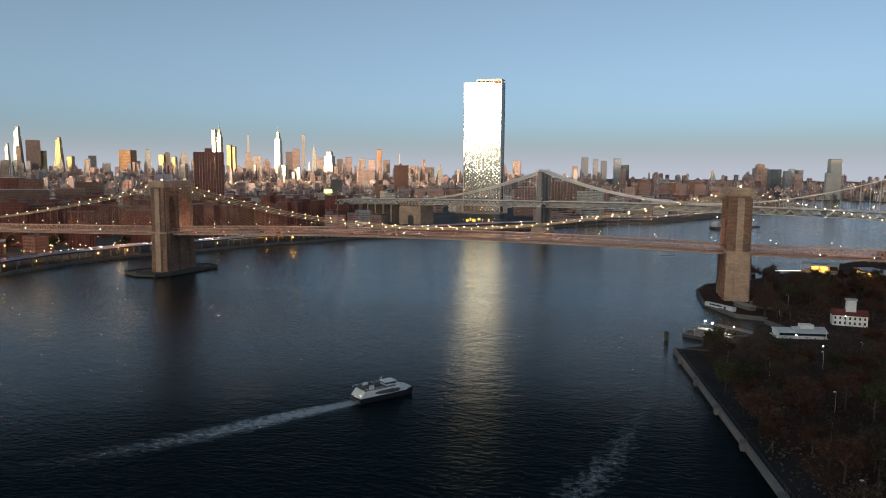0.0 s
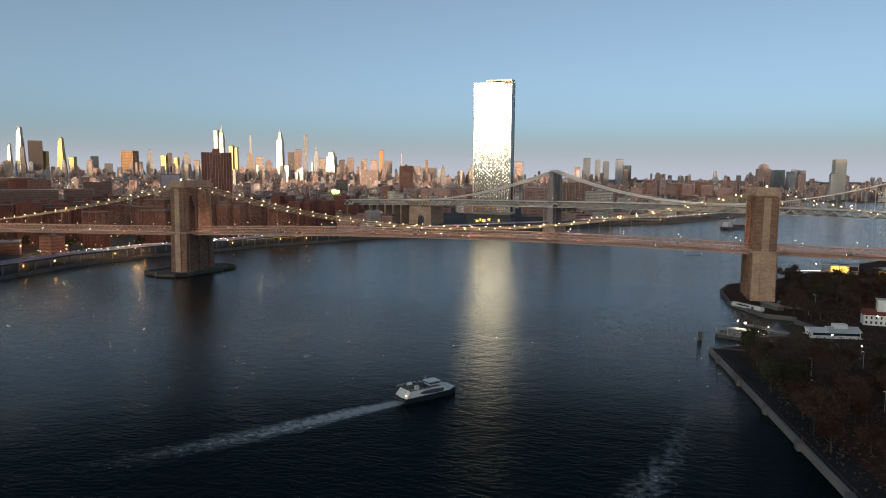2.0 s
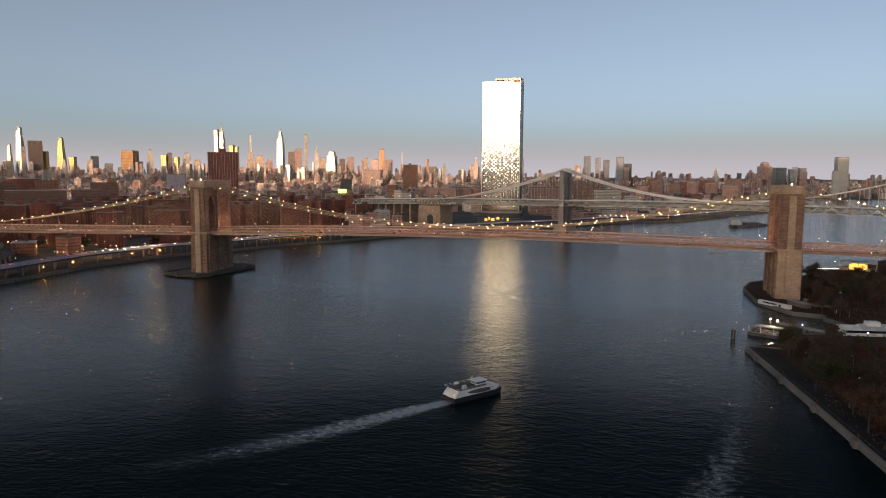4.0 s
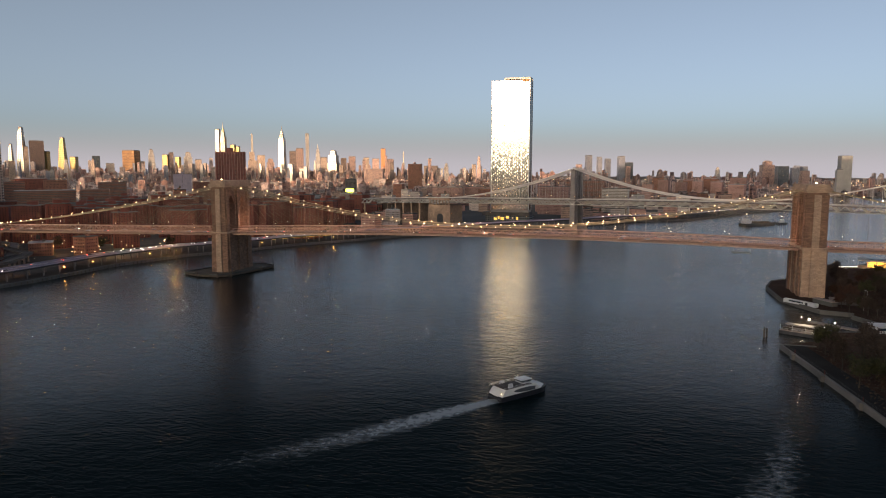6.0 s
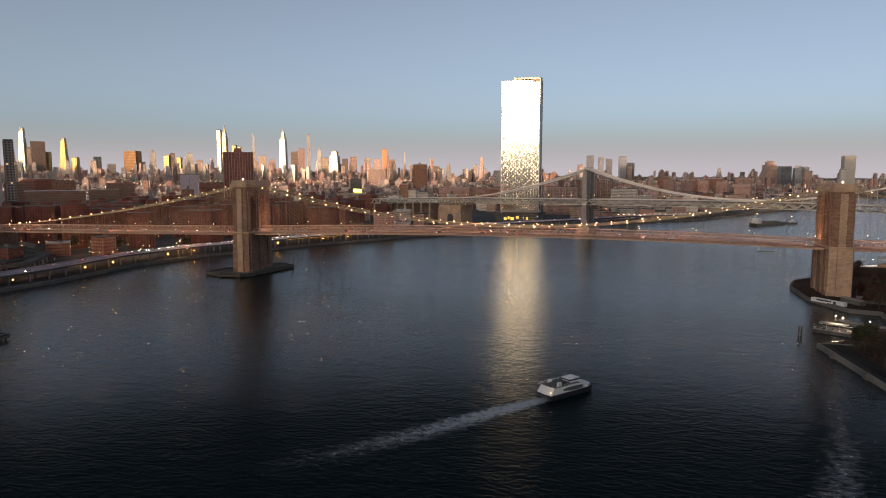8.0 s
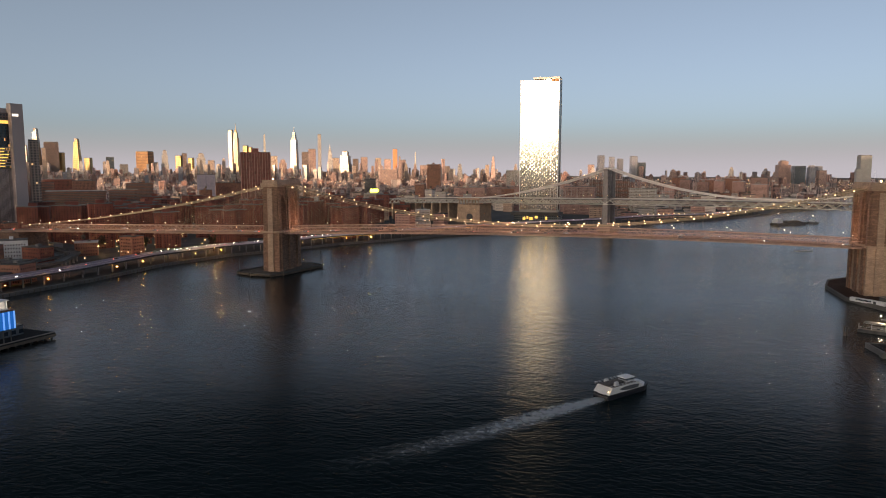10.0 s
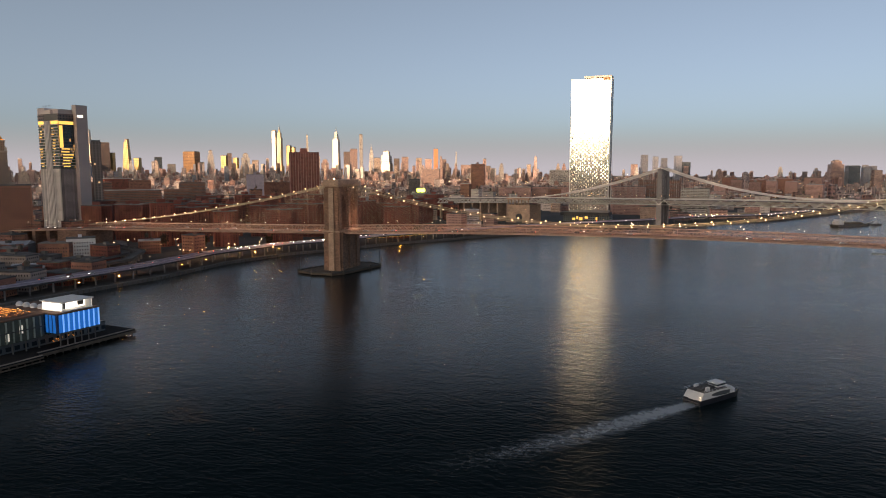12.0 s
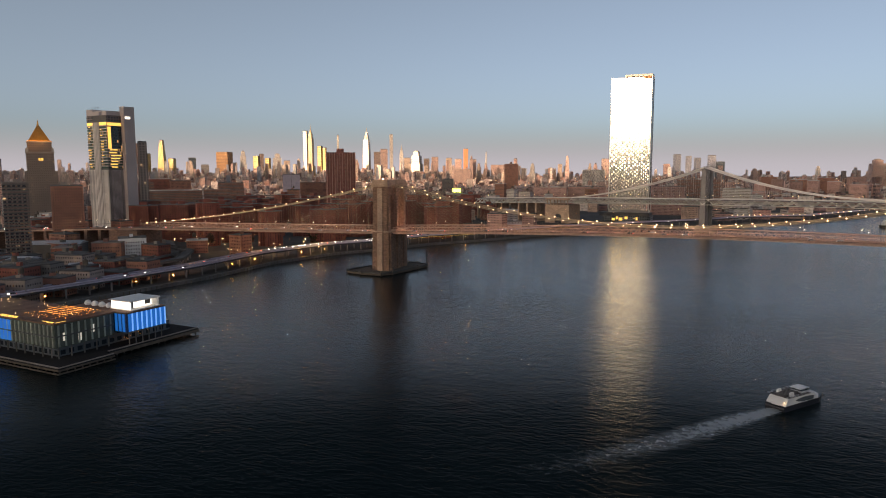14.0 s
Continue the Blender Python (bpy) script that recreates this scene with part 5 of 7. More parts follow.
def car_proto():
    t = thing("car", "parked or slow car with its lamps on", "car", pose(-141.2, -175.6, 11), "traffic")
    paint = surface("car_paint", (0.3, 0.3, 0.32), (0.4, 0.4, 0.42), 0.3, 0.2, vary=0.9, bump=0)
    part("body", Shape().box(-2.3, -0.9, 0.3, 2.3, 0.9, 0.95).box(-1.5, -0.8, 0.95, 1.4, 0.8, 1.5, top=0.8), paint, t)
    part("windscreen", Shape().box(-1.45, -0.82, 1.0, 1.35, 0.82, 1.42, top=0.84), dark_glass, t)
    for x in (-1.4, 1.4):
        for y in (-0.92, 0.72):
            part("wheel", Shape().rod((x, y, 0.34), (x, y + 0.2, 0.34), 0.34, 0.34, 10), steel_dark, t)
    for y in (-0.6, 0.6):
        part("headlight", Shape().box(2.28, y - 0.2, 0.55, 2.38, y + 0.2, 0.85), bulb_head, t, "bright headlight")
        part("tail_light", Shape().box(-2.38, y - 0.2, 0.55, -2.28, y + 0.2, 0.8), bulb_red, t, "red tail lamp")
    return t


def traffic():
    rnd = random.Random(17)
    car = car_proto()
    first = True
    for off, flip in ((3.2, 0), (-3.2, 180), (6.2, 0), (-6.2, 180)):
        ln = offset_line(HIGHWAY, off)
        for i in range(1, len(ln) - 1):
            if rnd.random() < 0.2:
                a, b = ln[i], ln[i + 1]
                turn = math.degrees(math.atan2(b[1] - a[1], b[0] - a[0])) + flip
                m = pose(a[0] + rnd.uniform(-1, 1), a[1], 10.7, 0, 0, turn)
                if first:
                    car.matrix_world, first = m, False
                else:
                    copy_thing(car, m)
    # slow queue with its headlights on, by the old bridge
    for off, x0, x1, gap in ((6.4, -150, -52, 8.5), (3.4, -142, -70, 13)):
        q = resample(offset_line(HIGHWAY, off), gap)
        for a, b in zip(q, q[1:]):
            if x0 < a[0] < x1 and rnd.random() < 0.85:
                copy_thing(car, pose(a[0], a[1], 10.7, 0, 0, math.degrees(math.atan2(b[1] - a[1], b[0] - a[0])) + 180))
    for y, flip in ((-10, 180), (-6.2, 180), (6.2, 0), (10, 0)):
        x = -700.0
        while x < 900:
            x += rnd.uniform(40, 130)
            if abs(x) > 11 and abs(x - 486.3) > 11:
                copy_thing(car, pose(x, y, road_z(x) + 0.08, 0, 0, flip))


traffic()


# ---- fenders round the bridge towers ----
def fender(x0, pts, label):
    t = thing("tower_fender", label, "fender")
    part("deck", Shape().prism(pts, 0.4, 2.2), timber, t)
    edge = [*pts, pts[0]]
    part("rail", ribbon(resample(edge, 3), 0.3, 2.2, 3.2), steel_dark, t)
    for p in pts:
        part("pile", Shape().rod((p[0], p[1], -3), (p[0], p[1], 4.5), 0.6, 0.5, 8), timber, t)
    return t


fender(0, [(-30, -30), (-11, -40), (9, -40), (16, -30), (24, 10), (27, 28), (12, 38), (-13, 36)], "dark timber and steel fender platform round a tower foot")
for x, y, h in ((-28, -29, 14), (26, 27, 16), (15, -26, 7)):
    solid("mooring_pole", Shape().rod((x, y, 2.1), (x, y, h), 0.35, 0.25, 8), steel_dark, "slim dark mooring pole on a fender", "pole")


# ---- pier with the blue-lit pavilion ----
def pier_building():
    here = pose(-2.8, -361.4, 0) @ Matrix(((0.12, -0.993, 0, 0), (0.993, 0.12, 0, 0), (0, 0, 1, 0), (0, 0, 0, 1))) @ Matrix.Diagonal((1.14, 1, 1, 1))
    # local x runs up the river along the pier head, local y towards the shore
    p = thing("pier", "timber-faced concrete pier on piles", "pier", here)
    part("deck", Shape().box(2, 1.5, 1.6, 28, 165, 3.2).box(29.5, 8, 1.6, 81, 165, 3.2).box(28, 9, 1.7, 29.5, 165, 3.15), asphalt, p)
    part("kerb", Shape().box(2.2, 1.7, 3.2, 28, 2.4, 3.6).box(2.2, 2.4, 3.2, 2.9, 100, 3.6).box(29.5, 8.1, 3.2, 80.8, 8.9, 3.6), concrete, p)
    part("fender_beam", Shape().box(1.6, 1.1, 0.3, 28, 1.45, 1.0).box(1.6, 1.5, 0.3, 1.95, 150, 1.0).box(1.6, 1.1, 1.9, 28, 1.45, 2.6).box(1.6, 1.5, 1.9, 1.95, 150, 2.6).box(29.5, 7.6, 1.0, 81, 8, 2.4), timber, p, "dark timber rubbing beams")
    pile = Shape().rod((0, 0, -4), (0, 0, 1.7), 0.35, 0.35, 6).mesh("pile", timber)
    for i in range(8):
        share("pile", pile, p, pose(3 + 3.4 * i, 2.4, 0))
    for i in range(14):
        share("pile", pile, p, pose(30.5 + 3.8 * i, 9.2, 0))
        share("pile", pile, p, pose(2.8, 6 + 6 * i, 0))
    b = thing("pavilion", "low glass pier hall with ribbed panels and a lit roof terrace", "building", here @ pose(-5.2, -12.2, 3.2) @ Matrix.Diagonal((1, 1, 1.1, 1)))
    part("ground_floor", Shape().box(19, 33, 0, 78, 140, 5.0), dark_glass, b)
    main = part("upper_hall", Shape().box(15, 28, 5.2, 43, 120, 15.6), surface("grey_green_glass", (0.1, 0.12, 0.1), (0.16, 0.18, 0.15), 0.25, 0.2, bump=0), b, "ribbed grey-green glass box")
    fin = Shape().box(-0.35, -0.25, 0, 0.35, 0.25, 9.6).mesh("glass_rib", surface("channel_glass_rib", (0.3, 0.34, 0.28), (0.42, 0.45, 0.38), 0.3, 0.4, bump=0))
    for i in range(9):
        share("glass_rib", fin, main, pose(16.5 + 3.1 * i, 27.8, 5.6, 0, 0, 0))
    for i in range(28):
        share("glass_rib", fin, main, pose(14.8, 29.5 + 3.2 * i, 5.6, 0, 0, 90))
    part("mid_band", Shape().box(14.3, 27.3, 10.1, 43, 27.55, 10.6).box(14.3, 27.6, 10.1, 14.5, 118, 10.6), steel_dark, main, "dark band between the tiers")
    pane = Shape().box(-0.05, 0, 0, 0.05, 1.6, 3.6).mesh("lit_pane", dim_lit)
    for x, z in ((20, 8), (27, 6.5), (33.2, 9)):
        share("lit_pane", pane, main, pose(x, 27.85, z, 0, 0, 90))
    part("blue_panel", Shape().box(14.55, 62, 5.6, 14.7, 92, 15.2), led_blue, main, "panel lit in deep blue")
    col = Shape().rod((0, 0, 0), (0, 0, 5.3), 0.35, 0.35, 8).mesh("column", concrete_dark)
    for i in range(5):
        share("column", col, b, pose(17 + 6 * i, 29.5, 0))
    for i in range(12):
        share("column", col, b, pose(16.5, 34 + 7 * i, 0))
    ends = part("blue_hall", Shape().box(44, 19.4, 6.8, 65, 62, 15.55), surface("blue_tinted_glass", (0.03, 0.06, 0.14), (0.05, 0.09, 0.2), 0.2, 0.2, bump=0), b, "raised glass box lit blue from within")
    strip = Shape().box(-0.85, -0.12, 0, 0.85, 0.12, 8.4).mesh("blue_panel", led_blue)
    dim = glow("pale_blue_strip", (0.16, 0.45, 1.0), 0.3)
    thin = Shape().box(-0.3, -0.2, 0, 0.3, 0.2, 8.4).mesh("light_strip", dim)
    for i in range(8):
        share("blue_panel", strip, ends, pose(45.6 + 2.6 * i, 19.2, 7.0), "glowing deep-blue glass panel")
        share("light_strip", thin, ends, pose(46.9 + 2.6 * i, 19.15, 7.0), "paler blue vertical light strip")
    for i in range(3):
        share("blue_panel", strip, ends, pose(43.85, 21.5 + 2.8 * i, 7.0, 0, 0, 90), "glowing deep-blue glass panel")
    for i in range(6):
        share("column", Shape().rod((0, 0, 0), (0, 0, 6.9), 0.3, 0.3, 8).mesh("column", concrete_dark), b, pose(46 + 3.6 * i, 21, 0))
    part("roof_terrace", Shape().box(14.6, 27.6, 15.6, 43.4, 121, 16.2).box(43.6, 19.0, 15.6, 65.4, 63, 16.2), surface("terrace_decking", (0.13, 0.07, 0.045), (0.22, 0.12, 0.08), 0.8, 0.2), b, "brown decked roof terrace")
    rail = Shape()
    for i in range(30):
        rail.rod((15, 28.5 + 3 * i, 16.2), (15, 28.5 + 3 * i, 17.4), 0.05, sides=4)
    rail.line([(15, 28, 17.4), (15, 118, 17.4)], 0.06).line([(15, 28, 17.4), (43, 28, 17.4)], 0.06)
    part("railing", rail, steel_dark, b)
    ph = part("penthouse", Shape().box(47.6, 20.6, 16.2, 63.4, 37, 16.6).box(48, 26, 16.6, 63, 36.5, 20.4).box(62.4, 21.2, 16.6, 63, 26, 20.4).box(48, 21.2, 16.6, 48.6, 26, 20.4), white_paint, b, "white roof pavilion")
    part("canopy", Shape().box(47.2, 20.4, 20.4, 63.8, 37.4, 20.9), white_paint, ph, "flat white roof")
    # glowing panels stand in for floodlight on the white walls
    part("lit_front", Shape().box(48.7, 25.5, 16.7, 62.3, 25.95, 20.3), white_lit, ph, "front panel that glows as if floodlit")
    part("lit_side", Shape().box(47.7, 21.4, 16.7, 47.95, 36, 20.2), white_lit, ph, "side panel that glows as if floodlit")
    part("lit_side", Shape().box(63.05, 21.4, 16.7, 63.3, 36, 20.2), white_lit, ph, "side panel that glows as if floodlit")
    part("doorway", Shape().box(50, 25.2, 16.7, 52, 25.45, 19.4), steel_dark, ph, "dark doorway")
    part("window", Shape().box(58.5, 25.2, 17.4, 61.5, 25.45, 19.4), steel_dark, ph, "dark window opening")
    rnd = random.Random(4)
    for i in range(6):
        part("lamp_strip", Shape().box(24 + 2.6 * i, 34 + rnd.uniform(-2, 2), 18.0, 24.14 + 2.6 * i, 58 + rnd.uniform(-6, 6), 18.1), bulb_orange, b, "orange heater lamp row")
        for y in (36, 55):
            part("lamp_stand", Shape().rod((24.07 + 2.6 * i, y, 16.2), (24.07 + 2.6 * i, y, 18.0), 0.06, sides=4), steel_dark, b)
    tiny = Shape().ball((0, 0, 0), 0.1).mesh("terrace_lamp", bulb)
    for i in range(60):
        share("terrace_lamp", tiny, b, pose(rnd.uniform(16, 42), rnd.uniform(29, 115), rnd.uniform(16.6, 18)))
    ember = Shape().ball((0, 0, 0), 0.16).mesh("table_lamp", bulb_orange)
    for i in range(110):
        share("table_lamp", ember, b, pose(rnd.uniform(20, 41), rnd.uniform(30, 62), rnd.uniform(16.9, 17.3)))
    for i in range(16):
        share("table_lamp", ember, b, pose(rnd.uniform(45, 64), rnd.uniform(24, 34), rnd.uniform(2.2, 3.0)))
    for x0, y0, x1, y1, z1 in ((16.4, 29.2, 21, 29.4, 16.4), (15.6, 30.4, 15.8, 35, 16.4), (16.4, 31, 16.7, 40, 16.4), (15.4, 58, 15.8, 76, 16.6), (17, 60, 17.3, 74, 16.5)):
        part("parapet_light", Shape().box(x0, y0, 16.2, x1, y1, z1), warm_interior, b, "planter edge lit yellow")
    return here


PIER = pier_building()


def terrace_things():
    rnd = random.Random(6)
    dome = Shape()
    rings = 5
    vs = [(0, 0, 2.0)]
    for k in range(1, rings + 1):
        a = math.pi / 2 * k / rings
        vs += [(1.7 * math.sin(a) * math.cos(q), 1.7 * math.sin(a) * math.sin(q), 2.0 * math.cos(a)) for q in (2 * math.pi * j / 10 for j in range(10))]
    fs = [(0, 1 + j, 1 + (j + 1) % 10) for j in range(10)]
    for k in range(rings - 1):
        fs += [(1 + k * 10 + j, 11 + k * 10 + j, 11 + k * 10 + (j + 1) % 10, 1 + k * 10 + (j + 1) % 10) for j in range(10)]
    me = dome.add(vs, fs).mesh("dining_dome", white_paint)
    for i in range(8):
        ob = tagged(new("dining_dome", me), "small white dining dome on the roof terrace", "tent", "domes on the terrace")
        ob.matrix_world = PIER @ pose(44.8 + 1.4 * (i % 2), 28.3 + 2.9 * i, 21.0)
    for i in range(30):
        ob = solid("terrace_table", Shape().box(-0.9, -0.9, 0.72, 0.9, 0.9, 0.8).rod((0, 0, 0), (0, 0, 0.72), 0.12), surface("red_table", (0.2, 0.06, 0.04), (0.3, 0.09, 0.06), 0.6, 0.5) if i == 0 else bpy.data.materials["red_table"], "dark red terrace table", "table", group="terrace tables")
        ob.matrix_world = PIER @ pose(14.2 + 3.4 * (i % 6) + rnd.uniform(-0.4, 0.4), 19.9 + 5.2 * (i // 6) + rnd.uniform(-0.5, 0.5), 21.0)


terrace_things()


# ---- tall office tower and court tower inland ----
def office_tower():
    t = thing("office_tower", "tall ribbed concrete office tower with glazed upper floors", "skyscraper", pose(-475.3, 143.8, 2, 0, 0, -12))
    a, b, h = 22, 20, 172
    shaft = surface("lilac_grey_concrete", (0.42, 0.36, 0.345), (0.5, 0.43, 0.41), 0.8, 0.03)
    rib_mat = surface("pale_concrete_rib", (0.62, 0.56, 0.52), (0.7, 0.64, 0.6), 0.8, 0.1)
    part("core", Shape().box(-a, -b, 0, a, b, h - 9), concrete_dark, t)
    tall = Shape().box(-0.75, -0.9, 0, 0.75, 0, 142).mesh("rib", rib_mat)
    low = Shape().box(-0.6, -0.9, 0, 0.6, 0, 80).mesh("rib", rib_mat)
    for i in range(5):
        share("rib", tall, t, pose(-7.4 + 2.9 * i, -b - 0.01, 12))
    for i in range(6):
        share("rib", low, t, pose(-a + 0.9 + 2.25 * i, -b - 0.01, 12))
    for i in range(7):
        share("rib", low, t, pose(7.4 + 2.2 * i, -b - 0.01, 12))
    fine = Shape().box(0, -0.25, 0, 0.4, 0.25, 80).mesh("rib", shaft)
    for i in range(15):
        share("rib", fine, t, pose(a + 0.01, -b + 1 + 1.35 * i, 12))
    for x0, x1 in ((-a + 0.3, -9.0), (6.2, a - 0.3)):
        pane, edge, strips = Shape(), Shape(), Shape()
        rnd = random.Random(int(x0))
        z = 94.0
        while z < h - 23:
            if rnd.random() < 0.55:
                q = rnd.uniform(x0, x0 + 4)
                strips.box(q, -b - 0.34, z + 1.1, q + rnd.uniform(3, 6), -b - 0.27, z + 2.1)
            n = int((x1 - x0) / 1.5)
            for i in range(n):
                q = x0 + (x1 - x0) * i / n
                pane.add([(q + 0.08, -b - 0.25, z), (q + (x1 - x0) / n - 0.08, -b - 0.25, z), (q + (x1 - x0) / n - 0.08, -b - 0.25, z + 2.2), (q + 0.08, -b - 0.25, z + 2.2)], [(0, 1, 2, 3)])
            edge.box(x0, -b - 0.7, z + 2.35, x1, -b - 0.02, z + 3.1)
            z += 3.75
        part("window_panes", pane, pane_green, t, "green-tinted office panes, a few lit", "stuff")
        part("lit_ceilings", strips, warm_interior, t, "rows of lit office ceilings behind the glass", "stuff")
        part("floor_edges", edge, shaft, t, "pale floor edges", "stuff")
    pane, pane_up, edge, strips = Shape(), Shape(), Shape(), Shape()
    rnd = random.Random(15)
    z = 94.0
    while z < h - 23:
        upper = z > 118
        if not upper:
            q = rnd.uniform(-b + 1, -b + 4)
            strips.box(a + 0.27, q, z + 0.9, a + 0.34, q + rnd.uniform(9, 15), z + 2.2)
        for i in range(12):
            q = -b + 0.5 + 1.65 * i
            (pane_up if upper else pane).add([(a + 0.25, q + 0.1, z), (a + 0.25, q + 1.55, z), (a + 0.25, q + 1.55, z + (3.5 if upper else 2.3)), (a + 0.25, q + 0.1, z + (3.5 if upper else 2.3))], [(0, 1, 2, 3)])
        if not upper:
            edge.box(a + 0.02, -b + 0.3, z + 2.4, a + 0.6, 0.3, z + 3.1)
        z += 3.75
    part("window_panes", pane, pane_green, t, "dark green-tinted office panes", "stuff")
    part("window_panes", pane_up, pane_office, t, "tall dark blue office panes", "stuff")
    part("lit_ceilings", strips, warm_interior, t, "rows of lit office ceilings behind the glass", "stuff")
    part("floor_edges", edge, shaft, t, "pale floor edges", "stuff")
    part("lit_hall", Shape().box(a + 0.3, -b + 0.6, 119, a + 0.5, -b + 5.2, h - 24), warm_interior, t, "tall lit glazing at the corner")
    part("top_lights", Shape().box(-a + 0.3, -b - 0.4, h - 22, -9.0, -b - 0.05, h - 18).box(6.2, -b - 0.4, h - 22, a - 0.3, -b - 0.05, h - 18).box(a + 0.05, -b + 0.6, h - 22.5, a + 0.4, 0.2, h - 18.5), warm_interior, t, "lit row of top-floor windows")
    part("dark_louvres", Shape().box(-a, -b - 0.4, h - 16, -9.0, -b - 0.02, h - 9.1), dark_bronze, t, "dark louvred plant floor")
    part("dark_louvres", Shape().box(a + 0.02, -b, h - 16, a + 0.4, 0.4, h - 9.1), dark_bronze, t, "dark louvred plant floor")
    part("side_slab", Shape().box(a - 2, 0.6, 0, a + 7, b - 4, h + 3), shaft, t, "blank concrete stair tower")
    part("sign", Shape().box(a + 7.01, 2.0, h - 13, a + 7.3, 9.5, h - 10), white_lit, t, "small lit sign")
    part("roof_plant", Shape().box(-a + 2, -b + 3, h - 9, a - 4, b - 3, h - 3).box(-a, -b, h - 8.9, -8, b, h - 1).box(-8, -b - 0.4, h - 9, 7, 2, h - 4), shaft, t, "concrete roof plant house")
    part("roof_tank", Shape().rod((12, -8, h - 9), (12, -8, h - 3), 3.0, 3.0, 12), white_paint, t)
    # flat dark panels paint the shade inside tall openings
    part("base_openings", Shape().box(-a + 1, -b - 0.95, 0, -9, -b - 0.92, 11).box(a + 0.45, -b + 2, 0, a + 0.5, -6, 14).box(a + 7.02, 4, 0, a + 7.1, 12, 14), steel_dark, t, "dark panels standing for tall openings at the foot")
    mast = Shape()
    for i in range(6):
        mast.rod((-19 + 3.6 * i, -15, h - 1), (-19 + 3.6 * i, -15, h + 2.5), 0.12)
    part("railing", mast.line([(-19, -15, h + 2), (-1, -15, h + 2)], 0.1), steel_dark, t)


office_tower()


def court_tower():
    t = thing("court_tower", "stone tower with a gilded pyramid roof", "skyscraper", pose(-821.8, 322.4, 2, 0, 0, 52))
    stone = facade("court_limestone", (0.3, 0.225, 0.18), (0.38, 0.29, 0.235), (0.13, 0.1, 0.085), w=3.2, h=4.0, share=0.5, lit=0.04)
    part("wall", Shape().box(-25, -25, 0, 25, 25, 90).box(-21, -21, 90, 21, 21, 122).box(-18.5, -18.5, 122, 18.5, 18.5, 140), stone, t)
    part("cornice", Shape().box(-21.8, -21.8, 121, 21.8, 21.8, 123).box(-19.3, -19.3, 139, 19.3, 19.3, 141.5), concrete, t)
    for sx in (-1, 1):
        for sy in (-1, 1):
            part("corner_turret", Shape().box(sx * 19.4 - 2, sy * 19.4 - 2, 123, sx * 19.4 + 2, sy * 19.4 + 2, 130, top=0.7), concrete_pale, t)
    gold = surface("gilded_tiles", (0.55, 0.26, 0.06), (0.7, 0.36, 0.09), 0.35, 0.3, metal=0.6, bump=0.2)
    part("roof", Shape().box(-17, -17, 141.5, 17, 17, 169, top=0.1), gold, t, "steep gilded pyramid roof")
    part("lantern", Shape().rod((0, 0, 169), (0, 0, 173), 1.6, 1.4, 8).rod((0, 0, 173), (0, 0, 179), 1.3, 0.1, 8), gold, t)
    part("lit_windows", Shape().box(-3, -21.4, 108, 0, -21.05, 112).box(1, -21.4, 108, 4, -21.05, 112), warm_interior, t)
    part("roof_floodlights", Shape().box(-18.8, -19, 141.6, 18.8, -18.4, 142.1).box(18.4, -18.4, 141.6, 19, 18.4, 142.1), bulb_orange, t)


court_tower()


# ---- seaport quarter ----
def seaport():
    rnd = random.Random(31)
    for i in range(13):
        for j in range(6):
            x, y = -190 - 34 * j + 1.5 * i + rnd.uniform(-5, 5), -400 + 27 * i + rnd.uniform(-5, 5)
            if not inside(x + 25, y, MANHATTAN) or not inside(x + 25, y - 12, MANHATTAN) or y > -105:
                continue
            city_block(x, y, rnd.uniform(18, 28), rnd.uniform(14, 20), rnd.uniform(11, 21), 9 + rnd.uniform(-3, 3), "low", rnd.choice((brick_red, brick_red, brick_brown, brick_brown, concrete_dark, concrete)), "seaport buildings")
    city_block(-270.9, -38.3, 26, 18, 25.3, 46, "low", white_paint, "seaport buildings")
    for x, y, w, d, z in ((-287.3, -173.5, 60, 30, 20), (-339.4, -67.4, 50, 26, 22), (-222.9, -140.1, 26, 16, 14)):
        h = thing("market_hall", "long low hall with a pale metal roof", "building", pose(x, y, 2, 0, 0, 30))
        part("wall", Shape().box(-w / 2, -d / 2, 0, w / 2, d / 2, z - 4), concrete_dark, h)
        part("roof", Shape().slab([(-d / 2 - 0.5, z - 4), (d / 2 + 0.5, z - 4), (0, z - 1)], -w / 2 - 0.5, w / 2 + 0.5), roof_pale, h, "pale low-pitched metal roof")


seaport()


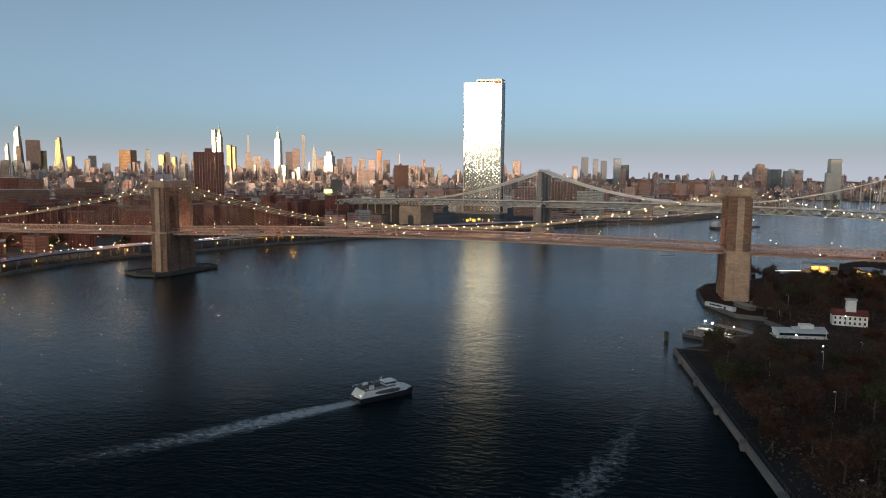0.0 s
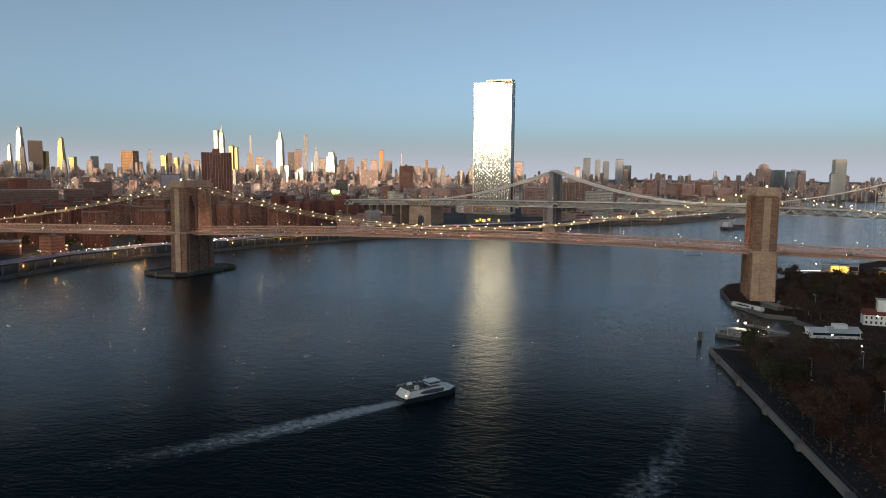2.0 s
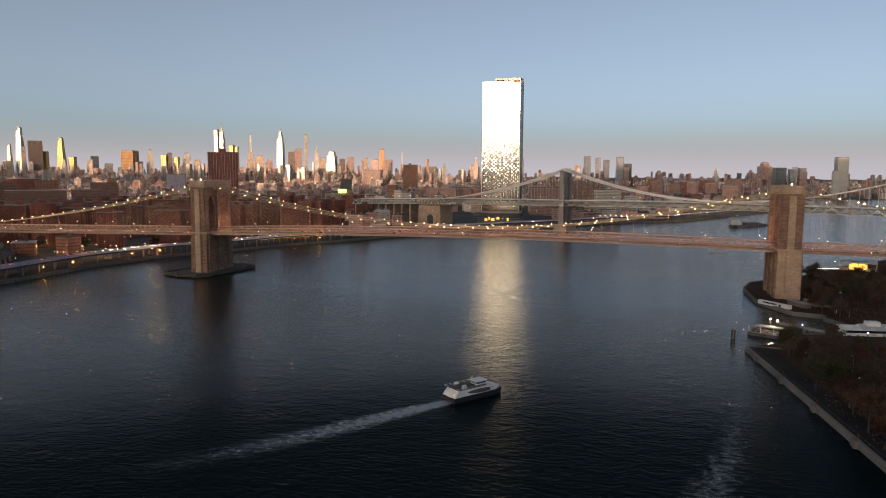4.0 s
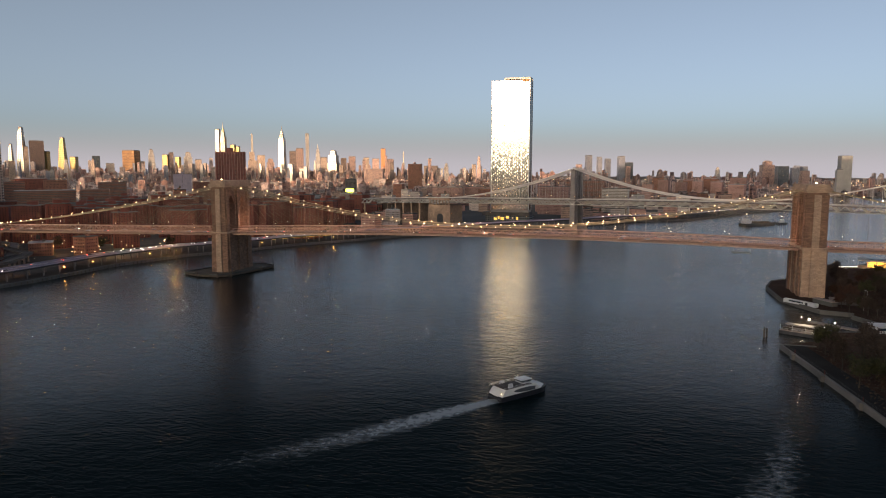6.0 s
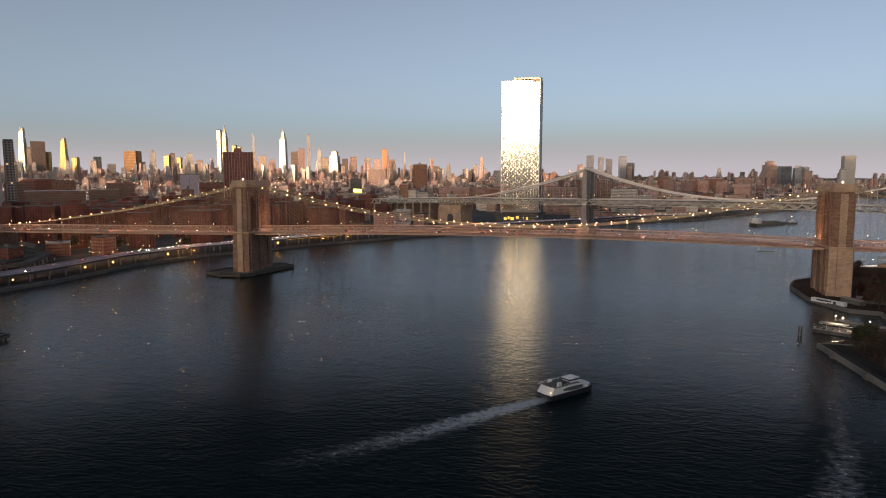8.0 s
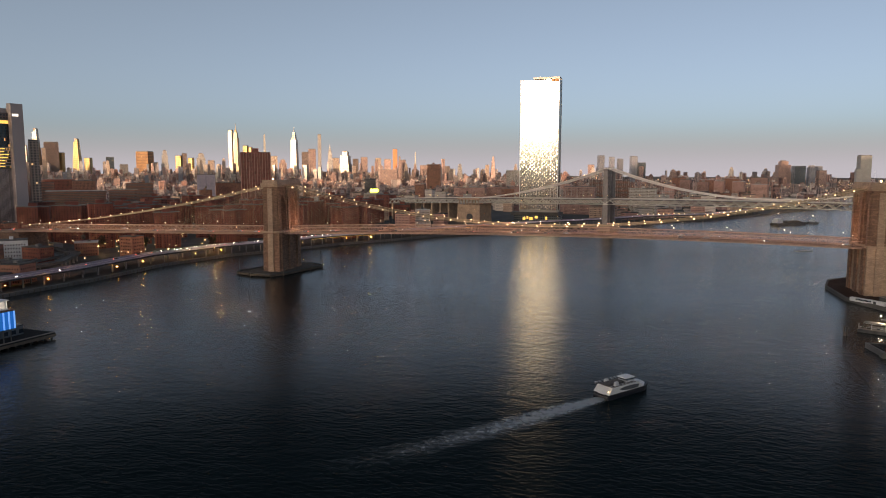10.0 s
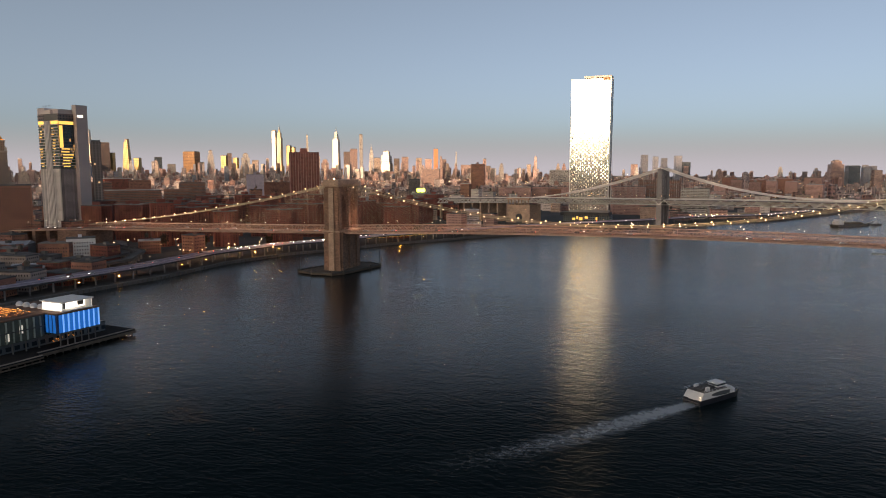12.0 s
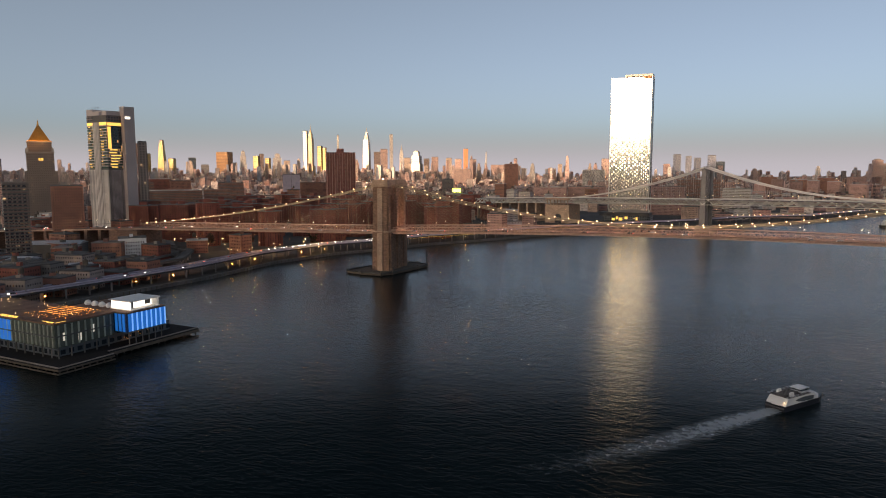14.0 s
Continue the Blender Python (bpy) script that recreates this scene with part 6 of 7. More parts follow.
# ---- ferry and its trail ----
def ferry():
    t = thing("ferry", "white catamaran passenger ferry under way", "boat", pose(308.5, -286.5, 0, 0, 0, 50.8))
    L, B = 13.2, 4.2
    hull = Shape()
    for sy in (-1, 1):
        y0, y1 = (sy * B - 0.0, sy * 1.7)
        lo = [(-L, y0, -0.6), (L * 0.7, y0, -0.6), (L * 0.94, (y0 + y1) / 2, -0.6), (L * 0.7, y1, -0.6), (-L, y1, -0.6)]
        hi = [(-L, y0, 2.2), (L * 0.74, y0, 2.3), (L * 1.02, (y0 + y1) / 2, 2.6), (L * 0.74, y1, 2.3), (-L, y1, 2.2)]
        fs = [(4, 3, 2, 1, 0), (5, 6, 7, 8, 9)] + [(i, (i + 1) % 5, 5 + (i + 1) % 5, 5 + i) for i in range(5)]
        hull.add(lo + hi, fs)
    part("hull", hull, surface("navy_hull", (0.014, 0.015, 0.022), (0.02, 0.022, 0.03), 0.4, 0.5, bump=0), t, "two dark narrow hulls")
    body = Shape()
    lo = [(-L, -B, 2.0), (L * 0.7, -B, 2.1), (L * 1.03, -1.2, 2.4), (L * 1.03, 1.2, 2.4), (L * 0.7, B, 2.1), (-L, B, 2.0)]
    hi = [(-L * 0.82, -B + 0.2, 4.9), (L * 0.45, -B + 0.3, 4.9), (L * 0.86, -0.9, 3.6), (L * 0.86, 0.9, 3.6), (L * 0.45, B - 0.3, 4.9), (-L * 0.82, B - 0.2, 4.9)]
    body.add(lo + hi, [(5, 4, 3, 2, 1, 0), (6, 7, 10, 11), (7, 8, 9, 10)] + [(i, (i + 1) % 6, 6 + (i + 1) % 6, 6 + i) for i in range(6)])
    part("cabin", body, white_paint, t, "white main-deck cabin with a swept front")
    for sy in (-1, 1):
        y = sy * (B - 0.02)
        oval = []
        for k in range(18):
            q = 2 * math.pi * k / 18
            x, z = L * 0.08 + L * 0.56 * math.cos(q), 3.35 + 0.85 * math.sin(q) - 0.2 * math.cos(q)
            oval.append((x, sy * (B + 0.06 - 0.075 * (z - 2.0) - max(0.0, x / L - 0.52) * 3.0), z))
        part("window_band", Shape().add(oval, [tuple(range(18)) if sy < 0 else tuple(range(17, -1, -1))]), dark_glass, t, "long oval dark window band")
        part("rail", Shape().line([(-L * 0.95, y, 5.9), (L * 0.2, y, 5.9)], 0.05).line([(-L * 0.95, y, 5.4), (L * 0.2, y, 5.4)], 0.04), white_paint, t)
    part("upper_deck", Shape().box(-L * 0.82, -B + 0.3, 4.92, L * 0.3, B - 0.3, 5.05), surface("grey_deck", (0.07, 0.06, 0.058), (0.11, 0.095, 0.09), 0.8, 0.5), t)
    wh = part("wheelhouse", Shape().box(L * 0.02, -2.2, 5.05, L * 0.42, 2.2, 6.4, top=0.82), dark_glass, t, "glazed wheelhouse")
    part("wheelhouse_roof", Shape().box(-L * 0.04, -2.4, 6.42, L * 0.4, 2.4, 6.75), white_paint, wh)
    part("wheelhouse_base", Shape().box(0, -2.3, 5.05, L * 0.44, 2.3, 5.5), white_paint, wh)
    part("mast", Shape().rod((-0.5, 0, 6.7), (-0.9, 0, 9.0), 0.1, 0.05).line([(-1.5, -0.8, 8.2), (-1.5, 0.8, 8.2)], 0.05), white_paint, t)
    for y in (-3.2, 2.2):
        part("funnel", Shape().box(-L * 0.62, y, 5.05, -L * 0.45, y + 1.0, 6.6, top=0.8), white_paint, t)
    for i in range(7):
        part("bench", Shape().box(-L * 0.75 + 1.3 * i, -2.0, 5.05, -L * 0.75 + 1.3 * i + 0.5, 2.0, 5.9), steel_dark, t)
    part("stern_platform", Shape().box(-L * 1.06, -B + 0.4, 1.0, -L * 0.99, B - 0.4, 1.5), steel_dark, t)
    part("stern_lamp", Shape().ball((-L * 0.98, -B + 0.5, 3.6), 0.25), bulb, t)


ferry()


def trail(name, pts, widths, material, label):
    """Foam on the water along a line."""
    line = []
    for i in range(len(pts) - 1):
        for k in range(8):
            f = k / 8
            line.append((pts[i][0] + (pts[i + 1][0] - pts[i][0]) * f, pts[i][1] + (pts[i + 1][1] - pts[i][1]) * f))
    line.append(pts[-1])
    n = len(line)
    wid = [np.interp(i / (n - 1), np.linspace(0, 1, len(widths)), widths) for i in range(n)]
    me = bpy.data.meshes.new(name)
    vs, fs, uv = [], [], []
    cols = (-1, -0.5, 0, 0.5, 1)
    for i, p in enumerate(line):
        a, b = line[max(0, i - 1)], line[min(n - 1, i + 1)]
        d = Vector((b[0] - a[0], b[1] - a[1])).normalized()
        for c in cols:
            vs.append((p[0] - d.y * c * wid[i], p[1] + d.x * c * wid[i], 0.06))
            uv.append((1 - abs(c) ** 1.5, max(0.0, 1 - i / (n - 1)) ** 0.85))
    for i in range(n - 1):
        for k in range(4):
            o = i * 5 + k
            fs.append((o, o + 1, o + 6, o + 5))
    me.from_pydata(vs, [], fs)
    layer = me.uv_layers.new(name="age")
    for lp in me.loops:
        layer.data[lp.index].uv = uv[lp.vertex_index]
    me.materials.append(material)
    tagged(new(name, me), label, "foam", "", "stuff")


trail("boat_wake", [(301, -296), (283, -317), (266.5, -338), (241, -366), (210, -398)], [4.2, 7.5, 9.5, 11, 12], foam, "broken white wake behind a ferry")
trail("old_wake", [(382, -392), (393, -361), (405, -324), (413, -288), (419, -250), (421, -210), (416, -165)], [12, 11, 9, 6.5, 5.5, 5, 4], foam_old, "faint fading trail of old foam")


# ---- far quay beyond the steel bridge ----
def far_quay():
    shed = thing("pier_shed", "long low tan quay shed with a glowing orange end", "building", pose(416, 846, 2, 0, 0, -7))
    part("wall", Shape().box(-41, -14, 0, 41, 14, 5.5), buff_brick, shed)
    part("roof", Shape().slab([(-14.6, 5.5), (14.6, 5.5), (0, 9.5)], -41.6, 41.6), surface("tan_sheet_roof", (0.46, 0.35, 0.24), (0.58, 0.45, 0.32), 0.7, 0.1), shed, "low-pitched tan sheet roof")
    # orange end of the shed, added as a glowing panel
    part("lit_gable", Shape().box(41.05, -11, 0.6, 41.3, 11, 4.6), bulb_orange, shed, "orange end panel that glows")
    lamp = thing("quay_lamp", "tall quay lamp with a bright warm head", "street lamp", pose(466, 790, 2), "quay lamps")
    part("pole", Shape().rod((0, 0, 0), (0, 0, 9), 0.16, 0.1, 6), steel_dark, lamp)
    part("head", Shape().ball((0, 0, 9.3), 0.8), bulb, lamp)
    for i in range(1, 22):
        copy_thing(lamp, pose(458 + 12.6 * i, 796 + 19.2 * i, 2))
    for i in range(14):
        copy_thing(lamp, pose(330 + 9.5 * i, 742 + 5 * (i % 3) + 4.2 * i, 2))


far_quay()


# ---- barge and tug ----
def barge():
    t = thing("barge", "long dark cargo barge at anchor", "boat", pose(578, 708, 0, 0, 0, 42))
    part("hull", Shape().add([(-34, -8, -1), (34, -8, -1), (34, 8, -1), (-34, 8, -1), (-38, -8, 4), (38, -8, 4), (38, 8, 4), (-38, 8, 4)], [(3, 2, 1, 0), (4, 5, 6, 7), (0, 1, 5, 4), (1, 2, 6, 5), (2, 3, 7, 6), (3, 0, 4, 7)]), steel_dark, t)
    part("cargo", Shape().box(-10, -6, 4, 26, 6, 6.5, top=0.9), timber, t)
    part("deck_house", Shape().box(-34, -6, 4, -22, 6, 9).box(-32, -5, 9, -25, 5, 12), white_paint, t)
    part("mast", Shape().rod((-27, 0, 12), (-27, 0, 20), 0.25), steel_dark, t)
    part("lamp", Shape().ball((-27, 0, 20), 0.9), bulb_white, t)
    g = thing("tugboat", "small tugboat beside a barge", "boat", pose(624, 748, 0, 0, 0, 30))
    part("hull", Shape().box(-11, -3.6, -1, 11, 3.6, 2.6, top=1.05), steel_dark, g)
    part("deck_house", Shape().box(-4, -2.6, 2.6, 5, 2.6, 5.5).box(0, -2, 5.5, 4, 2, 8.5), white_paint, g)
    part("mast", Shape().rod((1, 0, 8.5), (1, 0, 16), 0.2), steel_dark, g)
    part("lamp", Shape().ball((1, 0, 13), 0.8), bulb_white, g)


barge()


# ---- Brooklyn bank ----
def promenade():
    def along(y, off):
        """A place beside the promenade's edge."""
        return (433.3 - 0.118 * (y + 177) + off, y)

    edge = [along(-1001 + 8 * i, 0) for i in range(103)] + [along(-177, 0)]
    solid("sea_wall", ribbon(edge, 1.1, -3, 2.8), concrete_dark, "worn stone promenade edge above the river", "wall", "structure")
    solid("sea_wall", ribbon([along(-177.5, 0.6), along(-177.5, 17)], 1.1, -3, 2.8), concrete_dark, "worn stone promenade edge above the river", "wall", "structure")
    solid("promenade", ribbon([(x + 6.2, y - 1.0) for x, y in edge], 11.2, 2.0, 2.5), asphalt, "dark paved riverside promenade", "pavement", "structure")
    rail = thing("railing", "dark promenade railing along the edge", "railing")
    for i in range(100):
        x, y = along(-179 - 3 * i, 1.4)
        part("post", Shape().rod((x, y, 2.5), (x, y, 3.7), 0.05, sides=4), steel_dark, rail)
    for z, r in ((3.7, 0.05), (3.2, 0.03)):
        part("rail", Shape().line([(*along(-479, 1.4), z), (*along(-179, 1.4), z)], r, 4), steel_dark, rail)
    solid("sea_wall", ribbon(resample([(454.8, -162.9), (468.7, -138.5), (496.9, -130.9), (502.5, -107), (493.8, -85), (497, -78), (479, -73), (463, -34), (463.2, 19.2), (473, 52), (497.4, 75.6), (518.2, 94), (576.8, 175.9), (646.6, 259.4)], 4), 1.3, -2, 2.75), concrete_dark,
          "pale concrete quay edge round the tower foot", "wall", "structure")
    for y in (-197, -233, -270, -306, -346):
        t = thing("lookout_bay", "small stone bay stepping out from the promenade", "bay", pose(*along(y, -0.9), 0))
        part("slab", Shape().box(-0.9, -2, -2, 1.6, 2, 2.9), concrete_dark, t)
        part("marker_post", Shape().rod((1, 0, 2.9), (1, 0, 5.0), 0.18, 0.15, 8), roof_red, t, "dull red post")
    lamp_post = thing("street_lamp", "slim park lamp post with a pale head", "street lamp", pose(457.3, -196.4, 2.2), "park lamps")
    part("pole", Shape().rod((0, 0, 0), (0, 0, 8.2), 0.13, 0.09, 8), concrete_pale, lamp_post)
    part("arm", Shape().rod((0, 0, 8.0), (-1.0, 0, 8.5), 0.08), concrete_pale, lamp_post)
    part("head", Shape().box(-1.6, -0.3, 8.35, -0.7, 0.3, 8.65), white_paint, lamp_post)
    for x, y in ((472.5, -216.9), (487.8, -262.6), (476.6, -300.4), (524.1, -171.3), (506.3, -66.9), (499.8, -196.9), (551.3, -208), (518.2, -33.9), (564, -132.3), (464.8, -254.7), (472.6, -347.8)):
        copy_thing(lamp_post, pose(x, y, 2.2, 0, 0, (x * 37) % 90))
    lit = thing("street_lamp", "park lamp post with a bright warm lamp", "street lamp", pose(452.8, -135.6, 2.2), "lit park lamps")
    part("pole", Shape().rod((0, 0, 0), (0, 0, 7.2), 0.13, 0.09, 8), steel_dark, lit)
    part("head", Shape().ball((0, 0, 7.5), 0.32), bulb_head, lit, "bright warm lamp head")
    for x, y in ((466.7, -148.6), (503.3, -181.8), (531.5, -221), (536.5, -97.9), (557, -105.1), (574.7, -31.1), (609.3, 19.3), (643.6, 83.2), (523, -246.3), (496, -159.6), (564.5, 155.3), (620.1, 120.9), (576.2, -178.9)):
        copy_thing(lit, pose(x, y, 2.2))


promenade()


def landing():
    t = thing("ferry_landing", "floating ferry landing with pale deck and rails", "pier", pose(453, -138, 0, 0, 0, -30))
    part("pontoon", Shape().box(-11, -6, -0.5, 13, 6, 1.8), steel_dark, t)
    part("deck", Shape().box(-11, -6, 1.8, 13, 6, 2.1), concrete, t)
    for x in (-10.5, -4, 3, 12.5):
        part("post", Shape().rod((x, -5.5, 2.1), (x, -5.5, 5.4), 0.12), white_paint, t)
    part("canopy", Shape().box(-9, -3, 5.2, 6, 3, 5.5), concrete_dark, t)
    part("rail", Shape().line([(-10.8, 5.8, 3.3), (12.8, 5.8, 3.3)], 0.08).line([(-10.8, -5.8, 3.3), (12.8, -5.8, 3.3)], 0.08), white_paint, t)
    part("floodlight", Shape().ball((2.0, 4, 8.6), 0.55), bulb_head, t, "very bright floodlight")
    part("pole", Shape().rod((2, 4, 2.1), (2, 4, 8.4), 0.14), steel_dark, t)
    part("floodlight", Shape().ball((11.5, 0, 5.8), 0.4), bulb_head, t, "very bright floodlight")
    part("pole", Shape().rod((11.5, 0, 2.1), (11.5, 0, 5.6), 0.14), steel_dark, t)
    rnd = random.Random(41)
    for i in range(9):
        x, y, k = rnd.uniform(-9, 12), rnd.uniform(-5, 5), rnd.uniform(0.5, 1.1)
        ob = solid("crate", Shape().box(-k, -k * 0.7, 0, k, k * 0.7, k * 1.2).box(-k * 1.05, -k * 0.75, k * 1.2, k * 1.05, k * 0.75, k * 1.3), rnd.choice((timber, steel_dark, concrete)), "weathered crate on the ferry landing deck", "crate", group="crates on the landing")
        ob.matrix_world = pose(453, -138, 2.1, 0, 0, -30) @ pose(x, y, 0, 0, 0, rnd.uniform(0, 90))
    for x, y in ((430, -151), (431.6, -150), (430.7, -148.4)):
        solid("mooring_pile", Shape().rod((x, y, -3), (x, y, 5.2), 0.5, 0.45, 8), timber, "dark timber mooring pile in the river", "pile", group="mooring piles")
    w = thing("walkway", "narrow concrete wharf walkway on piles", "pier", pose(474.6, -118.8, 0, 0, 0, -42))
    part("deck", Shape().box(-16, -2.2, 1.6, 14, 2.2, 2.4), concrete, w)
    for i in range(6):
        part("pile", Shape().rod((-14 + 5.4 * i, 0, -3), (-14 + 5.4 * i, 0, 1.7), 0.4), timber, w)
    b = thing("restaurant_barge", "white riverside restaurant barge with a pitched roof and glazed sides", "building", pose(504.5, -128.0, 1.6, 0, 0, 8))
    part("hull", Shape().box(-14, -6, -2, 14, 6, 1), white_paint, b)
    part("wall", Shape().box(-13, -5.2, 1, 13, 5.2, 4.2), white_paint, b)
    part("window_band", Shape().box(-12.5, -5.32, 2.2, 12.5, -5.22, 3.6), pane_office, b)
    part("roof", Shape().slab([(-6, 4.2), (6, 4.2), (0, 6.6)], -4, 13.6), roof_pale, b, "pale pitched roof")
    part("roof_deck", Shape().box(-13.5, -5.5, 4.22, -4, 5.5, 4.7), white_paint, b)
    part("upper_cabin", Shape().box(0, -2.4, 5.2, 7, 2.4, 8), white_paint, b)


landing()


def boathouse():
    t = thing("boathouse", "white clapboard boathouse with red roof and square tower", "building", pose(542, -85, 2.2, 0, 0, -7))
    part("wall", Shape().box(-9.5, -5, 0, 9.5, 5, 6.4), white_paint, t, "white clapboard walls")
    part("roof", Shape().slab([(-5.6, 6.4), (5.6, 6.4), (0, 9.6)], -10, 10), roof_red, t, "dull red pitched roof")
    part("tower", Shape().box(-2.2, -2.2, 7.0, 3.4, 2.6, 15.5, top=0.92), white_paint, t)
    part("tower_roof", Shape().box(-2.6, -2.6, 15.5, 3.8, 3.0, 16.1), roof_pale, t)
    pane = Shape().box(-0.5, -0.05, 0, 0.5, 0.05, 1.6).mesh("window", pane_dark)
    for i in range(7):
        for z in (1.0, 4.0):
            share("window", pane, t, pose(-8 + 2.65 * i, -5.02, z))
    s = thing("gate_shed", "low white-fronted shed with a flat deck roof", "building", pose(487.6, -47.9, 2.2, 0, 0, -62))
    part("wall", Shape().box(-8, -2.5, 0, 9, 2.5, 3), concrete_dark, s)
    part("roof", Shape().box(-8.6, -3, 3, 9.6, 3, 3.3), concrete, s)
    k = thing("site_cabin", "white flat-roofed site cabin by the water", "building", pose(471.5, -52.5, 2.2, 0, 0, -51))
    part("wall", Shape().box(-12.5, -1.6, 0, 12.5, 1.6, 2.6), white_paint, k)
    part("window_band", Shape().box(-8, -1.68, 1.2, 3, -1.62, 2.2), dark_glass, k)
    part("door", Shape().box(4.5, -1.7, 0, 6.5, -1.62, 2.2), steel_dark, k)
    w = thing("warehouse_sheds", "row of low grey sheds with weathered roofs", "building", pose(502.5, -42.2, 2.2, 0, 0, -12))
    part("wall", Shape().box(-10, -5, 0, 12, 5, 3.0), concrete_dark, w)
    part("roof", Shape().slab([(-5.6, 3.0), (5.6, 3.0), (0, 4.2)], -10.4, 12.4), concrete, w)


boathouse()


def carousel():
    t = thing("carousel_pavilion", "square glass pavilion lit warm from within", "building", pose(586.4, 162, 2.2, 0, 0, -17))
    part("floor", Shape().box(-15, -12, 0, 15, 12, 0.6), concrete, t)
    part("roof", Shape().box(-15.5, -12.5, 7.2, 15.5, 12.5, 8.2), concrete_pale, t, "flat pale roof with a round light")
    part("roof_light", Shape().rod((0, 0, 8.2), (0, 0, 8.7), 8, 8, 24), dark_glass, t)
    for x in (-15, -7.5, 0, 7.5, 15):
        for y in (-12, 12):
            part("column", Shape().box(x - 0.25, y - 0.25, 0.6, x + 0.25, y + 0.25, 7.2), concrete_pale, t)
    part("ride", Shape().rod((0, 0, 0.6), (0, 0, 3.2), 7.5, 7.8, 20), warm_interior, t, "glowing carousel ride")
    part("ride_canopy", Shape().rod((0, 0, 4.6), (0, 0, 6.6), 8, 1, 20), warm_interior, t)
    w = thing("lit_walkway", "low riverside wall with a strip of light", "wall", pose(555.5, 152.3, 2.2, 0, 0, 20))
    part("wall", Shape().box(-16, -0.5, 0, 14, 0.5, 1.2), concrete_pale, w)
    part("light_strip", Shape().box(-16, -0.7, 1.2, 14, 0.2, 1.6), white_lit, w)
    g = thing("glass_hall", "long low hall with lit glazing", "building", pose(627, 133, 2.2, 0, 0, -73))
    part("wall", Shape().box(-22, -8, 0, 30, 8, 6), concrete_dark, g)
    part("glazing", Shape().box(-20, -8.2, 1.5, 28, -8.03, 4.5), warm_interior, g)
    part("roof", Shape().box(-23, -9, 6, 31, 9, 6.8), roof_pale, g)
    for x, y, h, w in ((702.4, -0.4, 24, 40), (742.7, 100.1, 30, 44), (672.2, -100.2, 20, 36), (742.1, -84.4, 26, 40), (793.3, 201, 28, 40), (820.9, 325.3, 30, 44), (791.3, 28.8, 26, 38)):
        city_block(x, y, w, 26, h, -20, "low", brick_brown, "brick warehouses")


carousel()


# ---- trees ----
def tree_proto(kind, leaf, label, height, seed):
    rnd = random.Random(seed)
    t = thing("tree", label, "tree", pose(493, -235, 2.2), kind)
    wood = Shape()
    top = height * 0.62
    wood.rod((0, 0, -0.2), (0.2, 0.1, height * 0.32), height * 0.028, height * 0.02, 7).rod((0.2, 0.1, height * 0.32), (0.1, -0.1, top), height * 0.02, height * 0.008, 6)
    tips = []
    for i in range(11):
        a, z = rnd.uniform(0, 6.28), height * rnd.uniform(0.28, 0.6)
        r = height * rnd.uniform(0.18, 0.34)
        tip = (math.cos(a) * r, math.sin(a) * r, z + height * rnd.uniform(0.12, 0.34))
        wood.rod((0.15, 0, z), tip, height * 0.011, height * 0.004, 5)
        tips.append(tip)
        for _ in range(2):
            q = (tip[0] + rnd.uniform(-1, 1) * height * 0.1, tip[1] + rnd.uniform(-1, 1) * height * 0.1, tip[2] + rnd.uniform(0, 1) * height * 0.12)
            wood.rod(tuple(c * 0.7 + d * 0.3 for c, d in zip(tip, (0, 0, z))), q, height * 0.005, height * 0.002, 4)
            tips.append(q)
    part("trunk", wood, bark, t)
    leaves = Shape()
    for tip in tips:
        for _ in range(52):
            c = Vector(tip) + Vector((rnd.gauss(0, 1), rnd.gauss(0, 1), rnd.gauss(0, 0.75))) * height * 0.075
            if c.z < height * 0.22:
                continue
            u = Vector((rnd.uniform(-1, 1), rnd.uniform(-1, 1), rnd.uniform(-1, 1))).normalized()
            v = u.orthogonal().normalized()
            k = rnd.uniform(0.22, 0.5)
            leaves.add([c - u * k, c - v * k * 0.6, c + u * k, c + v * k * 0.6], [(0, 1, 2, 3)])
    part("crown", leaves, leaf, t)
    return t


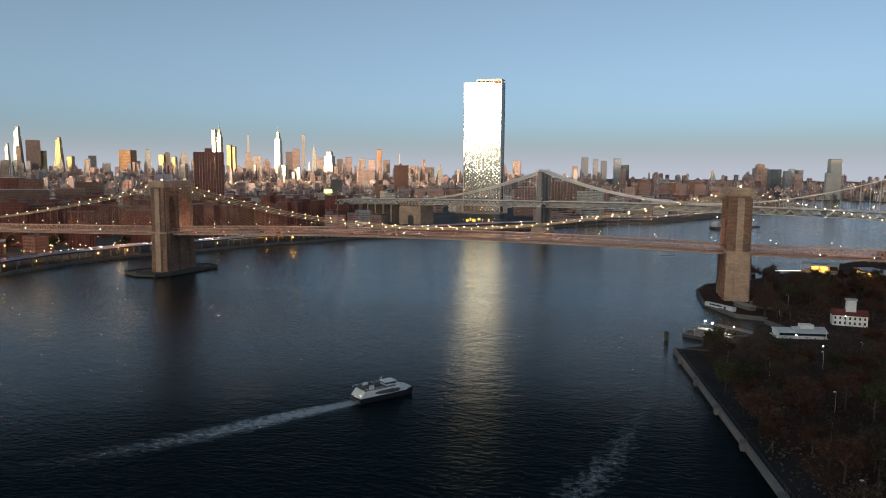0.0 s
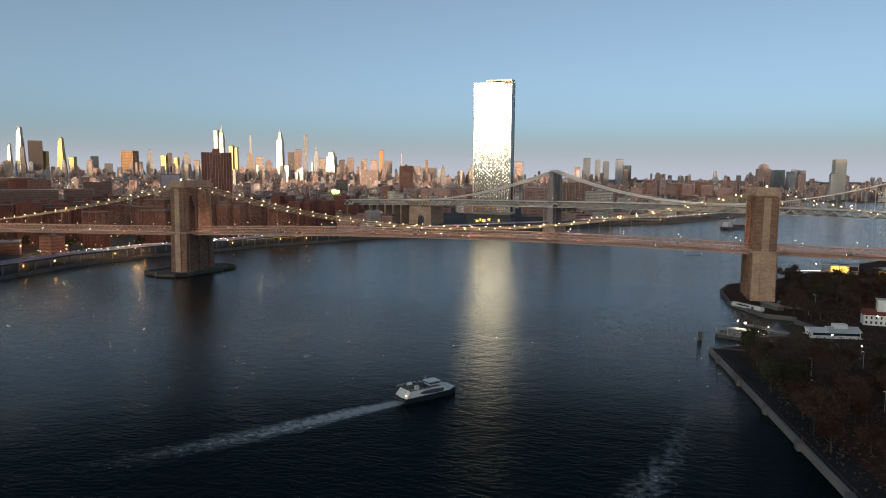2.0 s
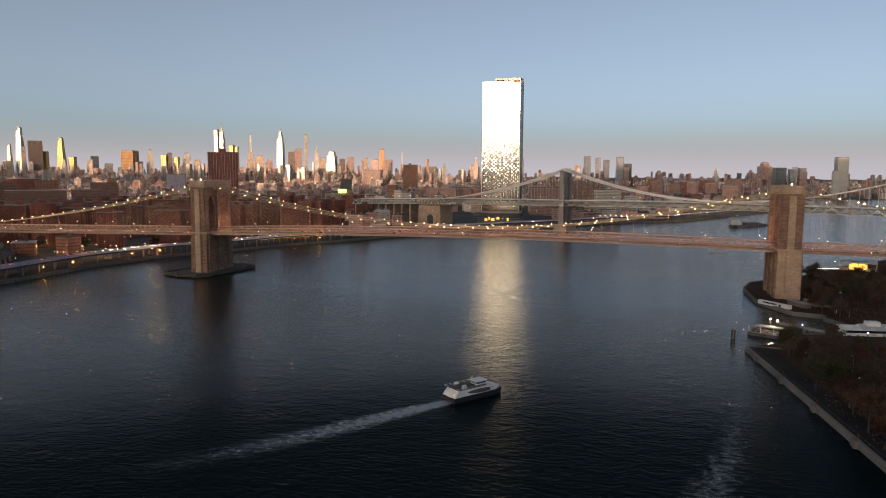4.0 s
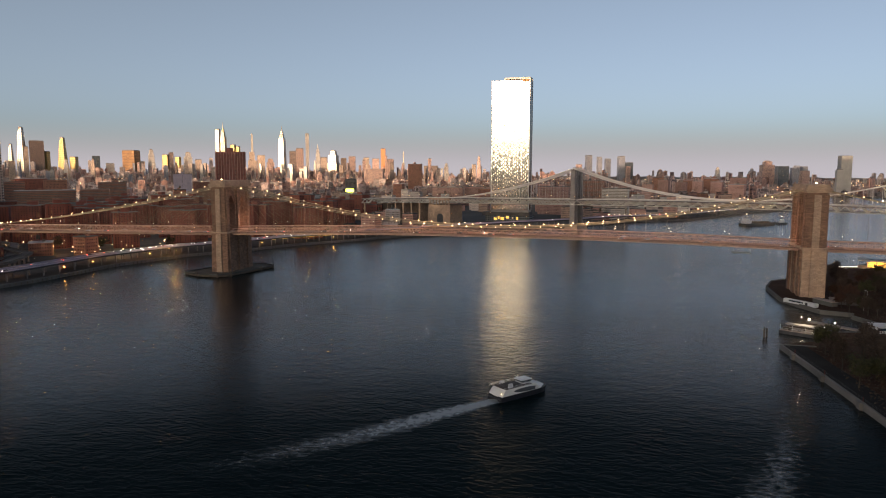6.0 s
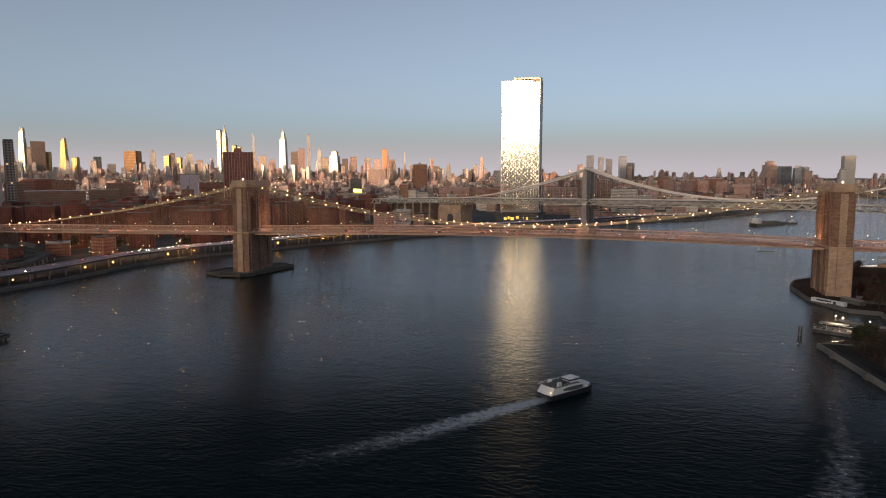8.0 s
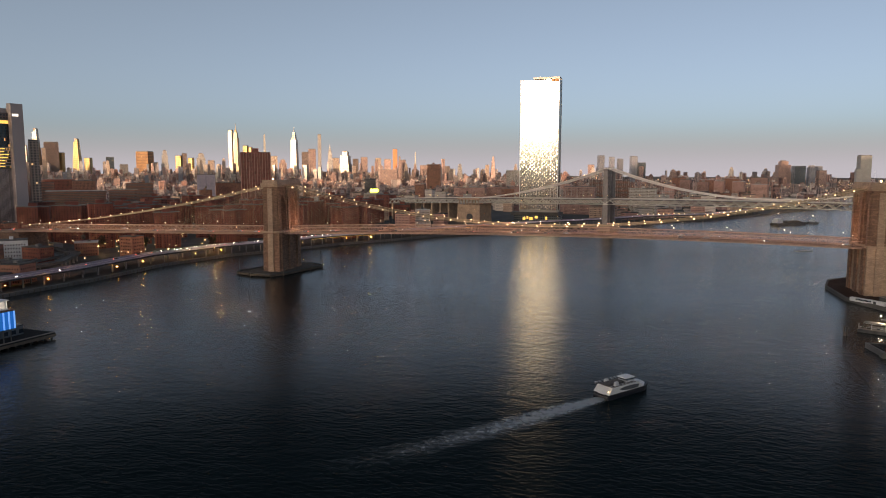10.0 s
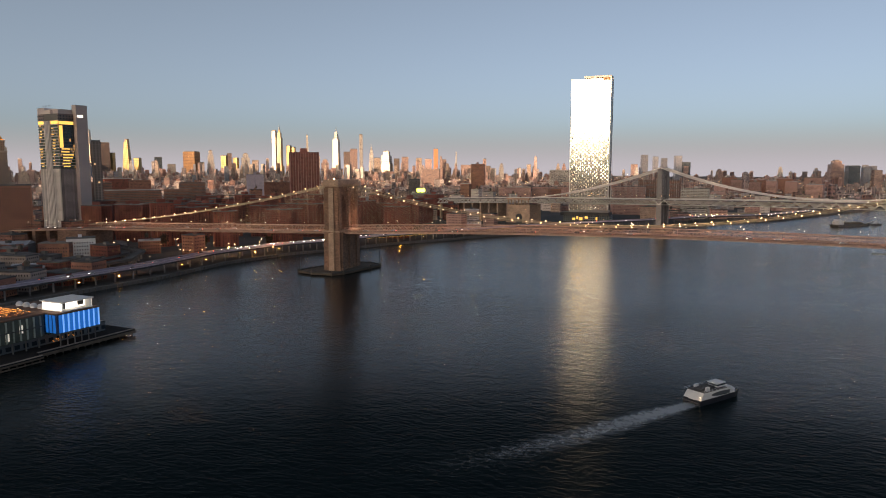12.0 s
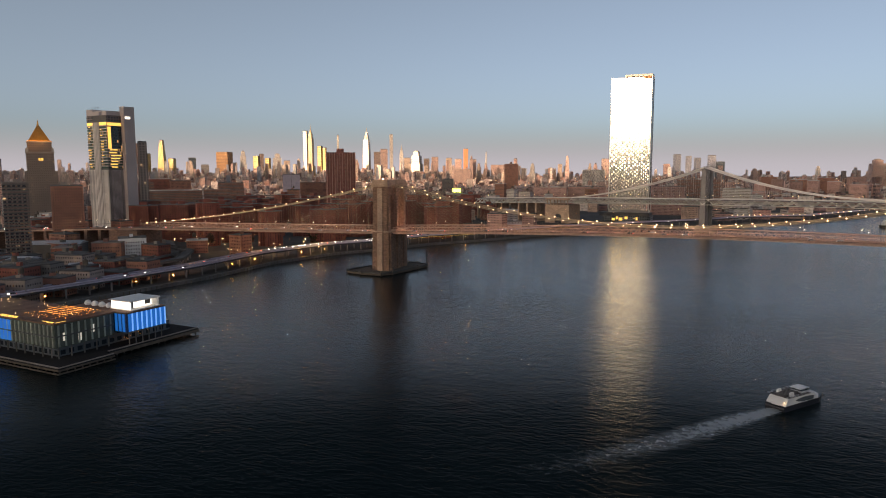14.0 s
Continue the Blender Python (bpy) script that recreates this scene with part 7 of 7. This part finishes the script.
def trees():
    rnd = random.Random(12)
    protos = [tree_proto("park trees", leaf_rust, "autumn tree with thinning rust-brown leaves", 13, 1), tree_proto("park trees", leaf_olive, "park tree with olive-green leaves", 12, 2),
              tree_proto("park trees", leaf_brown, "bare-looking tree with sparse brown leaves", 12, 3), tree_proto("park trees", leaf_rust, "broad low tree with rusty leaves", 9.5, 4)]
    used = set()
    spots = []
    zones = ((448, 575, -450, -160, 200), (496, 620, -95, 90, 84), (560, 715, -85, 100, 32), (550, 660, -330, -110, 42))
    for x0, x1, y0, y1, count in zones:
        n = 0
        for _ in range(count * 6):
            if n >= count:
                break
            x, y = rnd.uniform(x0, x1), rnd.uniform(y0, y1)
            if any(math.hypot(x - p, y - q) < 5.4 for p, q in spots) or not inside(x, y, BROOKLYN) or not inside(x - 6, y + 4, BROOKLYN):
                continue
            if any(abs(x - p) < a and abs(y - q) < b for p, q, a, b in ((540.8, -90.2, 16, 12), (507.8, -156.6, 26, 36), (584.9, 158.9, 24, 20), (509.2, -36.9, 16, 10), (491.2, 38, 24, 34), (463.6, -148.8, 10, 14), (632, 128, 26, 34))):
                continue
            spots.append((x, y))
            i = rnd.choice((0, 0, 1, 2, 2, 3))
            m = pose(x, y, 2.2, 0, 0, rnd.uniform(0, 360)) @ Matrix.Scale(rnd.uniform(0.75, 1.25), 4)
            if i in used:
                ob = copy_thing(protos[i], m)
                ob.matrix_basis = m
            else:
                protos[i].matrix_world = m
                used.add(i)
            n += 1
    for x, y in ((-128.5, 94.9), (-94.4, 157.8), (-208.6, 79.3), (-184.4, 43.5), (-246.6, 53.2), (-152.9, 130.7), (-62.9, 245.1), (-28.8, 308), (-93.5, 243.7), (-232.9, 115.1), (-177.2, 166.5), (-121.4, 218), (-270.8, 89), (-2.2, 346.1), (-306.4, 136.5), (-137.5, 272.4)):
        m = pose(x - 12, y + 8, 2.0, 0, 0, rnd.uniform(0, 360)) @ Matrix.Scale(rnd.uniform(0.9, 1.4), 4)
        copy_thing(protos[rnd.choice((1, 2))], m).matrix_basis = m


trees()


def roof_sign():
    t = thing("lit_billboard", "glowing yellow-green rooftop billboard on a frame", "sign", pose(-229.7, 861.5, 38, 0, 0, -18))
    part("panel", Shape().box(-11, -0.4, 6, 11, 0.4, 13), sign_green, t, "yellow-green lit panel")
    for x in (-9, 0, 9):
        part("leg", Shape().rod((x, 0.2, 0), (x, 0.2, 6.2), 0.3), steel_dark, t)
    city_block(-230.2, 866.3, 40, 26, 40.3, -18, "slab", concrete, "low city buildings")


roof_sign()


def ground_lights():
    """Street lamps round the foot of the old bridge on the city side."""
    rnd = random.Random(19)
    lamp = thing("street_lamp", "city street lamp with a warm glowing head", "street lamp", pose(-165.3, 56.5, 2), "city street lamps")
    part("pole", Shape().rod((0, 0, 0), (0, 0, 6.5), 0.12, 0.08, 6), steel_dark, lamp)
    part("head", Shape().ball((0, 0, 6.7), 0.42), bulb, lamp)
    n = 0
    while n < 130:
        x, y = rnd.uniform(-430, 50), rnd.uniform(-145, 315)
        if inside(x + 32, y - 12, MANHATTAN) and not -16 < y < 16:
            copy_thing(lamp, pose(x, y, 2))
            n += 1


ground_lights()


def street_lamps():
    post = Shape().rod((0, 0, 0), (0, 0, 9.4), 0.12, 0.08).rod((0, 0, 9.4), (0, -0.9, 9.9), 0.07).mesh("post", steel_dark)
    head = Shape().ball((0, -0.9, 9.7), 0.42).mesh("lamp_head", bulb)
    for x, y in STREET:
        t = thing("street_lamp", "tall street lamp with a warm light beside the bridge approach", "street lamp", pose(x, y, 1.6), "street lamps by the approach")
        share("post", post, t, Matrix())
        share("lamp_head", head, t, Matrix(), "warm lit lamp head")


street_lamps()


def shrubs():
    rnd = random.Random(14)
    s = Shape()
    for _ in range(30000):
        x, y = rnd.uniform(448, 660), rnd.uniform(-470, 70)
        if not inside(x - 3, y + 3, BROOKLYN) or (440 < x < 505 and -88 < y < 60) or (526 < x < 558 and -95 < y < -75):
            continue
        c = Vector((x, y, 2.3 + abs(rnd.gauss(0, 0.8)) * (0.4 + abs(noise.noise((x * 0.06, y * 0.06, 4))) * 3)))
        u = Vector((rnd.uniform(-1, 1), rnd.uniform(-1, 1), rnd.uniform(-0.6, 1))).normalized()
        v = u.orthogonal().normalized()
        k = rnd.uniform(0.3, 0.8)
        s.add([c - u * k, c - v * k * 0.7, c + u * k, c + v * k * 0.7], [(0, 1, 2, 3)])
    solid("shrubs", s, leaf_brown, "low brown autumn shrubs and undergrowth", "shrubs", "stuff")


shrubs()
